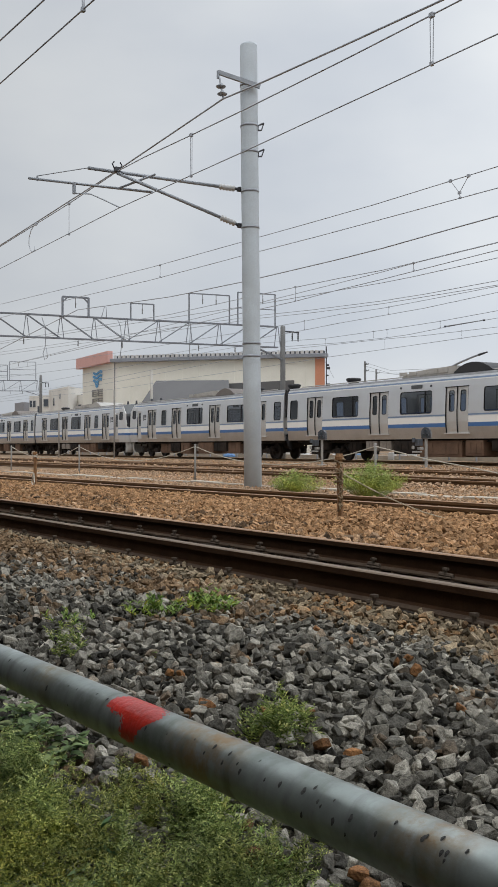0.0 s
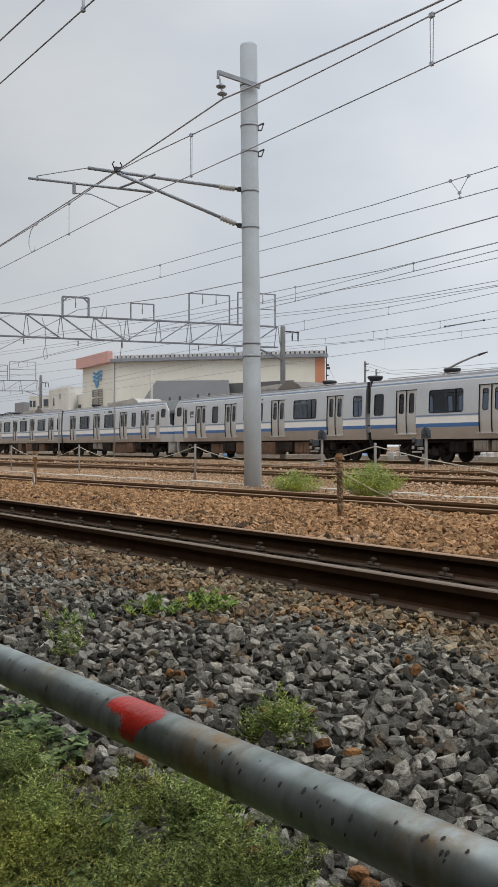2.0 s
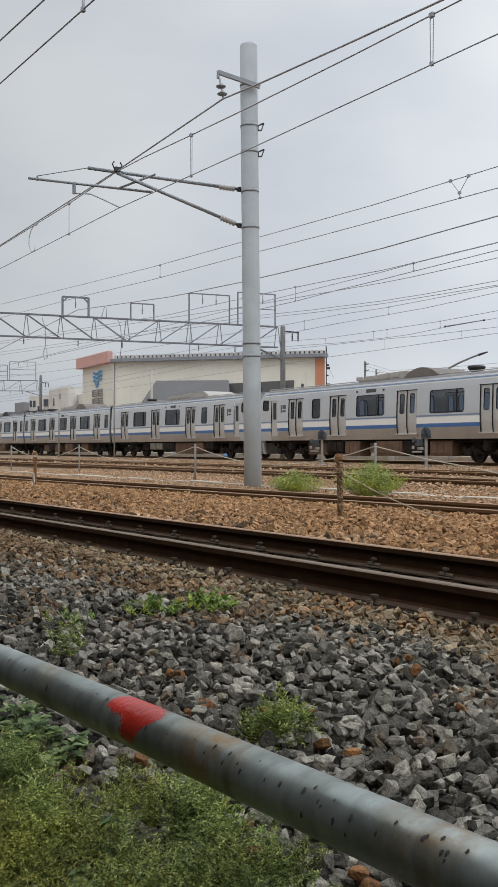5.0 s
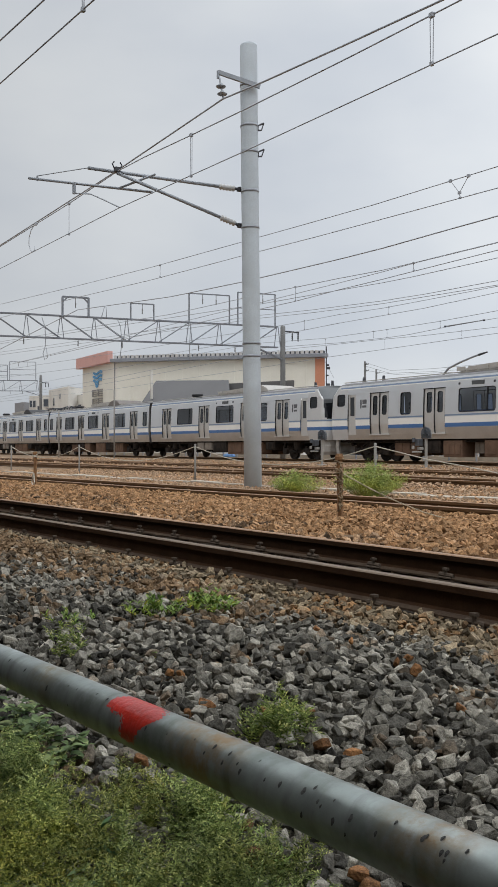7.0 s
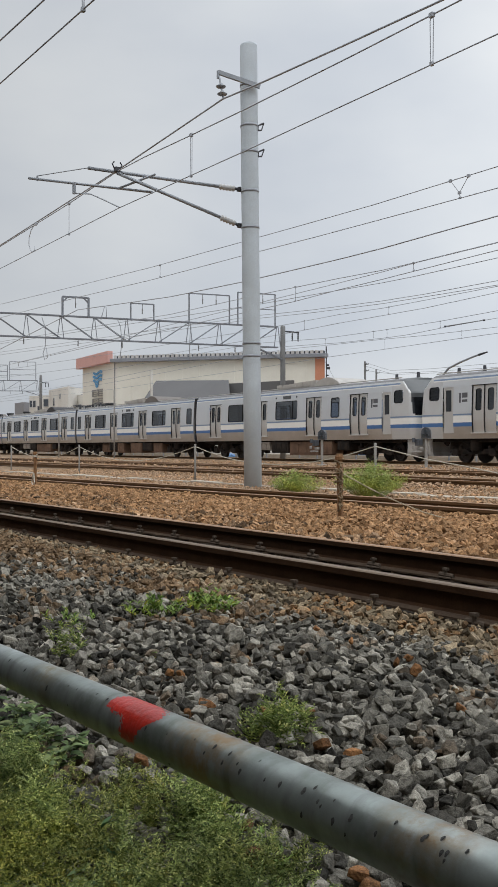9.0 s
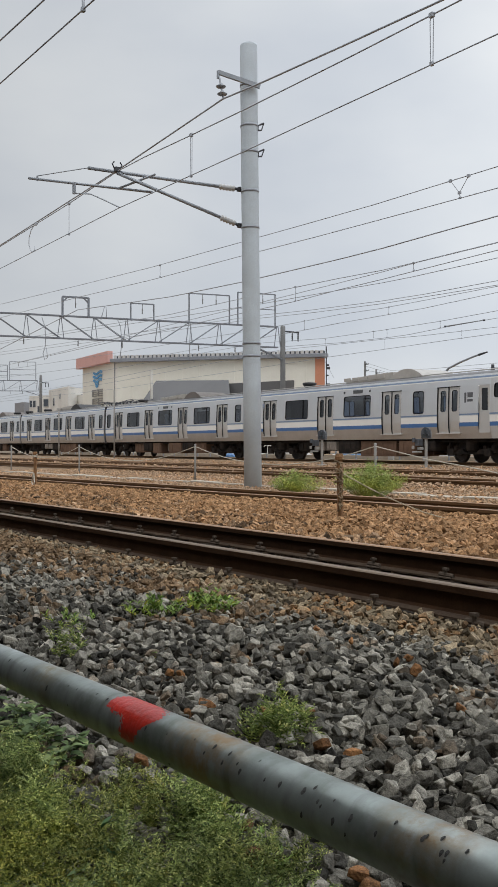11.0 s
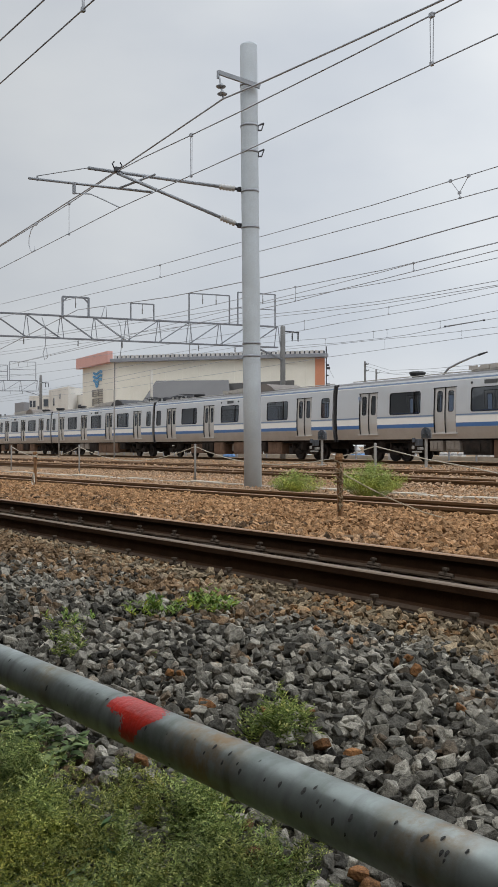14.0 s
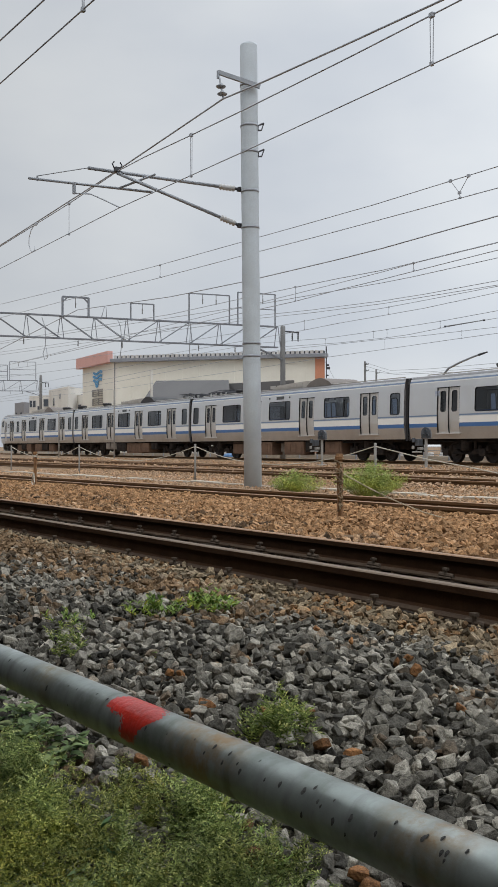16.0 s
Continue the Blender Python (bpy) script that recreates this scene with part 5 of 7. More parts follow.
def row_material(z):
    # lower body: soiled, and coloured darker for the ballast it reflects
    if z < 1.47:
        return 6
    if 1.47 <= z < 1.63:
        return 2
    if 1.63 <= z < 1.89:
        return 1
    if 1.92 <= z < 1.98 or 3.37 <= z < 3.44:
        return 3
    if 3.33 <= z < 3.37:
        return 1
    return 0


def side_skin(bm, x0, x1, openings, sgn, cab=0):
    """One side of a car body, with its door and window openings left free."""
    xs = {x0, x1, cab * 8.55, cab * CAB_ROOF} if cab else {x0, x1}
    for u, z0, z1, w in openings:
        xs |= {round(u - w / 2, 4), round(u + w / 2, 4)}
    xs = sorted(xs)
    verts = {}

    def v(x, z):
        if (x, z) not in verts:
            verts[(x, z)] = bm.verts.new((x, sgn * half_width(z), z))
        return verts[(x, z)]

    for xa, xb in zip(xs, xs[1:]):
        for za, zb in zip(ZROWS, ZROWS[1:]):
            xm, zm = (xa + xb) / 2, (za + zb) / 2
            if cab * xm > CAB_ROOF and zm > 3.13:
                continue
            if any(abs(xm - u) < w / 2 and z0 < zm < z1 for u, z0, z1, w in openings):
                continue
            q = (v(xa, za), v(xb, za), v(xb, zb), v(xa, zb))
            f = bm.faces.new(q if sgn < 0 else q[::-1])
            f.material_index = row_material(zm)
            if cab * xm > 8.55 and f.material_index in (0, 6):
                f.material_index = 7


def ring_frame(w, h, r, inner, depth, sgn):
    """A window surround: body metal out to the square opening, a round-cornered rubber seal inside."""
    bm = bmesh.new()
    loops = [rounded(w, h, 0.004, 4), rounded(w - 0.03, h - 0.03, r + 0.02, 4), rounded(w - 0.03 - 2 * inner, h - 0.03 - 2 * inner, r, 4)]
    rings = [[bm.verts.new((x, 0, z)) for x, z in q] for q in loops]
    rings.append([bm.verts.new((x, -sgn * depth, z)) for x, z in loops[2]])
    n = len(loops[0])
    for i in range(3):
        a, b = rings[i], rings[i + 1]
        for k in range(n):
            k2 = (k + 1) % n
            f = bm.faces.new((a[k], a[k2], b[k2], b[k]))
            f.material_index = 1 if i == 0 else 0
    return bm


MESH = {}


def shared(key, build):
    if key not in MESH:
        MESH[key] = build()
    return MESH[key]


def sub(name, me, parent, at=None):
    ob = new(name, me)
    ob.parent = parent
    if at is not None:
        ob.matrix_basis = at
    return ob


def lean(z0, z1):
    """Tilt about x of the side wall between two heights, for the side that faces -y."""
    return math.degrees(math.atan2(half_width(z0) - half_width(z1), z1 - z0))


def sheet(w, h):
    bm = bmesh.new()
    bm.faces.new([bm.verts.new((x * w / 2, 0, z * h / 2)) for x, z in ((-1, -1), (1, -1), (1, 1), (-1, 1))])
    return bm


def window_set(car, u, z0, z1, w, sgn, split):
    zc, h = (z0 + z1) / 2, z1 - z0
    y = sgn * half_width(zc)
    m = pose(u, y, zc, sgn * lean(z0, z1), 0, 0)
    fr = sub("window", shared(("fr", w, h, sgn), lambda: mesh_of("window", ring_frame(w + 0.02, h + 0.02, 0.1, 0.03, 0.04, sgn), [M["rubber"], M["inox"]])), car, m @ pose(0, sgn * 0.004, 0))

    def pane():
        return mesh_of("pane", sheet(w - 0.03, h - 0.03), M["tint"])

    p = sub("pane", shared(("pane", w, h), pane), fr, pose(0, -sgn * 0.025, 0))
    p.visible_shadow = False
    if split:
        def mull():
            bm = bmesh.new()
            box(bm, (0, 0, 0), (0.05, 0.03, h - 0.04))
            return mesh_of("mullion", bm, M["rubber"])
        sub("mullion", shared(("mull", h), mull), fr, pose(0.28 * w, -sgn * 0.015, 0))


def door_pair(car, u, sgn):
    """Two sliding leaves with tall windows and a step plate."""
    for s in (-1, 1):
        def leaf():
            bm = bmesh.new()
            ww, hh = DOOR_W / 2 - 0.008, DZ1 - DZ0
            wx0, wx1, wz0, wz1 = -0.17, 0.17, 2.08, 2.96
            zs = [DZ0, 1.4, 1.7, wz0, 2.5, wz1, DZ1]
            xs = [-ww / 2, wx0, wx1, ww / 2]
            vs = {(x, z): bm.verts.new((x, sgn * (half_width(z) - 0.045), z)) for x in xs for z in zs}
            for xa, xb in zip(xs, xs[1:]):
                for za, zb in zip(zs, zs[1:]):
                    if xa == wx0 and wz0 <= za < wz1:
                        continue
                    q = (vs[(xa, za)], vs[(xb, za)], vs[(xb, zb)], vs[(xa, zb)])
                    bm.faces.new(q if sgn < 0 else q[::-1])
            for x in (-ww / 2, ww / 2):
                a = [vs[(x, z)] for z in zs]
                b = [bm.verts.new((x, v.co.y + -sgn * 0.04, v.co.z)) for v in a]
                for k in range(len(a) - 1):
                    bm.faces.new((a[k], a[k + 1], b[k + 1], b[k]))
            return mesh_of("door", bm, M["door_inox"])

        d = sub("door", shared(("leaf", sgn), leaf), car, pose(u + s * DOOR_W / 4, 0, 0))

        def win():
            bm = ring_frame(0.36, 0.9, 0.075, 0.02, 0.03, sgn)
            return mesh_of("window", bm, [M["rubber"], M["door_inox"]])

        y = sgn * (half_width(2.52) - 0.041)
        sub("window", shared(("dwin", sgn), win), d, pose(0, y, 2.52, sgn * lean(2.08, 2.96), 0, 0))

        def pane():
            return mesh_of("pane", sheet(0.33, 0.86), M["tint"])

        p = sub("pane", shared("dpane", pane), d, pose(0, y - sgn * 0.02, 2.52, sgn * lean(2.08, 2.96), 0, 0))
        p.visible_shadow = False

    for x in (-DOOR_W / 2, 0, DOOR_W / 2):
        def post():
            bm = bmesh.new()
            w = 0.035 if x else 0.02
            zs = [DZ0, 1.5, 1.9, 2.5, DZ1]
            front = [[bm.verts.new((e * w / 2, sgn * (half_width(z) - 0.055 + o), z)) for e, o in ((-1, 0), (-1, 0.05), (1, 0.05), (1, 0))] for z in zs]
            for a, b in zip(front, front[1:]):
                for k in range(4):
                    bm.faces.new((a[k], a[(k + 1) % 4], b[(k + 1) % 4], b[k]))
            bmesh.ops.recalc_face_normals(bm, faces=bm.faces[:])
            return mesh_of("door_seal", bm, M["rubber"])

        sub("door_seal", shared(("seal", sgn, bool(x)), post), car, pose(u + x, 0, 0))

    def header():
        bm = bmesh.new()
        box(bm, (0, sgn * (half_width(DZ1) - 0.02), DZ1 + 0.012), (DOOR_W + 0.06, 0.05, 0.03))
        return mesh_of("door_header", bm, M["rubber"])

    sub("door_header", shared(("head", sgn), header), car, pose(u, 0, 0))

    def sill():
        bm = bmesh.new()
        box(bm, (0, sgn * (half_width(DZ0) + 0.015), DZ0 - 0.012), (DOOR_W + 0.1, 0.1, 0.05), 0.008)
        return mesh_of("door_sill", bm, M["door_inox"])

    sub("door_sill", shared(("sill", sgn), sill), car, pose(u, 0, 0))


def bogie_mesh():
    bm = bmesh.new()
    for y in (-0.98, 0.98):
        prism(bm, [(-1.45, 0.42), (-1.3, 0.62), (-0.5, 0.56), (-0.3, 0.42), (0.3, 0.42), (0.5, 0.56), (1.3, 0.62), (1.45, 0.42), (1.0, 0.36), (0.5, 0.36), (-0.5, 0.36), (-1.0, 0.36)][::-1], y - 0.09, y + 0.09)
        for x in (-1.05, 1.05):
            box(bm, (x, y * 1.12, 0.43), (0.34, 0.2, 0.3), 0.03)
            tube(bm, [(x - 0.22, y * 1.1, 0.5), (x - 0.22, y * 1.1, 0.7)], 0.08, 8)
            tube(bm, [(x + 0.22, y * 1.1, 0.5), (x + 0.22, y * 1.1, 0.7)], 0.08, 8)
        lathe(bm, [(0.24, 0.5), (0.27, 0.6), (0.27, 0.85), (0.24, 0.92)], 12, Matrix.Translation((0, y, 0)))
    box(bm, (0, 0, 0.5), (0.5, 2.0, 0.25), 0.03)
    return mesh_of("bogie_frame", bm, M["under"])


def wheelset_mesh():
    bm = bmesh.new()
    for y in (-0.566, 0.566):
        s = 1 if y > 0 else -1
        m = Matrix.Translation((0, y, 0)) @ Matrix.Rotation(radians(-90 * s), 4, "X")
        lathe(bm, [(0.30, -0.06), (0.455, -0.075), (0.455, -0.04), (0.43, -0.035), (0.425, 0.065), (0.36, 0.07), (0.34, 0.03), (0.16, 0.02), (0.13, 0.09)], 24, m)
    tube(bm, [(0, -1.05, 0), (0, 1.05, 0)], 0.08, 10)
    return mesh_of("wheelset", bm, M["wheel"])


UNDER_A = [(-4.6, 0.7, "under_box", 1.5, 0.62), (-2.9, 0.9, "under", 1.2, 0.5), (-1.5, 0.9, "under_box", 1.0, 0.66), (-0.2, 0.5, "under_pale", 0.8, 0.5),
           (1.2, 0.9, "under_box", 1.6, 0.64), (3.0, 0.9, "under", 1.3, 0.5), (4.5, 0.8, "under_box", 1.2, 0.62)]
UNDER_B = [(-4.7, 0.7, "under", 0.9, 0.45), (-3.2, 0.9, "under_pale", 0.7, 0.42), (-2.2, 0.9, "under_pale", 0.7, 0.42), (-0.8, 0.9, "under", 1.4, 0.55),
           (1.3, 0.8, "under_box", 2.3, 0.66), (3.4, 0.9, "under_box", 0.9, 0.6), (4.8, 0.9, "under", 0.8, 0.4)]


def build_car(cab, variant, label, plain_end=False, roof_gear=0, blue_mark=False, open_end=0):
    """One 20 m car. cab: 0 none, +1 a driver's cab at the +x end, -1 at the -x end."""
    car = thing("train_car", label, "train car", group="commuter train cars")
    flip = cab if cab else 1
    doors = [-7.6, -2.52, 2.52, 7.6] if not cab else [flip * q for q in (-7.65, -2.55, 2.5, 6.16)]
    if cab:
        wins = [(flip * -9.45, 2.04, 3.02, 0.7), (flip * -5.08, 2.04, 3.02, 2.08), (flip * 0.0, 2.04, 3.02, 2.08), (flip * 4.32, 2.04, 3.02, 0.72), (flip * 9.04, 2.55, 3.13, 0.64)]
        if plain_end:
            wins = wins[1:]
    else:
        wins = [(-9.46, 2.04, 3.02, 0.7), (-5.08, 2.04, 3.02, 2.08), (0, 2.04, 3.02, 2.08), (5.08, 2.04, 3.02, 2.08), (9.46, 2.04, 3.02, 0.7)]
    openings = [(u, DZ0, DZ1, DOOR_W) for u in doors] + wins
    cabdoor = (flip * 8.2, 1.21, 3.08, 0.62)
    if cab:
        openings.append(cabdoor)
    x0, x1 = (-9.64 if cab < 0 else -10.07), (9.64 if cab > 0 else 10.07)
    bm = bmesh.new()
    for sgn in (-1, 1):
        side_skin(bm, x0, x1, openings, sgn, cab)
        prev = None
        for (w, z) in ROOF:
            ring = [bm.verts.new((x, sgn * w, z)) for x in (-CAB_ROOF if cab < 0 else x0, CAB_ROOF if cab > 0 else x1)]
            if prev:
                q = (prev[0], prev[1], ring[1], ring[0])
                f = bm.faces.new(q if sgn < 0 else q[::-1])
                f.material_index = 4
            prev = ring
    # plain ends
    outline = [(half_width(z), z) for z in ZROWS] + ROOF[1:-1]
    loop = [(w, z) for w, z in outline] + [(0, 3.72)] + [(-w, z) for w, z in outline[::-1]]
    for x, s in ((x0, -1), (x1, 1)):
        if cab == s:
            continue
        vs = [bm.verts.new((x, w, z)) for w, z in loop]
        f = bm.faces.new(vs if s > 0 else vs[::-1])
        f.material_index = 0
    part("body", bm, [M["inox"], M["white_band"], M["blue_band"], M["pale_blue"], M["roof"], M["windscreen"], M["low_inox"], M["nose_paint"]], car, "brushed stainless body with white and blue bands")
    bm = bmesh.new()
    box(bm, (0, 0, 1.08), (20.0 if not cab else 19.2, 2.7, 0.12))
    box(bm, (0, 0, 0.93), (19.3, 2.2, 0.14))
    box(bm, (0, 0, 0.68), (10.2, 1.3, 0.46))
    for ux in (-7.05, 7.05):
        box(bm, (ux, 0, 0.74), (4.2, 0.9, 0.34))
    part("floor", bm, M["under"], car)
    bm = bmesh.new()
    box(bm, (0, 0, 3.3), (20.0 if not cab else 19.0, 2.6, 0.04))
    for u in (-9.98, 9.98):
        if cab * u > 0:
            u = cab * 8.0
        for y in (-0.9, 0.9):
            box(bm, (u, y, 2.2), (0.05, 0.95, 2.1))
    part("inner_lining", bm, M["interior"], car)
    # glowing strips, not seen themselves, added to brighten the interior behind the windows
    for y in (-0.55, 0.55):
        bm = bmesh.new()
        box(bm, (-0.4 * flip if cab else 0, y, 3.25), (15.2, 0.14, 0.05))
        part("ceiling_light", bm, M["lamp_tube"], car)
    for y in (-1.1, 1.1):
        for a in (-5.08, 0.0, 5.08):
            bm = bmesh.new()
            box(bm, (a, y, 1.5), (3.3, 0.5, 0.2), 0.04)
            box(bm, (a, y * 1.18, 1.85), (3.3, 0.12, 0.55), 0.04)
            part("seat", bm, M["seat"], car)
    for sgn in (-1, 1):
        for u in doors:
            door_pair(car, u, sgn)
        for u, z0, z1, w in wins:
            window_set(car, u, z0, z1, w, sgn, w > 1)
        if cab:
            bm = bmesh.new()
            y = sgn * (half_width(1.8) - 0.06)
            box(bm, (cabdoor[0], y, 1.65), (0.6, 0.03, 0.88))
            box(bm, (cabdoor[0] - 0.23, y * 0.995, 2.55), (0.13, 0.03, 1.0))
            box(bm, (cabdoor[0] + 0.23, y * 0.995, 2.55), (0.13, 0.03, 1.0))
            box(bm, (cabdoor[0], y * 0.99, 3.02), (0.6, 0.03, 0.12))
            box(bm, (cabdoor[0], y * 0.965, 2.15), (0.7, 0.02, 1.98))
            cd = part("cab_door", bm, M["door_inox"], car, "narrow recessed driver's door")
            bm = bmesh.new()
            box(bm, (cabdoor[0], y * 0.988, 2.5), (0.36, 0.012, 0.95))
            part("pane", bm, M["windscreen"], cd)
            bm = bmesh.new()
            for du, zz, ww, hh in ((-0.17, 2.62, 0.1, 0.4), (0.1, 2.72, 0.3, 0.2), (0.1, 2.5, 0.3, 0.1)):
                box(bm, (7.33 * flip + du * -sgn, sgn * (half_width(zz) + 0.004), zz), (ww, 0.014, hh), 0.004)
            part("emblem", bm, M["mark"], car)
    # roof gear
    bm = bmesh.new()
    prism(bm, [(-1.85, 3.68), (-1.8, 3.74), (-1.5, 3.84), (-1.0, 3.91), (-0.2, 3.96), (1.2, 4.0), (1.7, 4.0), (1.7, 3.68)], -0.95, 0.95)
    for k in range(5):
        box(bm, (-1.7 + k * 0.65, -0.97, 3.84), (0.5, 0.03, 0.16))
    part("air_conditioner", bm, M["ac"], car, "pale grey slatted roof air conditioner", at=pose(0.3, 0, 0))
    bm = bmesh.new()
    out = [(-1.1, 3.68)] + [(-1.1 + 2.2 * k / 10, 3.72 + 0.36 * math.sin(math.pi * k / 10) ** 0.8) for k in range(11)] + [(1.1, 3.68)]
    prism(bm, out[::-1], -1.0, 1.0)
    part("fan_housing", bm, M["ac"] if plain_end else M["dark_roof_unit"] if variant else M["vent_black"], car, "domed fan housing", at=pose(2.95, 0, 0))
    for u in ((-5.95,) if not cab else ((-flip * 5.6, -flip * 9.3) if not plain_end else (-flip * 5.6,))):
        bm = bmesh.new()
        lathe(bm, [(0.2, 3.66), (0.24, 3.74), (0.33, 3.84), (0.37, 3.91), (0.35, 3.97), (0.24, 3.99)], 14)
        part("ventilator", bm, M["vent_black"], car, "black saucer ventilator", at=pose(u, -0.3, 0))
    for sgn in (-1, 1):
        bm = bmesh.new()
        box(bm, (0.05, sgn * (half_width(3.22) + 0.01), 3.2), (0.68, 0.05, 0.16), 0.01)
        part("destination_display", bm, M["sheen_and_display"], car, "small grey destination display")
        for ux in (-1.0, 0.95):
            bm = bmesh.new()
            box(bm, (ux, sgn * (half_width(3.22) + 0.01), 3.2), (0.09, 0.04, 0.09), 0.01)
            part("side_lamp", bm, M["dark_steel"], car)
    if roof_gear:
        for k in range(4):
            bm = bmesh.new()
            x = roof_gear * (9.4 - 0.62 * k)
            tube(bm, [(x, -0.45, 3.68), (x, -0.45, 3.78)], 0.05, 8)
            ribbed(bm, Vector((x, -0.45, 3.76)), Vector((x, -0.45, 3.94)), 0.075, 4)
            part("roof_insulator", bm, M["insulator"], car, "pale ribbed roof insulator")
        bm = bmesh.new()
        g = roof_gear
        for y in (-0.55, 0.55):
            tube(bm, [(g * 9.45, y, 3.93), (g * 7.35, y, 3.93)], 0.03, 6)
            tube(bm, [(g * 9.3, y, 3.95), (g * 8.2, y * 0.7, 4.07), (g * 7.5, y * 0.7, 3.99)], 0.022, 6)
            tube(bm, [(g * 9.0, y, 3.68), (g * 9.0, y, 3.93)], 0.03, 6)
            tube(bm, [(g * 7.6, y, 3.68), (g * 7.6, y, 3.93)], 0.03, 6)
        for x in (9.45, 8.5, 7.35):
            tube(bm, [(g * x, -0.6, 3.94), (g * x, 0.6, 3.94)], 0.028, 6)
        for x in (7.55, 7.8):
            tube(bm, [(g * x, -0.85, 3.98), (g * x, -0.6, 4.04), (g * x, 0.6, 4.04), (g * x, 0.85, 3.98)], 0.022, 6)
        box(bm, (g * 8.9, -0.1, 3.86), (0.5, 0.4, 0.18), 0.03)
        part("folded_pantograph", bm, M["dark_steel"], car, "folded dark current collector")
    if blue_mark:
        bm = bmesh.new()
        for dx, dz, ww, hh in ((-0.07, 0.04, 0.11, 0.13), (0.07, 0.07, 0.11, 0.07), (0.07, -0.04, 0.11, 0.07), (-0.07, -0.08, 0.11, 0.04)):
            box(bm, (-8.3 + dx, -(half_width(2.85 + dz) + 0.003), 2.85 + dz), (ww, 0.012, hh), 0.003)
        part("emblem", bm, M["pale_mark"], car, "faded pale blue emblem")
    bm = bmesh.new()
    for y in (-0.9, 0.9):
        tube(bm, [(-9.5, y, 3.72), (9.5 if not cab else 8.6, y, 3.72)], 0.025, 6)
    part("roof_conduit", bm, M["ac"], car)
    if cab:
        for u in (8.9, 7.4):
            bm = bmesh.new()
            tube(bm, [(flip * u, -0.2, 3.68), (flip * u, -0.2, 3.98)], [0.09, 0.06], 8)
            part("antenna", bm, M["dark_steel"], car)
    # running gear
    bf = shared("bogie", bogie_mesh)
    ws = shared("wheelset", wheelset_mesh)
    for u in (-7.05, 7.05):
        b = sub("bogie", bf, car, pose(u, 0, 0))
        for a in (-1.05, 1.05):
            sub("wheelset", ws, b, pose(a, 0, 0.43))
    rng = random.Random(variant * 17 + cab)
    for u, y, mname, w, h in (UNDER_A if variant else UNDER_B):
        for sgn in (-1, 1):
            bm = bmesh.new()
            box(bm, (u, sgn * (y + 0.1), 0.9 - h / 2), (w * 1.12, 0.7, h * 1.04), 0.03)
            for k in range(3):
                box(bm, (u - w / 2 + w * (k + 0.5) / 3, sgn * (y + 0.46), 0.9 - h / 2), (w / 3.6, 0.03, h * 0.7), 0.01)
            part("equipment_box", bm, M[mname], car)
    for sgn in (-1, 1):
        bm = bmesh.new()
        tube(bm, [(-8.9, sgn * 1.15, 0.86), (8.9, sgn * 1.15, 0.86)], 0.03, 6)
        for k in range(9):
            x = rng.uniform(-8.8, 8.8)
            tube(bm, [(x, sgn * 1.1, 0.9), (x, sgn * 1.1, 0.9 - rng.uniform(0.15, 0.35))], 0.06, 6)
        part("piping", bm, M["under"], car)
    # gangways and couplers
    for s in (-1, 1):
        if cab == s:
            continue
        bm = bmesh.new()
        for k in range(3):
            x = s * (10.09 + 0.07 * k)
            box(bm, (x, 0, 2.2), (0.04, 1.5, 2.3), 0.01)
            box(bm, (x + s * 0.02, 0, 2.2), (0.05, 1.38, 2.2))
        part("gangway", bm, M["gangway"], car)
        bm = bmesh.new()
        tube(bm, [(s * 9.6, 0, 0.85), (s * 10.26, 0, 0.85)], 0.1, 8)
        part("coupler", bm, M["under"], car)
        for y in (-1.33, 1.33):
            bm = bmesh.new()
            if s == open_end:
                box(bm, (s * 10.14, y, 2.9), (0.13, 0.06, 1.45), 0.01)
            else:
                box(bm, (s * 10.14, y, 2.25), (0.13, 0.06, 2.7), 0.01)
            part("gap_guard", bm, M["gangway"], car)
            if s == open_end:
                for z in (1.25, 1.62):
                    bm = bmesh.new()
                    box(bm, (s * 10.14, y, z), (0.12, 0.05, 0.06), 0.01)
                    part("guard_bracket", bm, M["gangway"], car)
                bm = bmesh.new()
                tube(bm, [(s * 10.1, y * 0.93, 1.3), (s * 10.16, y * 0.93, 1.0), (s * 10.22, y * 0.9, 0.72), (s * 10.2, y * 0.8, 0.5)], [0.06, 0.1, 0.1, 0.05], 8)
                part("jumper_hose", bm, M["rubber"], car)
                bm = bmesh.new()
                box(bm, (s * 10.14, y * 0.9, 1.75), (0.1, 0.05, 0.82), 0.01)
                part("end_plate", bm, M["white_band"], car, "white plate at the car end")
    if cab:
        build_cab(car, flip)
    return car


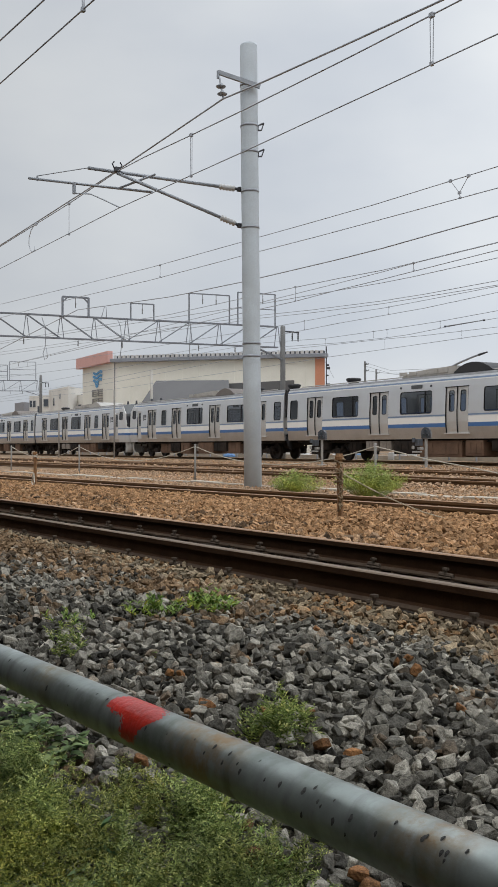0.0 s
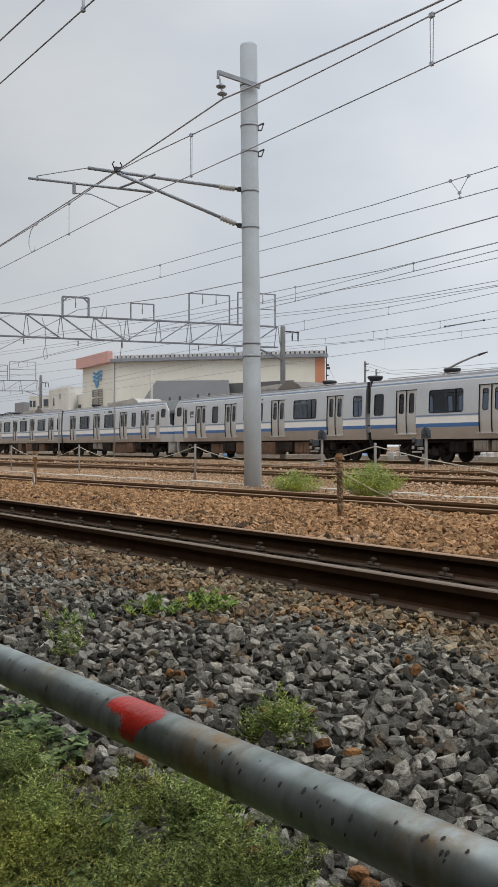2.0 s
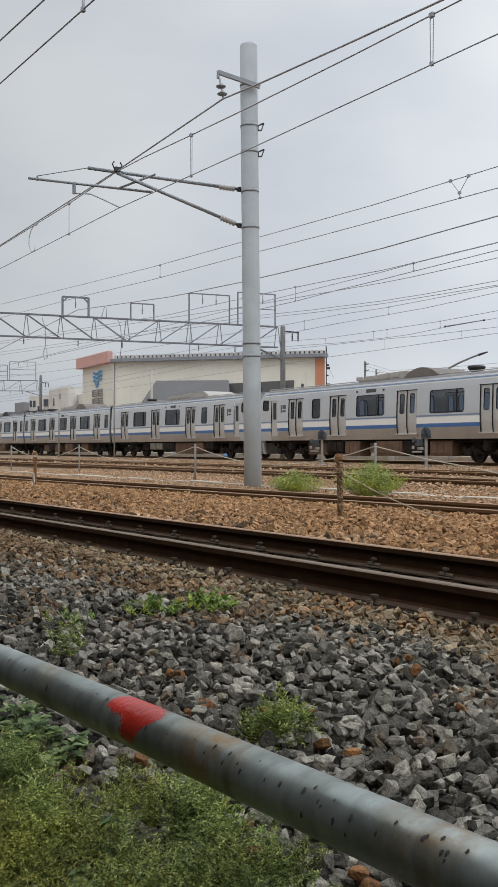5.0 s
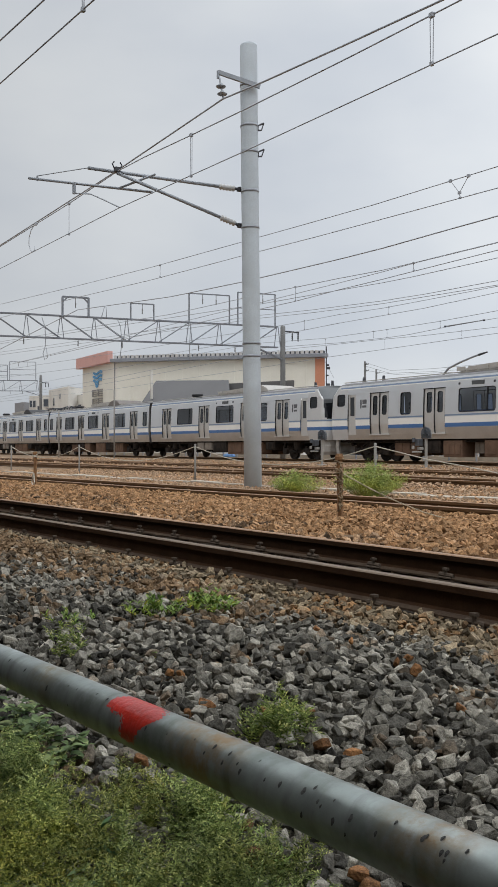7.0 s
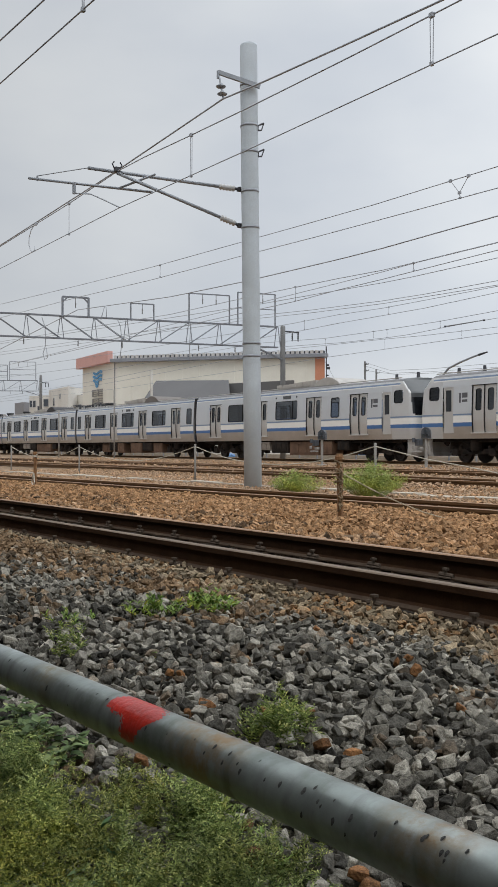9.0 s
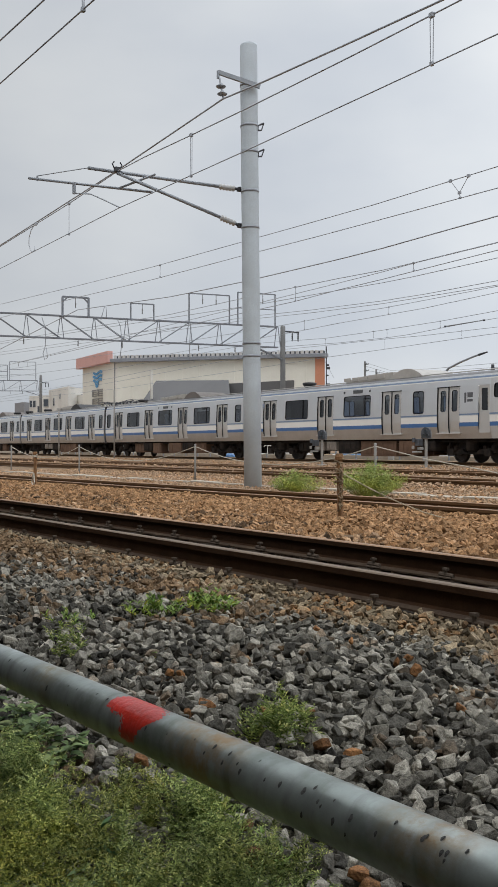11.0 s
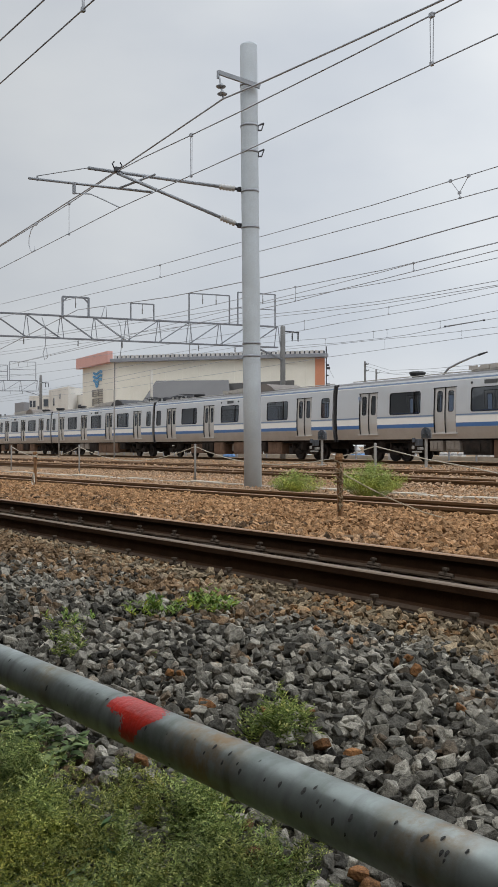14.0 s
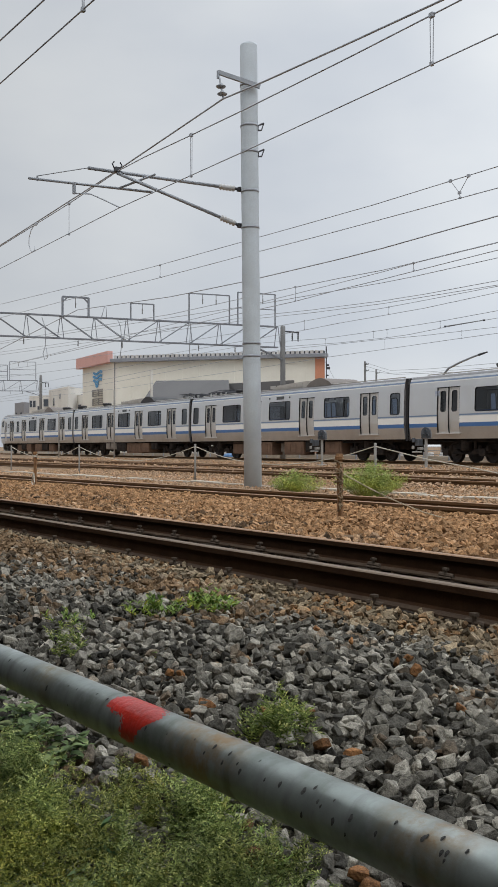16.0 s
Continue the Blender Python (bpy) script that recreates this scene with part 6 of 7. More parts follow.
def build_cab(car, s):
    """Raked, round-cornered nose painted silver white, one large dark windscreen, bands, lamps, skirt and coupler."""
    def root(z):
        return 9.64 - (9.64 - CAB_ROOF) * max(0.0, min(1.0, (z - 3.0) / 0.62))

    def reach(z):
        return 0.5 - 0.17 * max(0.0, z - 1.9) - 0.12 * max(0.0, 1.3 - z)

    rows = sorted({0.98, 1.1, 1.21, 1.35, 1.47, 1.63, 1.89, 1.92, 1.98, *[2.02 + 0.06 * k for k in range(25)]})
    rows = [(z, half_width(z)) for z in rows if z < 3.5] + [(3.52, 1.36), (3.60, 1.25), (3.665, 1.0), (3.705, 0.6), (3.72, 0.05)]
    n = 44
    bm = bmesh.new()
    grid = []
    for z, hw in rows:
        line = []
        for k in range(n + 1):
            a = math.pi * (k / n - 0.5)
            sy, cx = math.sin(a), max(0.0, math.cos(a))
            line.append(bm.verts.new((s * (root(z) + reach(z) * cx ** 0.72), hw * math.copysign(abs(sy) ** 0.8, sy), z)))
        back = min(root(z), CAB_ROOF if z > 3.12 else 9.64)
        line = [bm.verts.new((s * back, -hw, z))] + line + [bm.verts.new((s * back, hw, z))]
        grid.append(line)

    def in_glass(y, z):
        w = 1.37 - 0.03 * max(0.0, 2.6 - z)
        if not 2.03 < z < 3.69 or abs(y) > min(w, half_width(z) - 0.03):
            return False
        r = 0.12
        return not (z < 2.03 + r and abs(y) > w - r and (abs(y) - w + r) ** 2 + (2.03 + r - z) ** 2 > r * r)

    for i in range(len(rows) - 1):
        zm = (rows[i][0] + rows[i + 1][0]) / 2
        for j in range(n + 2):
            q = (grid[i][j], grid[i][j + 1], grid[i + 1][j + 1], grid[i + 1][j])
            f = bm.faces.new(q if s > 0 else q[::-1])
            ym = sum(v.co.y for v in q) / 4
            if in_glass(ym, zm):
                # one glass; its upper half is coloured grey for the reflected sky
                f.material_index = 5 if zm < 2.78 else 4
            else:
                m = row_material(zm)
                f.material_index = 7 if m in (0, 6) or zm > 2.1 else m
    bmesh.ops.recalc_face_normals(bm, faces=bm.faces[:])
    part("nose", bm, [M["inox"], M["white_band"], M["blue_band"], M["pale_blue"], M["sheen_and_display"], M["windscreen"], M["low_inox"], M["nose_paint"]], car, "raked silver-white nose with one large dark windscreen")
    for y in (-0.85, 0.85):
        bm = bmesh.new()
        box(bm, (s * 9.98, y, 1.74), (0.08, 0.34, 0.16), 0.03)
        part("headlight", bm, M["insulator"], car)
    bm = bmesh.new()
    box(bm, (s * 9.99, 0.1, 2.66), (0.24, 0.62, 0.08), 0.01)
    part("destination_display", bm, M["white_band"], car, "pale destination strip behind the windscreen")
    # skirt: a curved front plate with long side cheeks
    bm = bmesh.new()
    plan = [(9.45, 1.28), (9.72, 1.26), (9.88, 1.05), (9.96, 0.6), (9.98, 0.0), (9.96, -0.6), (9.88, -1.05), (9.72, -1.26), (9.45, -1.28)]
    rings = []
    for z, grow in ((0.97, 0.0), (0.7, 0.02), (0.42, -0.02), (0.26, -0.10)):
        rings.append([bm.verts.new((s * (x + grow), y * (1 + grow * 0.3), z)) for x, y in plan])
        rings.append([bm.verts.new((s * (x + grow - 0.05), y * 0.96, z)) for x, y in plan])
    for a, b in [(rings[k], rings[k + 2]) for k in range(len(rings) - 2)] + [(rings[-2], rings[-1])]:
        for k in range(len(plan) - 1):
            bm.faces.new((a[k], a[k + 1], b[k + 1], b[k]))
    bmesh.ops.recalc_face_normals(bm, faces=bm.faces[:])
    part("skirt", bm, M["skirt"], car, "pale grey front skirt")
    bm = bmesh.new()
    tube(bm, [(s * 9.8, 0, 0.86), (s * 10.16, 0, 0.86)], 0.12, 10)
    box(bm, (s * 10.1, 0, 0.86), (0.15, 0.34, 0.34), 0.03)
    part("coupler", bm, M["under"], car)


NOSE = -61.24
CARS = [
    (build_car(1, 0, "leading stainless commuter car with blue and white bands", True, 0, True), NOSE - 10.2),
    (build_car(0, 1, "stainless commuter car with blue and white bands", roof_gear=-1), NOSE - 30.7),
    (build_car(0, 0, "stainless commuter car with folded pantograph", roof_gear=1), NOSE - 51.2),
    (build_car(-1, 1, "tail stainless commuter car with driver's cab"), NOSE - 71.65),
    (build_car(-1, 1, "stainless commuter car coupled nose to nose", open_end=1), NOSE + 10.2),
    (build_car(0, 0, "stainless commuter car with blue and white bands", open_end=-1), NOSE + 30.7),
]


# ---------------------------------------------------------------- yard furniture
def post(name, x, y, z0, z1, r, mat, label, cat="post", group=""):
    bm = bmesh.new()
    tube(bm, [(x, y, z0 - 0.25), (x, y, z1 - 0.01), (x, y, z1)], [r, r, r * 0.7], 10)
    return tagged(part(name, bm, M[mat], smooth=True), label, cat, group)


ROPE_POSTS = [(-28.045, 10.915, -0.15), (-19.436, 10.36, -0.15), (-12.979, 10.4, -0.153)]
for _p in ROPE_POSTS:
    post("fence_post", _p[0], _p[1], -0.15, 0.72, 0.024, "post", "short grey post of the rope fence", group="rope fence posts")
post("fence_post", *(-31.901, 10, -0.15)[:2], -0.15, 0.7, 0.024, "post", "short grey post of the rope fence", group="rope fence posts")
post("marker_pole", *(-65.599, 24, -0.154)[:2], -0.15, 3.224, 0.05, "post", "slim grey pole beside the far track")
post("marker_pole", *(-55.73, 24, 0.086)[:2], -0.15, 4.178, 0.05, "post", "slim grey pole beside the far track")


def rope(pts, label="sagging pale rope between the posts", r=0.009):
    bm = bmesh.new()
    tube(bm, pts, r, 6)
    tagged(part("rope", bm, M["rope"]), label, "rope", "fence ropes")


def sag(a, b, s, n=10):
    a, b = Vector(a), Vector(b)
    return [a.lerp(b, k / n) - Vector((0, 0, 4 * s * (k / n) * (1 - k / n))) for k in range(n + 1)]


_tops = [Vector((p[0], p[1], 0.66)) for p in ((-31.901, 10, -0.15), *ROPE_POSTS)]
rope(sag(_tops[0], _tops[1], 0.35))
rope(sag(_tops[1], _tops[2], 0.38))
rope(sag(_tops[2], _tops[3], 0.36))
rope([_tops[3], (-11.439, 10.2, 0.455), (-10.202, 9.9, 0.357), (-8.958, 9.6, 0.242)])


def build_stake(x, y, h, lean_x, wrapped):
    th = thing("rusty_stake", "rusty steel stake wrapped with old rope" if wrapped else "short rusty steel stake between the tracks", "stake", pose(x, y, -0.05))
    bm = bmesh.new()
    tube(bm, [(0, 0, -0.2), (lean_x * 0.5, 0, h * 0.5), (lean_x, 0, h - 0.02), (lean_x, 0, h)], [0.024, 0.027, 0.028, 0.024], 10)
    lathe(bm, [(0.04, h - 0.06), (0.042, h - 0.03), (0.03, h)], 10, Matrix.Translation((lean_x, 0, 0)))
    part("shaft", bm, M["rust_post"], th)
    bm = bmesh.new()
    rng = random.Random(8)
    for lay in range(3 if wrapped else 1):
        pts, rs = [], []
        n = 16 if wrapped else 24
        for k in range(n + 1):
            a = k / 9 * 2 * math.pi + lay * 2.1
            r = 0.033 + 0.006 * math.sin(a * 0.61 + lay)
            pts.append((lean_x * 0.8 + r * math.cos(a), r * math.sin(a), h - 0.05 - lay * 0.085 - 0.055 * k / n + 0.006 * math.sin(a * 1.7)))
            rs.append(0.010 + 0.003 * math.sin(k * 2.3))
        tube(bm, pts, rs, 7)
    if wrapped:
        # knotted ends hanging down one side
        for side, z0, z1 in ((0.045, h - 0.08, h - 0.34), (0.062, h - 0.14, h - 0.47), (0.03, h - 0.2, h - 0.52)):
            pts, rs = [], []
            for k in range(15):
                f = k / 14
                pts.append((side + 0.016 * math.sin(k * 1.9 + side * 90), -0.035 + rng.uniform(-0.008, 0.008), z0 + (z1 - z0) * f))
                rs.append(0.0075 + 0.006 * (k % 3 == 0))
            tube(bm, pts, rs, 6)
    else:
        tube(bm, [(0.02, -0.03, h * 0.4), (0.08, -0.04, 0.1), (0.03, -0.04, 0.02), (-0.06, -0.04, 0.1), (-0.01, -0.03, h * 0.4)], 0.011, 6)
    part("rope_wrap", bm, M["rope"] if not wrapped else M["old_rope"], th)


build_stake(*(-7.028, 5.234, 0)[:2], 0.64, -0.02, True)
build_stake(*(-16.037, 5.442, 0)[:2], 0.62, 0.0, False)


def twisted_rope(path, label, r, pitch):
    """Two strands laid round each other along a path."""
    path = [Vector(p) for p in path]
    bm = bmesh.new()
    for lay in (0.0, math.pi):
        pts = []
        run = 0.0
        for a, b in zip(path, path[1:]):
            n = max(2, int((b - a).length / pitch * 6))
            u, v = frame_of(b - a)
            for k in range(n):
                g = (run + (b - a).length * k / n) / pitch * 2 * math.pi + lay
                pts.append(a.lerp(b, k / n) + u * r * math.cos(g) + v * r * math.sin(g))
            run += (b - a).length
        tube(bm, pts, r * 0.95, 5)
    tagged(part("rope", bm, M["cord"]), label, "rope", "fence ropes")


twisted_rope([(-7.064, 5.3, 0.402), (-6.93, 5.45, 0.29), (-6.80, 5.6, 0.19), (-6.733, 5.7, 0.139), (-6.62, 5.86, 0.06), (-6.5, 6.02, 0.005)], "slack twisted rope running down to the ballast", 0.0038, 0.045)



def build_signal(x, y):
    th = thing("ground_signal", "low shunting signal with round dark hood on a post", "signal", pose(x, y, -0.15, 0, 0, 0), group="shunting signals")
    bm = bmesh.new()
    tube(bm, [(0, 0, -0.1), (0, 0, 1.2)], 0.055, 10)
    box(bm, (0, 0, 0.04), (0.3, 0.3, 0.1), 0.02)
    part("post", bm, M["post"], th)
    face = Matrix.Translation((0, 0, 1.1)) @ Matrix.Rotation(radians(38), 4, "Z") @ Matrix.Diagonal((0.8, 0.8, 0.86, 1))
    arch = [(-0.2, 0.0), (-0.2, 0.24)] + [(0.2 * math.cos(math.pi * (1 - k / 8)), 0.24 + 0.22 * math.sin(math.pi * k / 8)) for k in range(1, 8)] + [(0.2, 0.24), (0.2, 0.0)]
    bm = bmesh.new()
    prism(bm, arch[::-1], -0.1, 0.22, face)
    part("head", bm, M["signal_hood"], th, "dark arched signal head")
    bm = bmesh.new()
    rim = [(x * 1.12, z * 1.05 - 0.01) for x, z in arch]
    prism(bm, rim[::-1], 0.04, 0.07, face)
    part("backplate", bm, M["steel"], th)
    for lx, lz in ((-0.08, 0.12), (0.08, 0.12), (0.0, 0.3)):
        bm = bmesh.new()
        lathe(bm, [(0.0, -0.125), (0.05, -0.12), (0.055, -0.1)], 12, face @ Matrix.Translation((lx, 0, lz)) @ Matrix.Rotation(radians(-90), 4, "X"))
        part("lens", bm, M["lens"], th)
        bm = bmesh.new()
        rim2 = [(lx + 0.07 * math.cos(math.pi * k / 8), lz + 0.07 * math.sin(math.pi * k / 8)) for k in range(9)] + [(lx + 0.06 * math.cos(math.pi * k / 8), lz + 0.06 * math.sin(math.pi * k / 8)) for k in range(8, -1, -1)]
        prism(bm, rim2, -0.24, -0.1, face)
        part("lens_hood", bm, M["signal_hood"], th)
    side = Vector((-0.52, -0.854, 0))
    for off, z, w, h in ((0.26, 0.96, 0.2, 0.24), (0.44, 1.04, 0.1, 0.16), (0.2, 0.74, 0.16, 0.1), (0.46, 0.78, 0.08, 0.12), (0.32, 0.62, 0.26, 0.06)):
        bm = bmesh.new()
        box(bm, (side.x * off, side.y * off, z), (w, w, h), 0.02)
        part("junction_box", bm, M["signal_hood"] if z > 0.8 else M["post"], th)


build_signal(*(-32.151, 23, -0.09)[:2])
build_signal(*(-25.854, 23, -0.129)[:2])


def build_duct():
    th = thing("cable_duct", "pale concrete cable duct along the ballast", "cable duct", kind="structure")
    a, b = Vector((-30.177, 9.095, -0.12)), Vector((-10.557, 10.71, -0.12))
    d = (b - a)
    n = int(d.length / 0.98)
    bm = bmesh.new()
    box(bm, (0, 0, 0), (0.96, 0.26, 0.1), 0.012)
    me = mesh_of("duct_lid", bm, M["trough"])
    ang = math.degrees(math.atan2(d.y, d.x))
    rng = random.Random(3)
    for k in range(-4, n + 6):
        p = a + d * (k / n)
        o = new("duct_lid", me)
        o.parent = th
        o.matrix_basis = pose(p.x, p.y + rng.uniform(-0.03, 0.03), -0.155 + rng.uniform(-0.025, 0.012), rng.uniform(-2, 2), rng.uniform(-0.6, 0.6), ang + rng.uniform(-1.5, 1.5))


build_duct()


def build_light_blocker():
    # unseen wall added behind the camera; keeps sky light off pipe and ballast
    bm = bmesh.new()
    box(bm, (-2, -1.5, 2.5), (40, 0.2, 6.0), 0.03)
    tagged(part("light_blocker", bm, M["blocker_dark"]), "unseen dark wall added to hold back sky light", "wall", kind="structure")


build_light_blocker()


def build_far_fence():
    bm = bmesh.new()
    box(bm, (-90, 36, -0.02), (240, 0.25, 0.34), 0.02)
    tagged(part("kerb_wall", bm, M["trough"]), "long low pale kerb beyond the far track", "wall", kind="structure")
    th = thing("mesh_fence", "grey steel lattice fence beyond the far track", "fence")
    for k in range(46):
        x = -100 + 2.0 * k
        bm = bmesh.new()
        bar(bm, (x, 35.4, -0.15), (x, 35.4, 1.15), 0.07)
        part("fence_post", bm, M["steel"], th)
    for z in (0.25, 0.45, 0.65, 0.85, 1.05):
        bm = bmesh.new()
        bar(bm, (-100, 35.4, z), (-8, 35.4, z), 0.03)
        part("fence_rail", bm, M["steel"], th)


build_far_fence()


def sack(label, x, y, sx, sy, sz, mat, seed):
    """A slumped bag or covered heap."""
    bm = bmesh.new()
    bmesh.ops.create_icosphere(bm, subdivisions=3, radius=1.0)
    for v in bm.verts:
        n = noise.noise(v.co * 1.7 + Vector((seed, 0, 0))) * 0.28
        v.co = Vector((v.co.x * sx * (1 + n), v.co.y * sy * (1 + n), max(-0.6, v.co.z) * sz * (1 + n)))
    ob = part("storage_bag", bm, M[mat], smooth=True, at=pose(x, y, -0.15 + sz * 0.6))
    tagged(ob, label, "bag", "bags beside the far track")


for _k, (_p, _s, _m, _l) in enumerate((
        ((-63.718, 48.973, -0.1), (0.5, 0.4, 0.55), "white_wall", "white bulk bag beyond the far track"),
        ((-53.903, 40.835, -0.1), (0.5, 0.4, 0.35), "tarp", "heap under blue tarpaulin beyond the far track"),
        ((-50.741, 39.563, -0.1), (0.7, 0.4, 0.25), "tarp", "heap under blue tarpaulin beyond the far track"),
        ((-51.597, 38.152, -0.1), (0.6, 0.4, 0.22), "white_wall", "white bulk bag beyond the far track"),
        ((-60.378, 37.369, -0.1), (0.7, 0.4, 0.3), "white_wall", "white bulk bag beyond the far track"),
        ((-61.458, 35.588, -0.1), (0.6, 0.4, 0.22), "tarp", "heap under blue tarpaulin beyond the far track"),
        ((-55.459, 38.271, -0.1), (0.8, 0.4, 0.22), "white_wall", "white bulk bag beyond the far track"))):
    sack(_l, _p[0] * 1.0, _p[1], *_s, _m, _k * 3.1)


def build_blocks():
    """Pale concrete blocks set down in a row beyond the far track."""
    a, b = Vector((-43.243, 35.852, -0.1)), Vector((-39.64, 41.79, -0.1))
    bm = bmesh.new()
    box(bm, (0, 0, 0.17), (0.42, 0.3, 0.36), 0.03)
    box(bm, (0.0, 0.02, 0.38), (0.36, 0.24, 0.1), 0.02)
    me = mesh_of("concrete_block", bm, M["white_wall"])
    rng = random.Random(5)
    for k in range(13):
        if k in (3, 8):
            continue
        p = a.lerp(b, (k + rng.uniform(-0.2, 0.2)) / 12)
        ob = new("concrete_block", me)
        ob.matrix_basis = pose(p.x, p.y, -0.1, 0, 0, rng.uniform(-20, 20))
        tagged(ob, "pale concrete block beyond the far track", "concrete block", "row of concrete blocks")


build_blocks()


def utility_pole(x, y, h, arms):
    th = thing("utility_pole", "thin utility pole with crossarms far behind the yard", "utility pole", group="far utility poles")
    bm = bmesh.new()
    tube(bm, [(x, y, -0.3), (x, y, h)], [0.17, 0.12], 10)
    part("shaft", bm, M["mast"], th)
    for z in arms:
        bm = bmesh.new()
        box(bm, (x + 0.25, y, h - z), (0.8, 0.07, 0.07))
        for k in (-0.1, 0.3, 0.6):
            tube(bm, [(x + k, y, h - z), (x + k, y, h - z + 0.14)], 0.035, 6)
        part("crossarm", bm, M["dark_steel"], th)


utility_pole(*(-87.159, 68.368, 6.46)[:2], 10.398, (0.35, 1.1))
utility_pole(*(-98.283, 78.945, 7.252)[:2], 10.700, (0.5,))


def pole_wires():
    for pts in (((-87.147, 68.361, 10.268), (-82.529, 68.27, 9.048), (-74.211, 66.559, 8.587), (-60.027, 62.949, 8.044)), ((-87.148, 68.362, 9.881), (-82.529, 68.27, 8.737), (-74.212, 66.559, 8.299), (-60.029, 62.95, 7.65)),
                ((-87.15, 68.363, 9.365), (-82.207, 68.802, 8.612), (-71.528, 67.128, 8.087)), ((-91.932, 66.257, 10.597), (-90.612, 66.517, 8.669))):
        bm = bmesh.new()
        tube(bm, pts, 0.02, 5)
        tagged(part("power_line", bm, M["wire"]), "thin power line behind the train", "wire", "power lines")


pole_wires()


def build_lamp():
    th = thing("street_lamp", "curved grey lamp arm behind the train", "street lamp")
    pts = [Vector(p) for p in ((-43.55, 40, 2.352), (-43.499, 40, 4.051), (-43.399, 40, 4.997), (-42.96, 40, 5.34), (-42.051, 40, 5.609), (-40.846, 40, 5.879), (-40.304, 40, 5.965))]
    pts[0].z = -0.2
    bm = bmesh.new()
    tube(bm, pts, [0.09, 0.075, 0.07, 0.065, 0.06, 0.055, 0.05], 10)
    part("arm", bm, M["steel"], th, smooth=True)
    bm = bmesh.new()
    tube(bm, [pts[-1] - (pts[-1] - pts[-2]) * 0.3, pts[-1] + (pts[-1] - pts[-2]) * 0.9], [0.07, 0.04], 10)
    part("lamp_head", bm, M["dark_steel"], th)


build_lamp()


# ---------------------------------------------------------------- plants
def leaf(vs, fs, p, d, up, length, width, bend=0.25):
    """One pointed leaf of two bent quads."""
    d = d.normalized()
    s = d.cross(up)
    if s.length < 1e-3:
        s = Vector((1, 0, 0))
    s.normalize()
    n = s.cross(d)
    b = len(vs)
    vs += [p, p + d * length * 0.45 + s * width * 0.5 + n * length * 0.05, p + d * length * 0.5 - n * length * bend * 0.1,
           p + d * length * 0.45 - s * width * 0.5 + n * length * 0.05, p + d * length - n * length * bend]
    fs += [(b, b + 1, b + 2), (b, b + 2, b + 3), (b + 1, b + 4, b + 2), (b + 2, b + 4, b + 3)]


def plant_mesh(name, vs, fs, mat):
    me = bpy.data.meshes.new(name)
    me.from_pydata([tuple(v) for v in vs], [], fs)
    me.materials.append(mat)
    return me


def leaflet(vs, fs, p, d, up, length, width):
    """One tiny folded leaflet."""
    d = d.normalized()
    side = d.cross(up)
    side = side.normalized() if side.length > 1e-3 else Vector((1, 0, 0))
    n = side.cross(d)
    b = len(vs)
    vs += [p, p + d * length * 0.5 + side * width * 0.5 + n * width * 0.2, p + d * length - n * length * 0.15, p + d * length * 0.5 - side * width * 0.5 + n * width * 0.2]
    fs += [(b, b + 1, b + 2), (b, b + 2, b + 3)]


def oval_leaf(vs, fs, p, d, length, width, curl=0.2):
    """A broad leaf folded along its midrib, with a round outline and a drooping tip."""
    d = d.normalized()
    side = d.cross(Vector((0, 0, 1)))
    side = side.normalized() if side.length > 1e-3 else Vector((1, 0, 0))
    n = side.cross(d)
    b = len(vs)
    rib = [(0.0, 0.0), (0.2, 0.4), (0.45, 0.5), (0.75, 0.33), (1.0, 0.0)]
    mid = [p + d * length * f - n * length * curl * f * f for f, w in rib]
    vs += mid
    vs += [m + side * width * w + n * width * w * 0.35 for m, (f, w) in zip(mid[1:4], rib[1:4])]
    vs += [m - side * width * w + n * width * w * 0.35 for m, (f, w) in zip(mid[1:4], rib[1:4])]
    for o in (5, 8):
        q = [(0, 1, o), (1, 2, o + 1), (1, o + 1, o), (2, 3, o + 2), (2, o + 2, o + 1), (3, 4, o + 2)]
        fs += [tuple(b + i for i in (t if o == 5 else t[::-1])) for t in q]


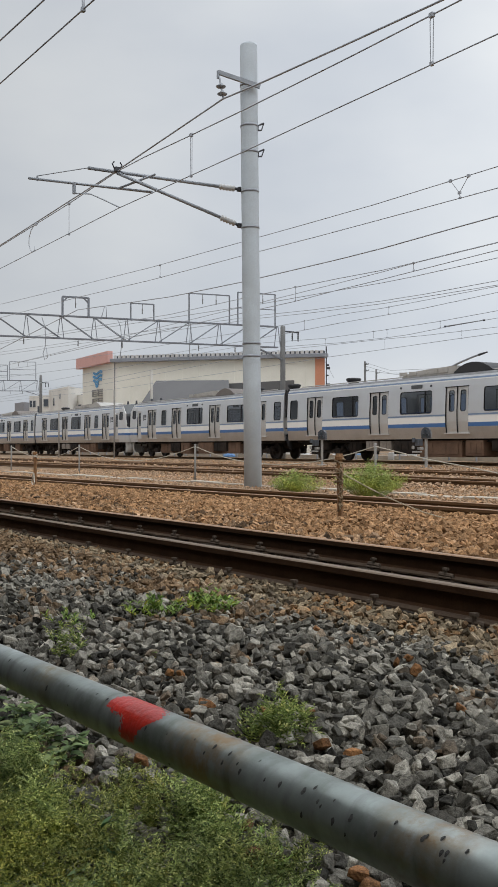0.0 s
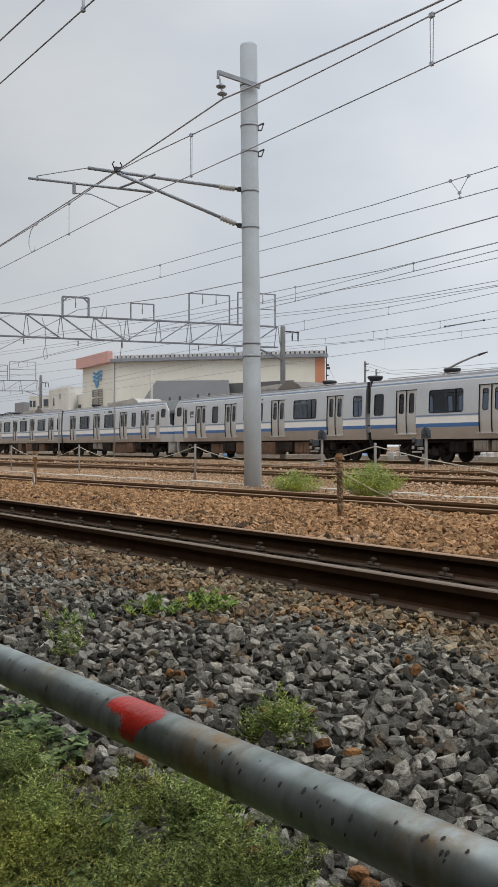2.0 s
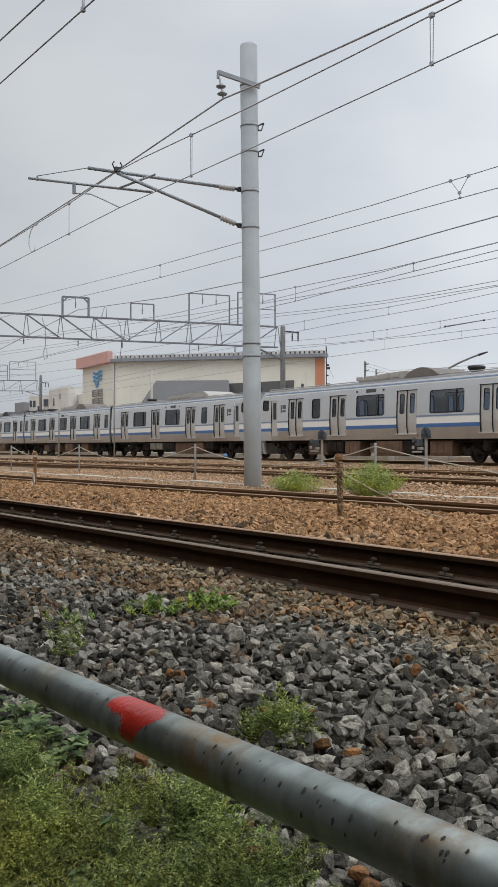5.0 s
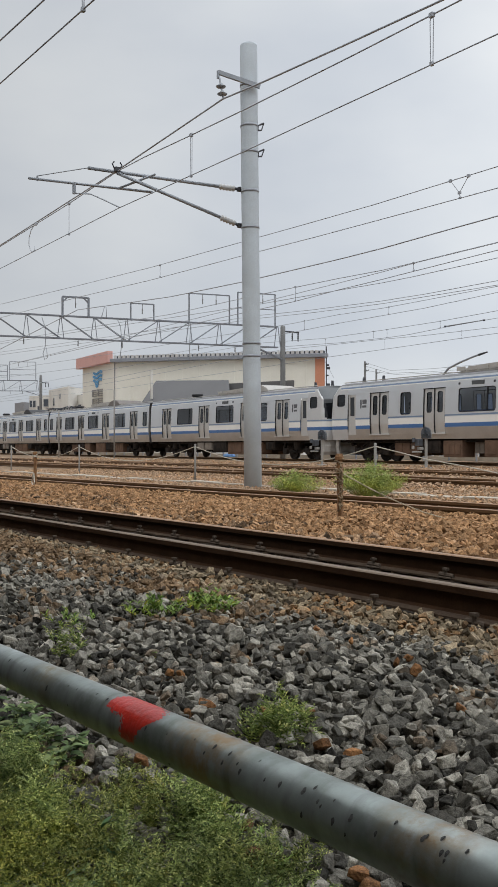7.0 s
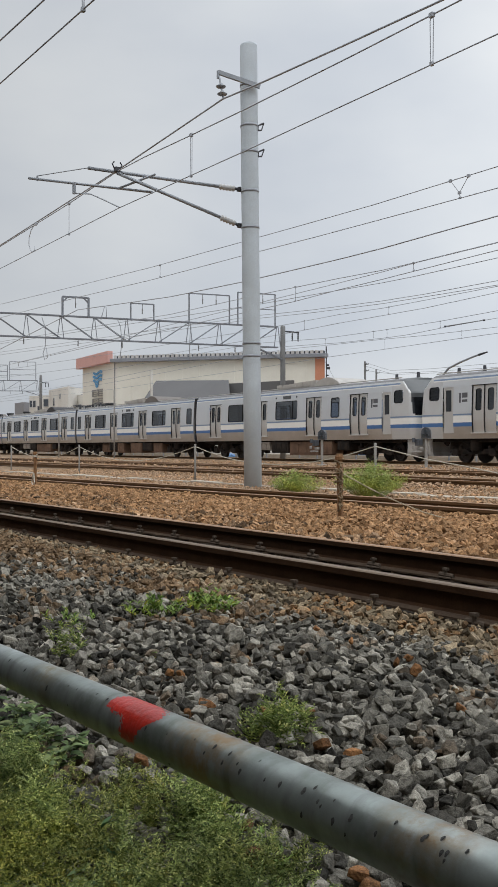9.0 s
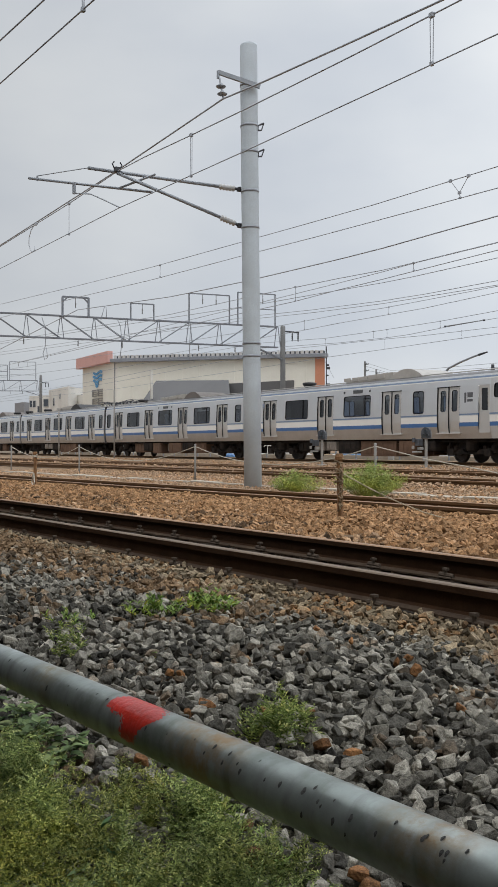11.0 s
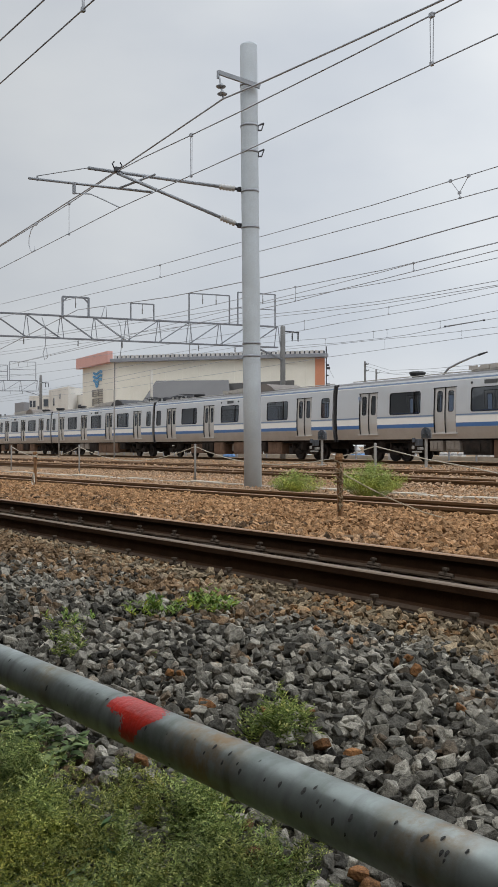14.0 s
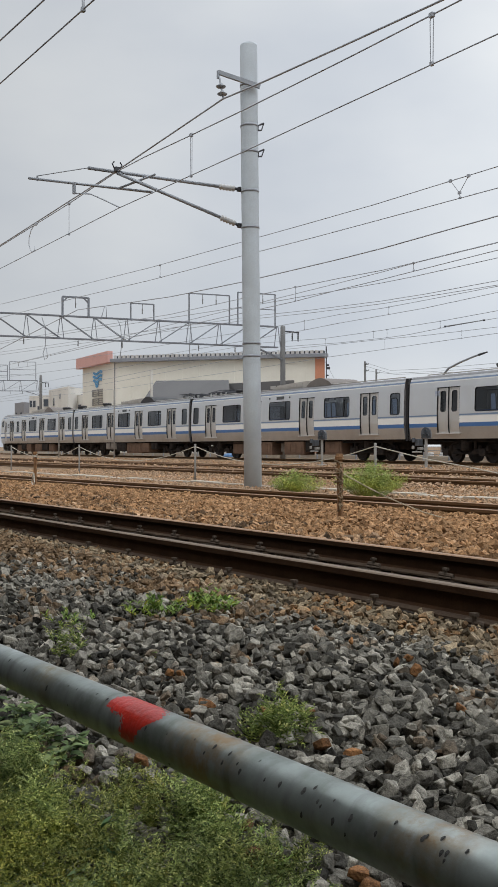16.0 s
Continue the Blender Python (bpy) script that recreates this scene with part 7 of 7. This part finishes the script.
def feathery(rng, vs, fs, base, h, spread, big=1.0):
    """A leafy plant: an upright stem with arching side shoots, set all along with tiny curled leaflets."""
    lean_to = Vector((rng.uniform(-1, 1) * spread, rng.uniform(-1, 1) * spread, h))
    w = 0.0011

    def shoot(p0, way, length, droop):
        steps = max(3, int(length / (0.0052 * big)))
        p = p0.copy()
        d = way.normalized()
        for k in range(steps):
            d = (d + Vector((rng.gauss(0, 0.10), rng.gauss(0, 0.10), droop))).normalized()
            q = p + d * (length / steps)
            size = big * (0.0105 - 0.005 * k / steps) * rng.uniform(0.75, 1.3)
            across = d.cross(Vector((0, 0, 1)))
            across = across.normalized() if across.length > 1e-3 else Vector((1, 0, 0))
            for sgn in (-1, 1):
                sd = across * sgn + d * rng.uniform(0.3, 1.0) + Vector((rng.gauss(0, 0.35), rng.gauss(0, 0.35), rng.uniform(-0.1, 0.7)))
                leaflet(vs, fs, q, sd, Vector((rng.gauss(0, 0.5), rng.gauss(0, 0.5), 1)), size * 1.05, size * rng.uniform(0.28, 0.42))
            b = len(vs)
            o = across * w * (1 - 0.7 * k / steps)
            vs.extend([p - o, p + o, q])
            fs.append((b, b + 1, b + 2))
            p = q

    n = max(4, int(h / 0.016))
    for k in range(1, n + 1):
        f = k / n
        a = rng.uniform(0, 6.283)
        shoot(base + lean_to * f * 0.8, Vector((math.cos(a), math.sin(a), rng.uniform(0.5, 1.3))), h * (0.46 - 0.28 * f) + 0.014, rng.uniform(-0.16, 0.03))
    shoot(base + lean_to * 0.55, lean_to + Vector((rng.gauss(0, 0.02), rng.gauss(0, 0.02), 0)), h * 0.5, rng.uniform(-0.1, 0.0))


BED = [(-2.407, 0.6, -0.19)[:2], (-2.28, 0.771, -0.19)[:2], (-2.187, 0.816, -0.19)[:2], (-2.048, 0.811, -0.19)[:2], (-1.877, 0.771, -0.19)[:2], (-1.893, 0.817, -0.19)[:2], (-2.029, 0.906, -0.19)[:2], (-2.055, 0.965, -0.19)[:2], (-1.847, 0.903, -0.19)[:2], (-1.649, 0.848, -0.19)[:2], (-1.784, 0.951, -0.19)[:2], (-1.74, 0.971, -0.19)[:2], (-1.513, 0.876, -0.19)[:2], (-1.547, 0.927, -0.19)[:2], (-1.579, 1.01, -0.19)[:2], (-1.48, 1.015, -0.19)[:2], (-1.309, 0.949, -0.19)[:2], (-1.074, 0.722, -0.19)[:2], (-1.313, 0.328, -0.19)[:2]]


def in_bed(x, y):
    hit = False
    for k in range(len(BED)):
        (x0, y0), (x1, y1) = BED[k], BED[(k + 1) % len(BED)]
        if (y0 > y) != (y1 > y) and x < x0 + (x1 - x0) * (y - y0) / (y1 - y0):
            hit = not hit
    return hit


def weed_bed():
    """The thick feathery growth at the foot of the barrier."""
    rng = random.Random(11)
    vs, fs = [], []
    placed = 0
    while placed < 1150:
        px, py = rng.uniform(-3.2, -0.4), rng.uniform(-0.4, 1.6)
        if not in_bed(px + rng.gauss(0, 0.02), py + rng.gauss(0, 0.02)):
            continue
        if noise.noise((px * 7, py * 7, 5.0)) < -0.22:
            continue
        feathery(rng, vs, fs, Vector((px, py, ground_z(px, py) - 0.03)), rng.uniform(0.05, 0.15) * (1.05 + 0.85 * noise.noise((px * 8, py * 8, 1.0))), 0.055, rng.uniform(0.85, 1.15))
        placed += 1
    # unseen coarse plants added in front, to darken the pipe's lower reflection
    placed = 0
    while placed < 260:
        px, py = rng.uniform(-2.6, -0.2), rng.uniform(-0.5, 0.75)
        if in_bed(px, py) or px * 0.55 + py > -0.35:
            continue
        feathery(rng, vs, fs, Vector((px, py, ground_z(px, py) - 0.03)), rng.uniform(0.1, 0.2), 0.06, 1.9)
        placed += 1
    ob = new("weeds", plant_mesh("weeds", vs, fs, M["weed"]))
    tagged(ob, "dense feathery green weeds below the barrier pipe", "weeds", kind="stuff")


weed_bed()


def leafy_clump(name, label, at, radius, height, count, lo, hi, mat, seed, rise=(-0.1, 0.7), slim=(0.55, 0.8)):
    rng = random.Random(seed)
    vs, fs = [], []
    stems = max(5, int(count / 9))
    for _ in range(stems):
        a = rng.uniform(0, 6.283)
        r = radius * math.sqrt(rng.random())
        root = Vector((r * math.cos(a) * 0.6, r * math.sin(a) * 0.6, 0))
        tip = Vector((r * math.cos(a), r * math.sin(a), height * rng.uniform(0.5, 1.0) * (1.1 - 0.6 * r / radius)))
        for k in range(int(count / stems)):
            f = rng.uniform(0.25, 1.0)
            p = root.lerp(tip, f)
            b = rng.uniform(0, 6.283)
            d = Vector((math.cos(b), math.sin(b), rng.uniform(*rise)))
            ln = rng.uniform(lo, hi)
            oval_leaf(vs, fs, p, d, ln, ln * rng.uniform(*slim), rng.uniform(0.05, 0.35))
        b = len(vs)
        w = 0.003
        vs += [root + Vector((-w, 0, 0)), root + Vector((w, 0, 0)), tip]
        fs += [(b, b + 1, b + 2)]
    ob = new(name, plant_mesh(name, vs, fs, M[mat]))
    ob.matrix_basis = pose(at[0], at[1], at[2])
    tagged(ob, label, "plant", "small plants")
    return ob


LANCE = ((0.3, 1.5), (0.24, 0.36))
leafy_clump("leafy_weed", "low lance-leaved green weed in the ballast", (-3.997, 1.906, -0.12), 0.15, 0.10, 260, 0.022, 0.044, "broad", 1, *LANCE)
leafy_clump("leafy_weed", "low lance-leaved green weed in the ballast", (-3.946, 2.163, -0.12), 0.16, 0.12, 320, 0.025, 0.05, "broad", 2, *LANCE)
leafy_clump("leafy_weed", "sparse green weed among the stones", (-3.95, 1.50, -0.12), 0.13, 0.10, 120, 0.018, 0.036, "broad", 3, *LANCE)
for _x, _y, _r, _n, _q in ((-2.46, 0.79, 0.13, 150, 6), (-2.38, 0.85, 0.10, 110, 8), (-2.60, 0.80, 0.14, 130, 16), (-2.28, 0.82, 0.07, 60, 17)):
    leafy_clump("leafy_weed", "round-leaved weed under the barrier pipe", (_x, _y, -0.17), _r, 0.16, _n, 0.02, 0.044, "muted", _q)
leafy_clump("leafy_weed", "dark lance-leaved weed among feathery growth", (-1.70, 0.728, -0.2), 0.05, 0.17, 54, 0.03, 0.055, "deep", 9, (0.1, 0.9), (0.22, 0.32))
leafy_clump("leafy_weed", "dark lance-leaved weed among feathery growth", (-1.60, 0.71, -0.2), 0.05, 0.13, 40, 0.03, 0.05, "deep", 12, (0.1, 0.9), (0.25, 0.35))
leafy_clump("leafy_weed", "pale broad-leaved weed among feathery growth", (-1.70, 0.555, -0.2), 0.05, 0.11, 12, 0.03, 0.05, "muted", 10)
leafy_clump("leafy_weed", "pale broad-leaved weed among feathery growth", (-1.633, 0.545, -0.2), 0.03, 0.13, 9, 0.032, 0.048, "muted", 24, (-0.1, 0.4), (0.7, 0.9))
leafy_clump("leafy_weed", "pale broad-leaved weed among feathery growth", (-1.655, 0.622, -0.2), 0.04, 0.14, 14, 0.04, 0.06, "muted", 25, (0.0, 0.5), (0.3, 0.42))
leafy_clump("leafy_weed", "bright lance-leaved weed at the edge of the weeds", (-1.445, 0.954, -0.2), 0.07, 0.15, 90, 0.022, 0.042, "broad", 26, (0.2, 1.2), (0.24, 0.36))
leafy_clump("leafy_weed", "bright lance-leaved weed at the edge of the weeds", (-1.53, 0.965, -0.2), 0.05, 0.15, 60, 0.018, 0.036, "broad", 27, (0.2, 1.2), (0.24, 0.36))
leafy_clump("leafy_weed", "round-leaved weed under the barrier pipe", (-2.67, 0.845, -0.17), 0.12, 0.17, 90, 0.022, 0.046, "muted", 28)


def tuft(label, at, radius, height, count, seed):
    """A small plant of feathery spikes from one root."""
    rng = random.Random(seed)
    vs, fs = [], []
    for _ in range(count):
        g = rng.uniform(0, 6.283)
        r = radius * math.sqrt(rng.random())
        feathery(rng, vs, fs, Vector((r * math.cos(g) * 0.5, r * math.sin(g) * 0.5, 0)), height * rng.uniform(0.5, 1.1), radius * 0.5, 1.6)
    ob = new("feathery_weed", plant_mesh("feathery_weed", vs, fs, M["light_weed"]))
    ob.matrix_basis = pose(at[0], at[1], at[2])
    tagged(ob, label, "plant", "small plants")


tuft("thin upright feathery weed among grey stones", (-2.111, 1.332, -0.14), 0.09, 0.15, 13, 4)
tuft("thin upright feathery weed among grey stones", (-2.135, 1.401, -0.14), 0.04, 0.17, 4, 14)
tuft("tall pale feathery weed at the edge of the weeds", (-1.78, 0.985, -0.2), 0.05, 0.17, 9, 31)
tuft("tall pale feathery weed at the edge of the weeds", (-1.64, 0.925, -0.2), 0.05, 0.16, 8, 32)
tuft("thin weed with small leaves", (-2.104, 1.452, -0.14), 0.035, 0.11, 4, 5)
tuft("thin weed with small leaves", (-3.316, 1.248, -0.13), 0.07, 0.15, 6, 15)
leafy_clump("leafy_weed", "seedling between the stones", (-3.214, 1.541, -0.13), 0.02, 0.05, 12, 0.015, 0.025, "broad", 7)


def shrub(label, at, radius, height, count, seed):
    rng = random.Random(seed)
    vs, fs = [], []
    for _ in range(int(count / 16)):
        a = rng.uniform(0, 6.283)
        r = radius * math.sqrt(rng.random())
        root = Vector((r * math.cos(a) * 0.35, r * math.sin(a) * 0.35, 0))
        tip = Vector((r * math.cos(a), r * math.sin(a), height * (1 - 0.55 * (r / radius) ** 2) * rng.uniform(0.75, 1.12)))
        w = 0.004
        b = len(vs)
        vs += [root + Vector((-w, 0, 0)), root + Vector((w, 0, 0)), tip]
        fs += [(b, b + 1, b + 2)]
        for k in range(16):
            f = rng.uniform(0.3, 1.0)
            p = root.lerp(tip, f) + Vector((rng.gauss(0, 0.03), rng.gauss(0, 0.03), rng.gauss(0, 0.02)))
            b2 = rng.uniform(0, 6.283)
            d = Vector((math.cos(b2), math.sin(b2), rng.uniform(0.2, 1.4)))
            leaf(vs, fs, p, d, Vector((0, 0, 1)), rng.uniform(0.04, 0.085), rng.uniform(0.006, 0.012))
    ob = new("shrub", plant_mesh("shrub", vs, fs, M["shrub"]))
    ob.matrix_basis = pose(*at)
    tagged(ob, label, "shrub", "yard shrubs")


def build_board():
    """A broken piece of weathered board lying under the weeds."""
    rng = random.Random(2)
    bm = bmesh.new()
    for k in range(5):
        n0, n1 = rng.uniform(0, 0.02), rng.uniform(0, 0.025)
        box(bm, ((n1 - n0) / 2, (k - 2) * 0.0125, rng.uniform(-0.001, 0.001)), (0.15 - n0 - n1, 0.0118, 0.018), 0.002)
    ob = part("board_scrap", bm, M["old_wood"], at=pose(-1.615, 0.915, -0.155, 8, -14, -38))
    tagged(ob, "weathered grey scrap of board among the weeds", "board")


build_board()
shrub("low bright green bush beside the track", (-14.029, 9.5, -0.174), 0.52, 0.4, 3600, 21)
shrub("bright green feathery bush beside the cable duct", (-11.857, 9.4, -0.125), 0.6, 0.52, 5200, 22)


# ---------------------------------------------------------------- what moves
RUN = [(0.0, -0.89), (1.0, 2.61), (2.0, 6.06), (3.0, 9.52), (4.0, 12.98), (5.2, 17.14), (6.5, 21.55), (8.0, 26.65), (9.0, 29.82), (10.2, 33.5), (11.5, 37.32), (12.5, 40.2), (14.0, 44.37), (15.0, 47.02), (16.0, 49.67)]


def motions():
    for car, x in CARS:
        walk(car, [(t, pose(x + s, track_y(5, x + s), 0, 0, 0, TRACKS[5][1])) for t, s in RUN])


motions()
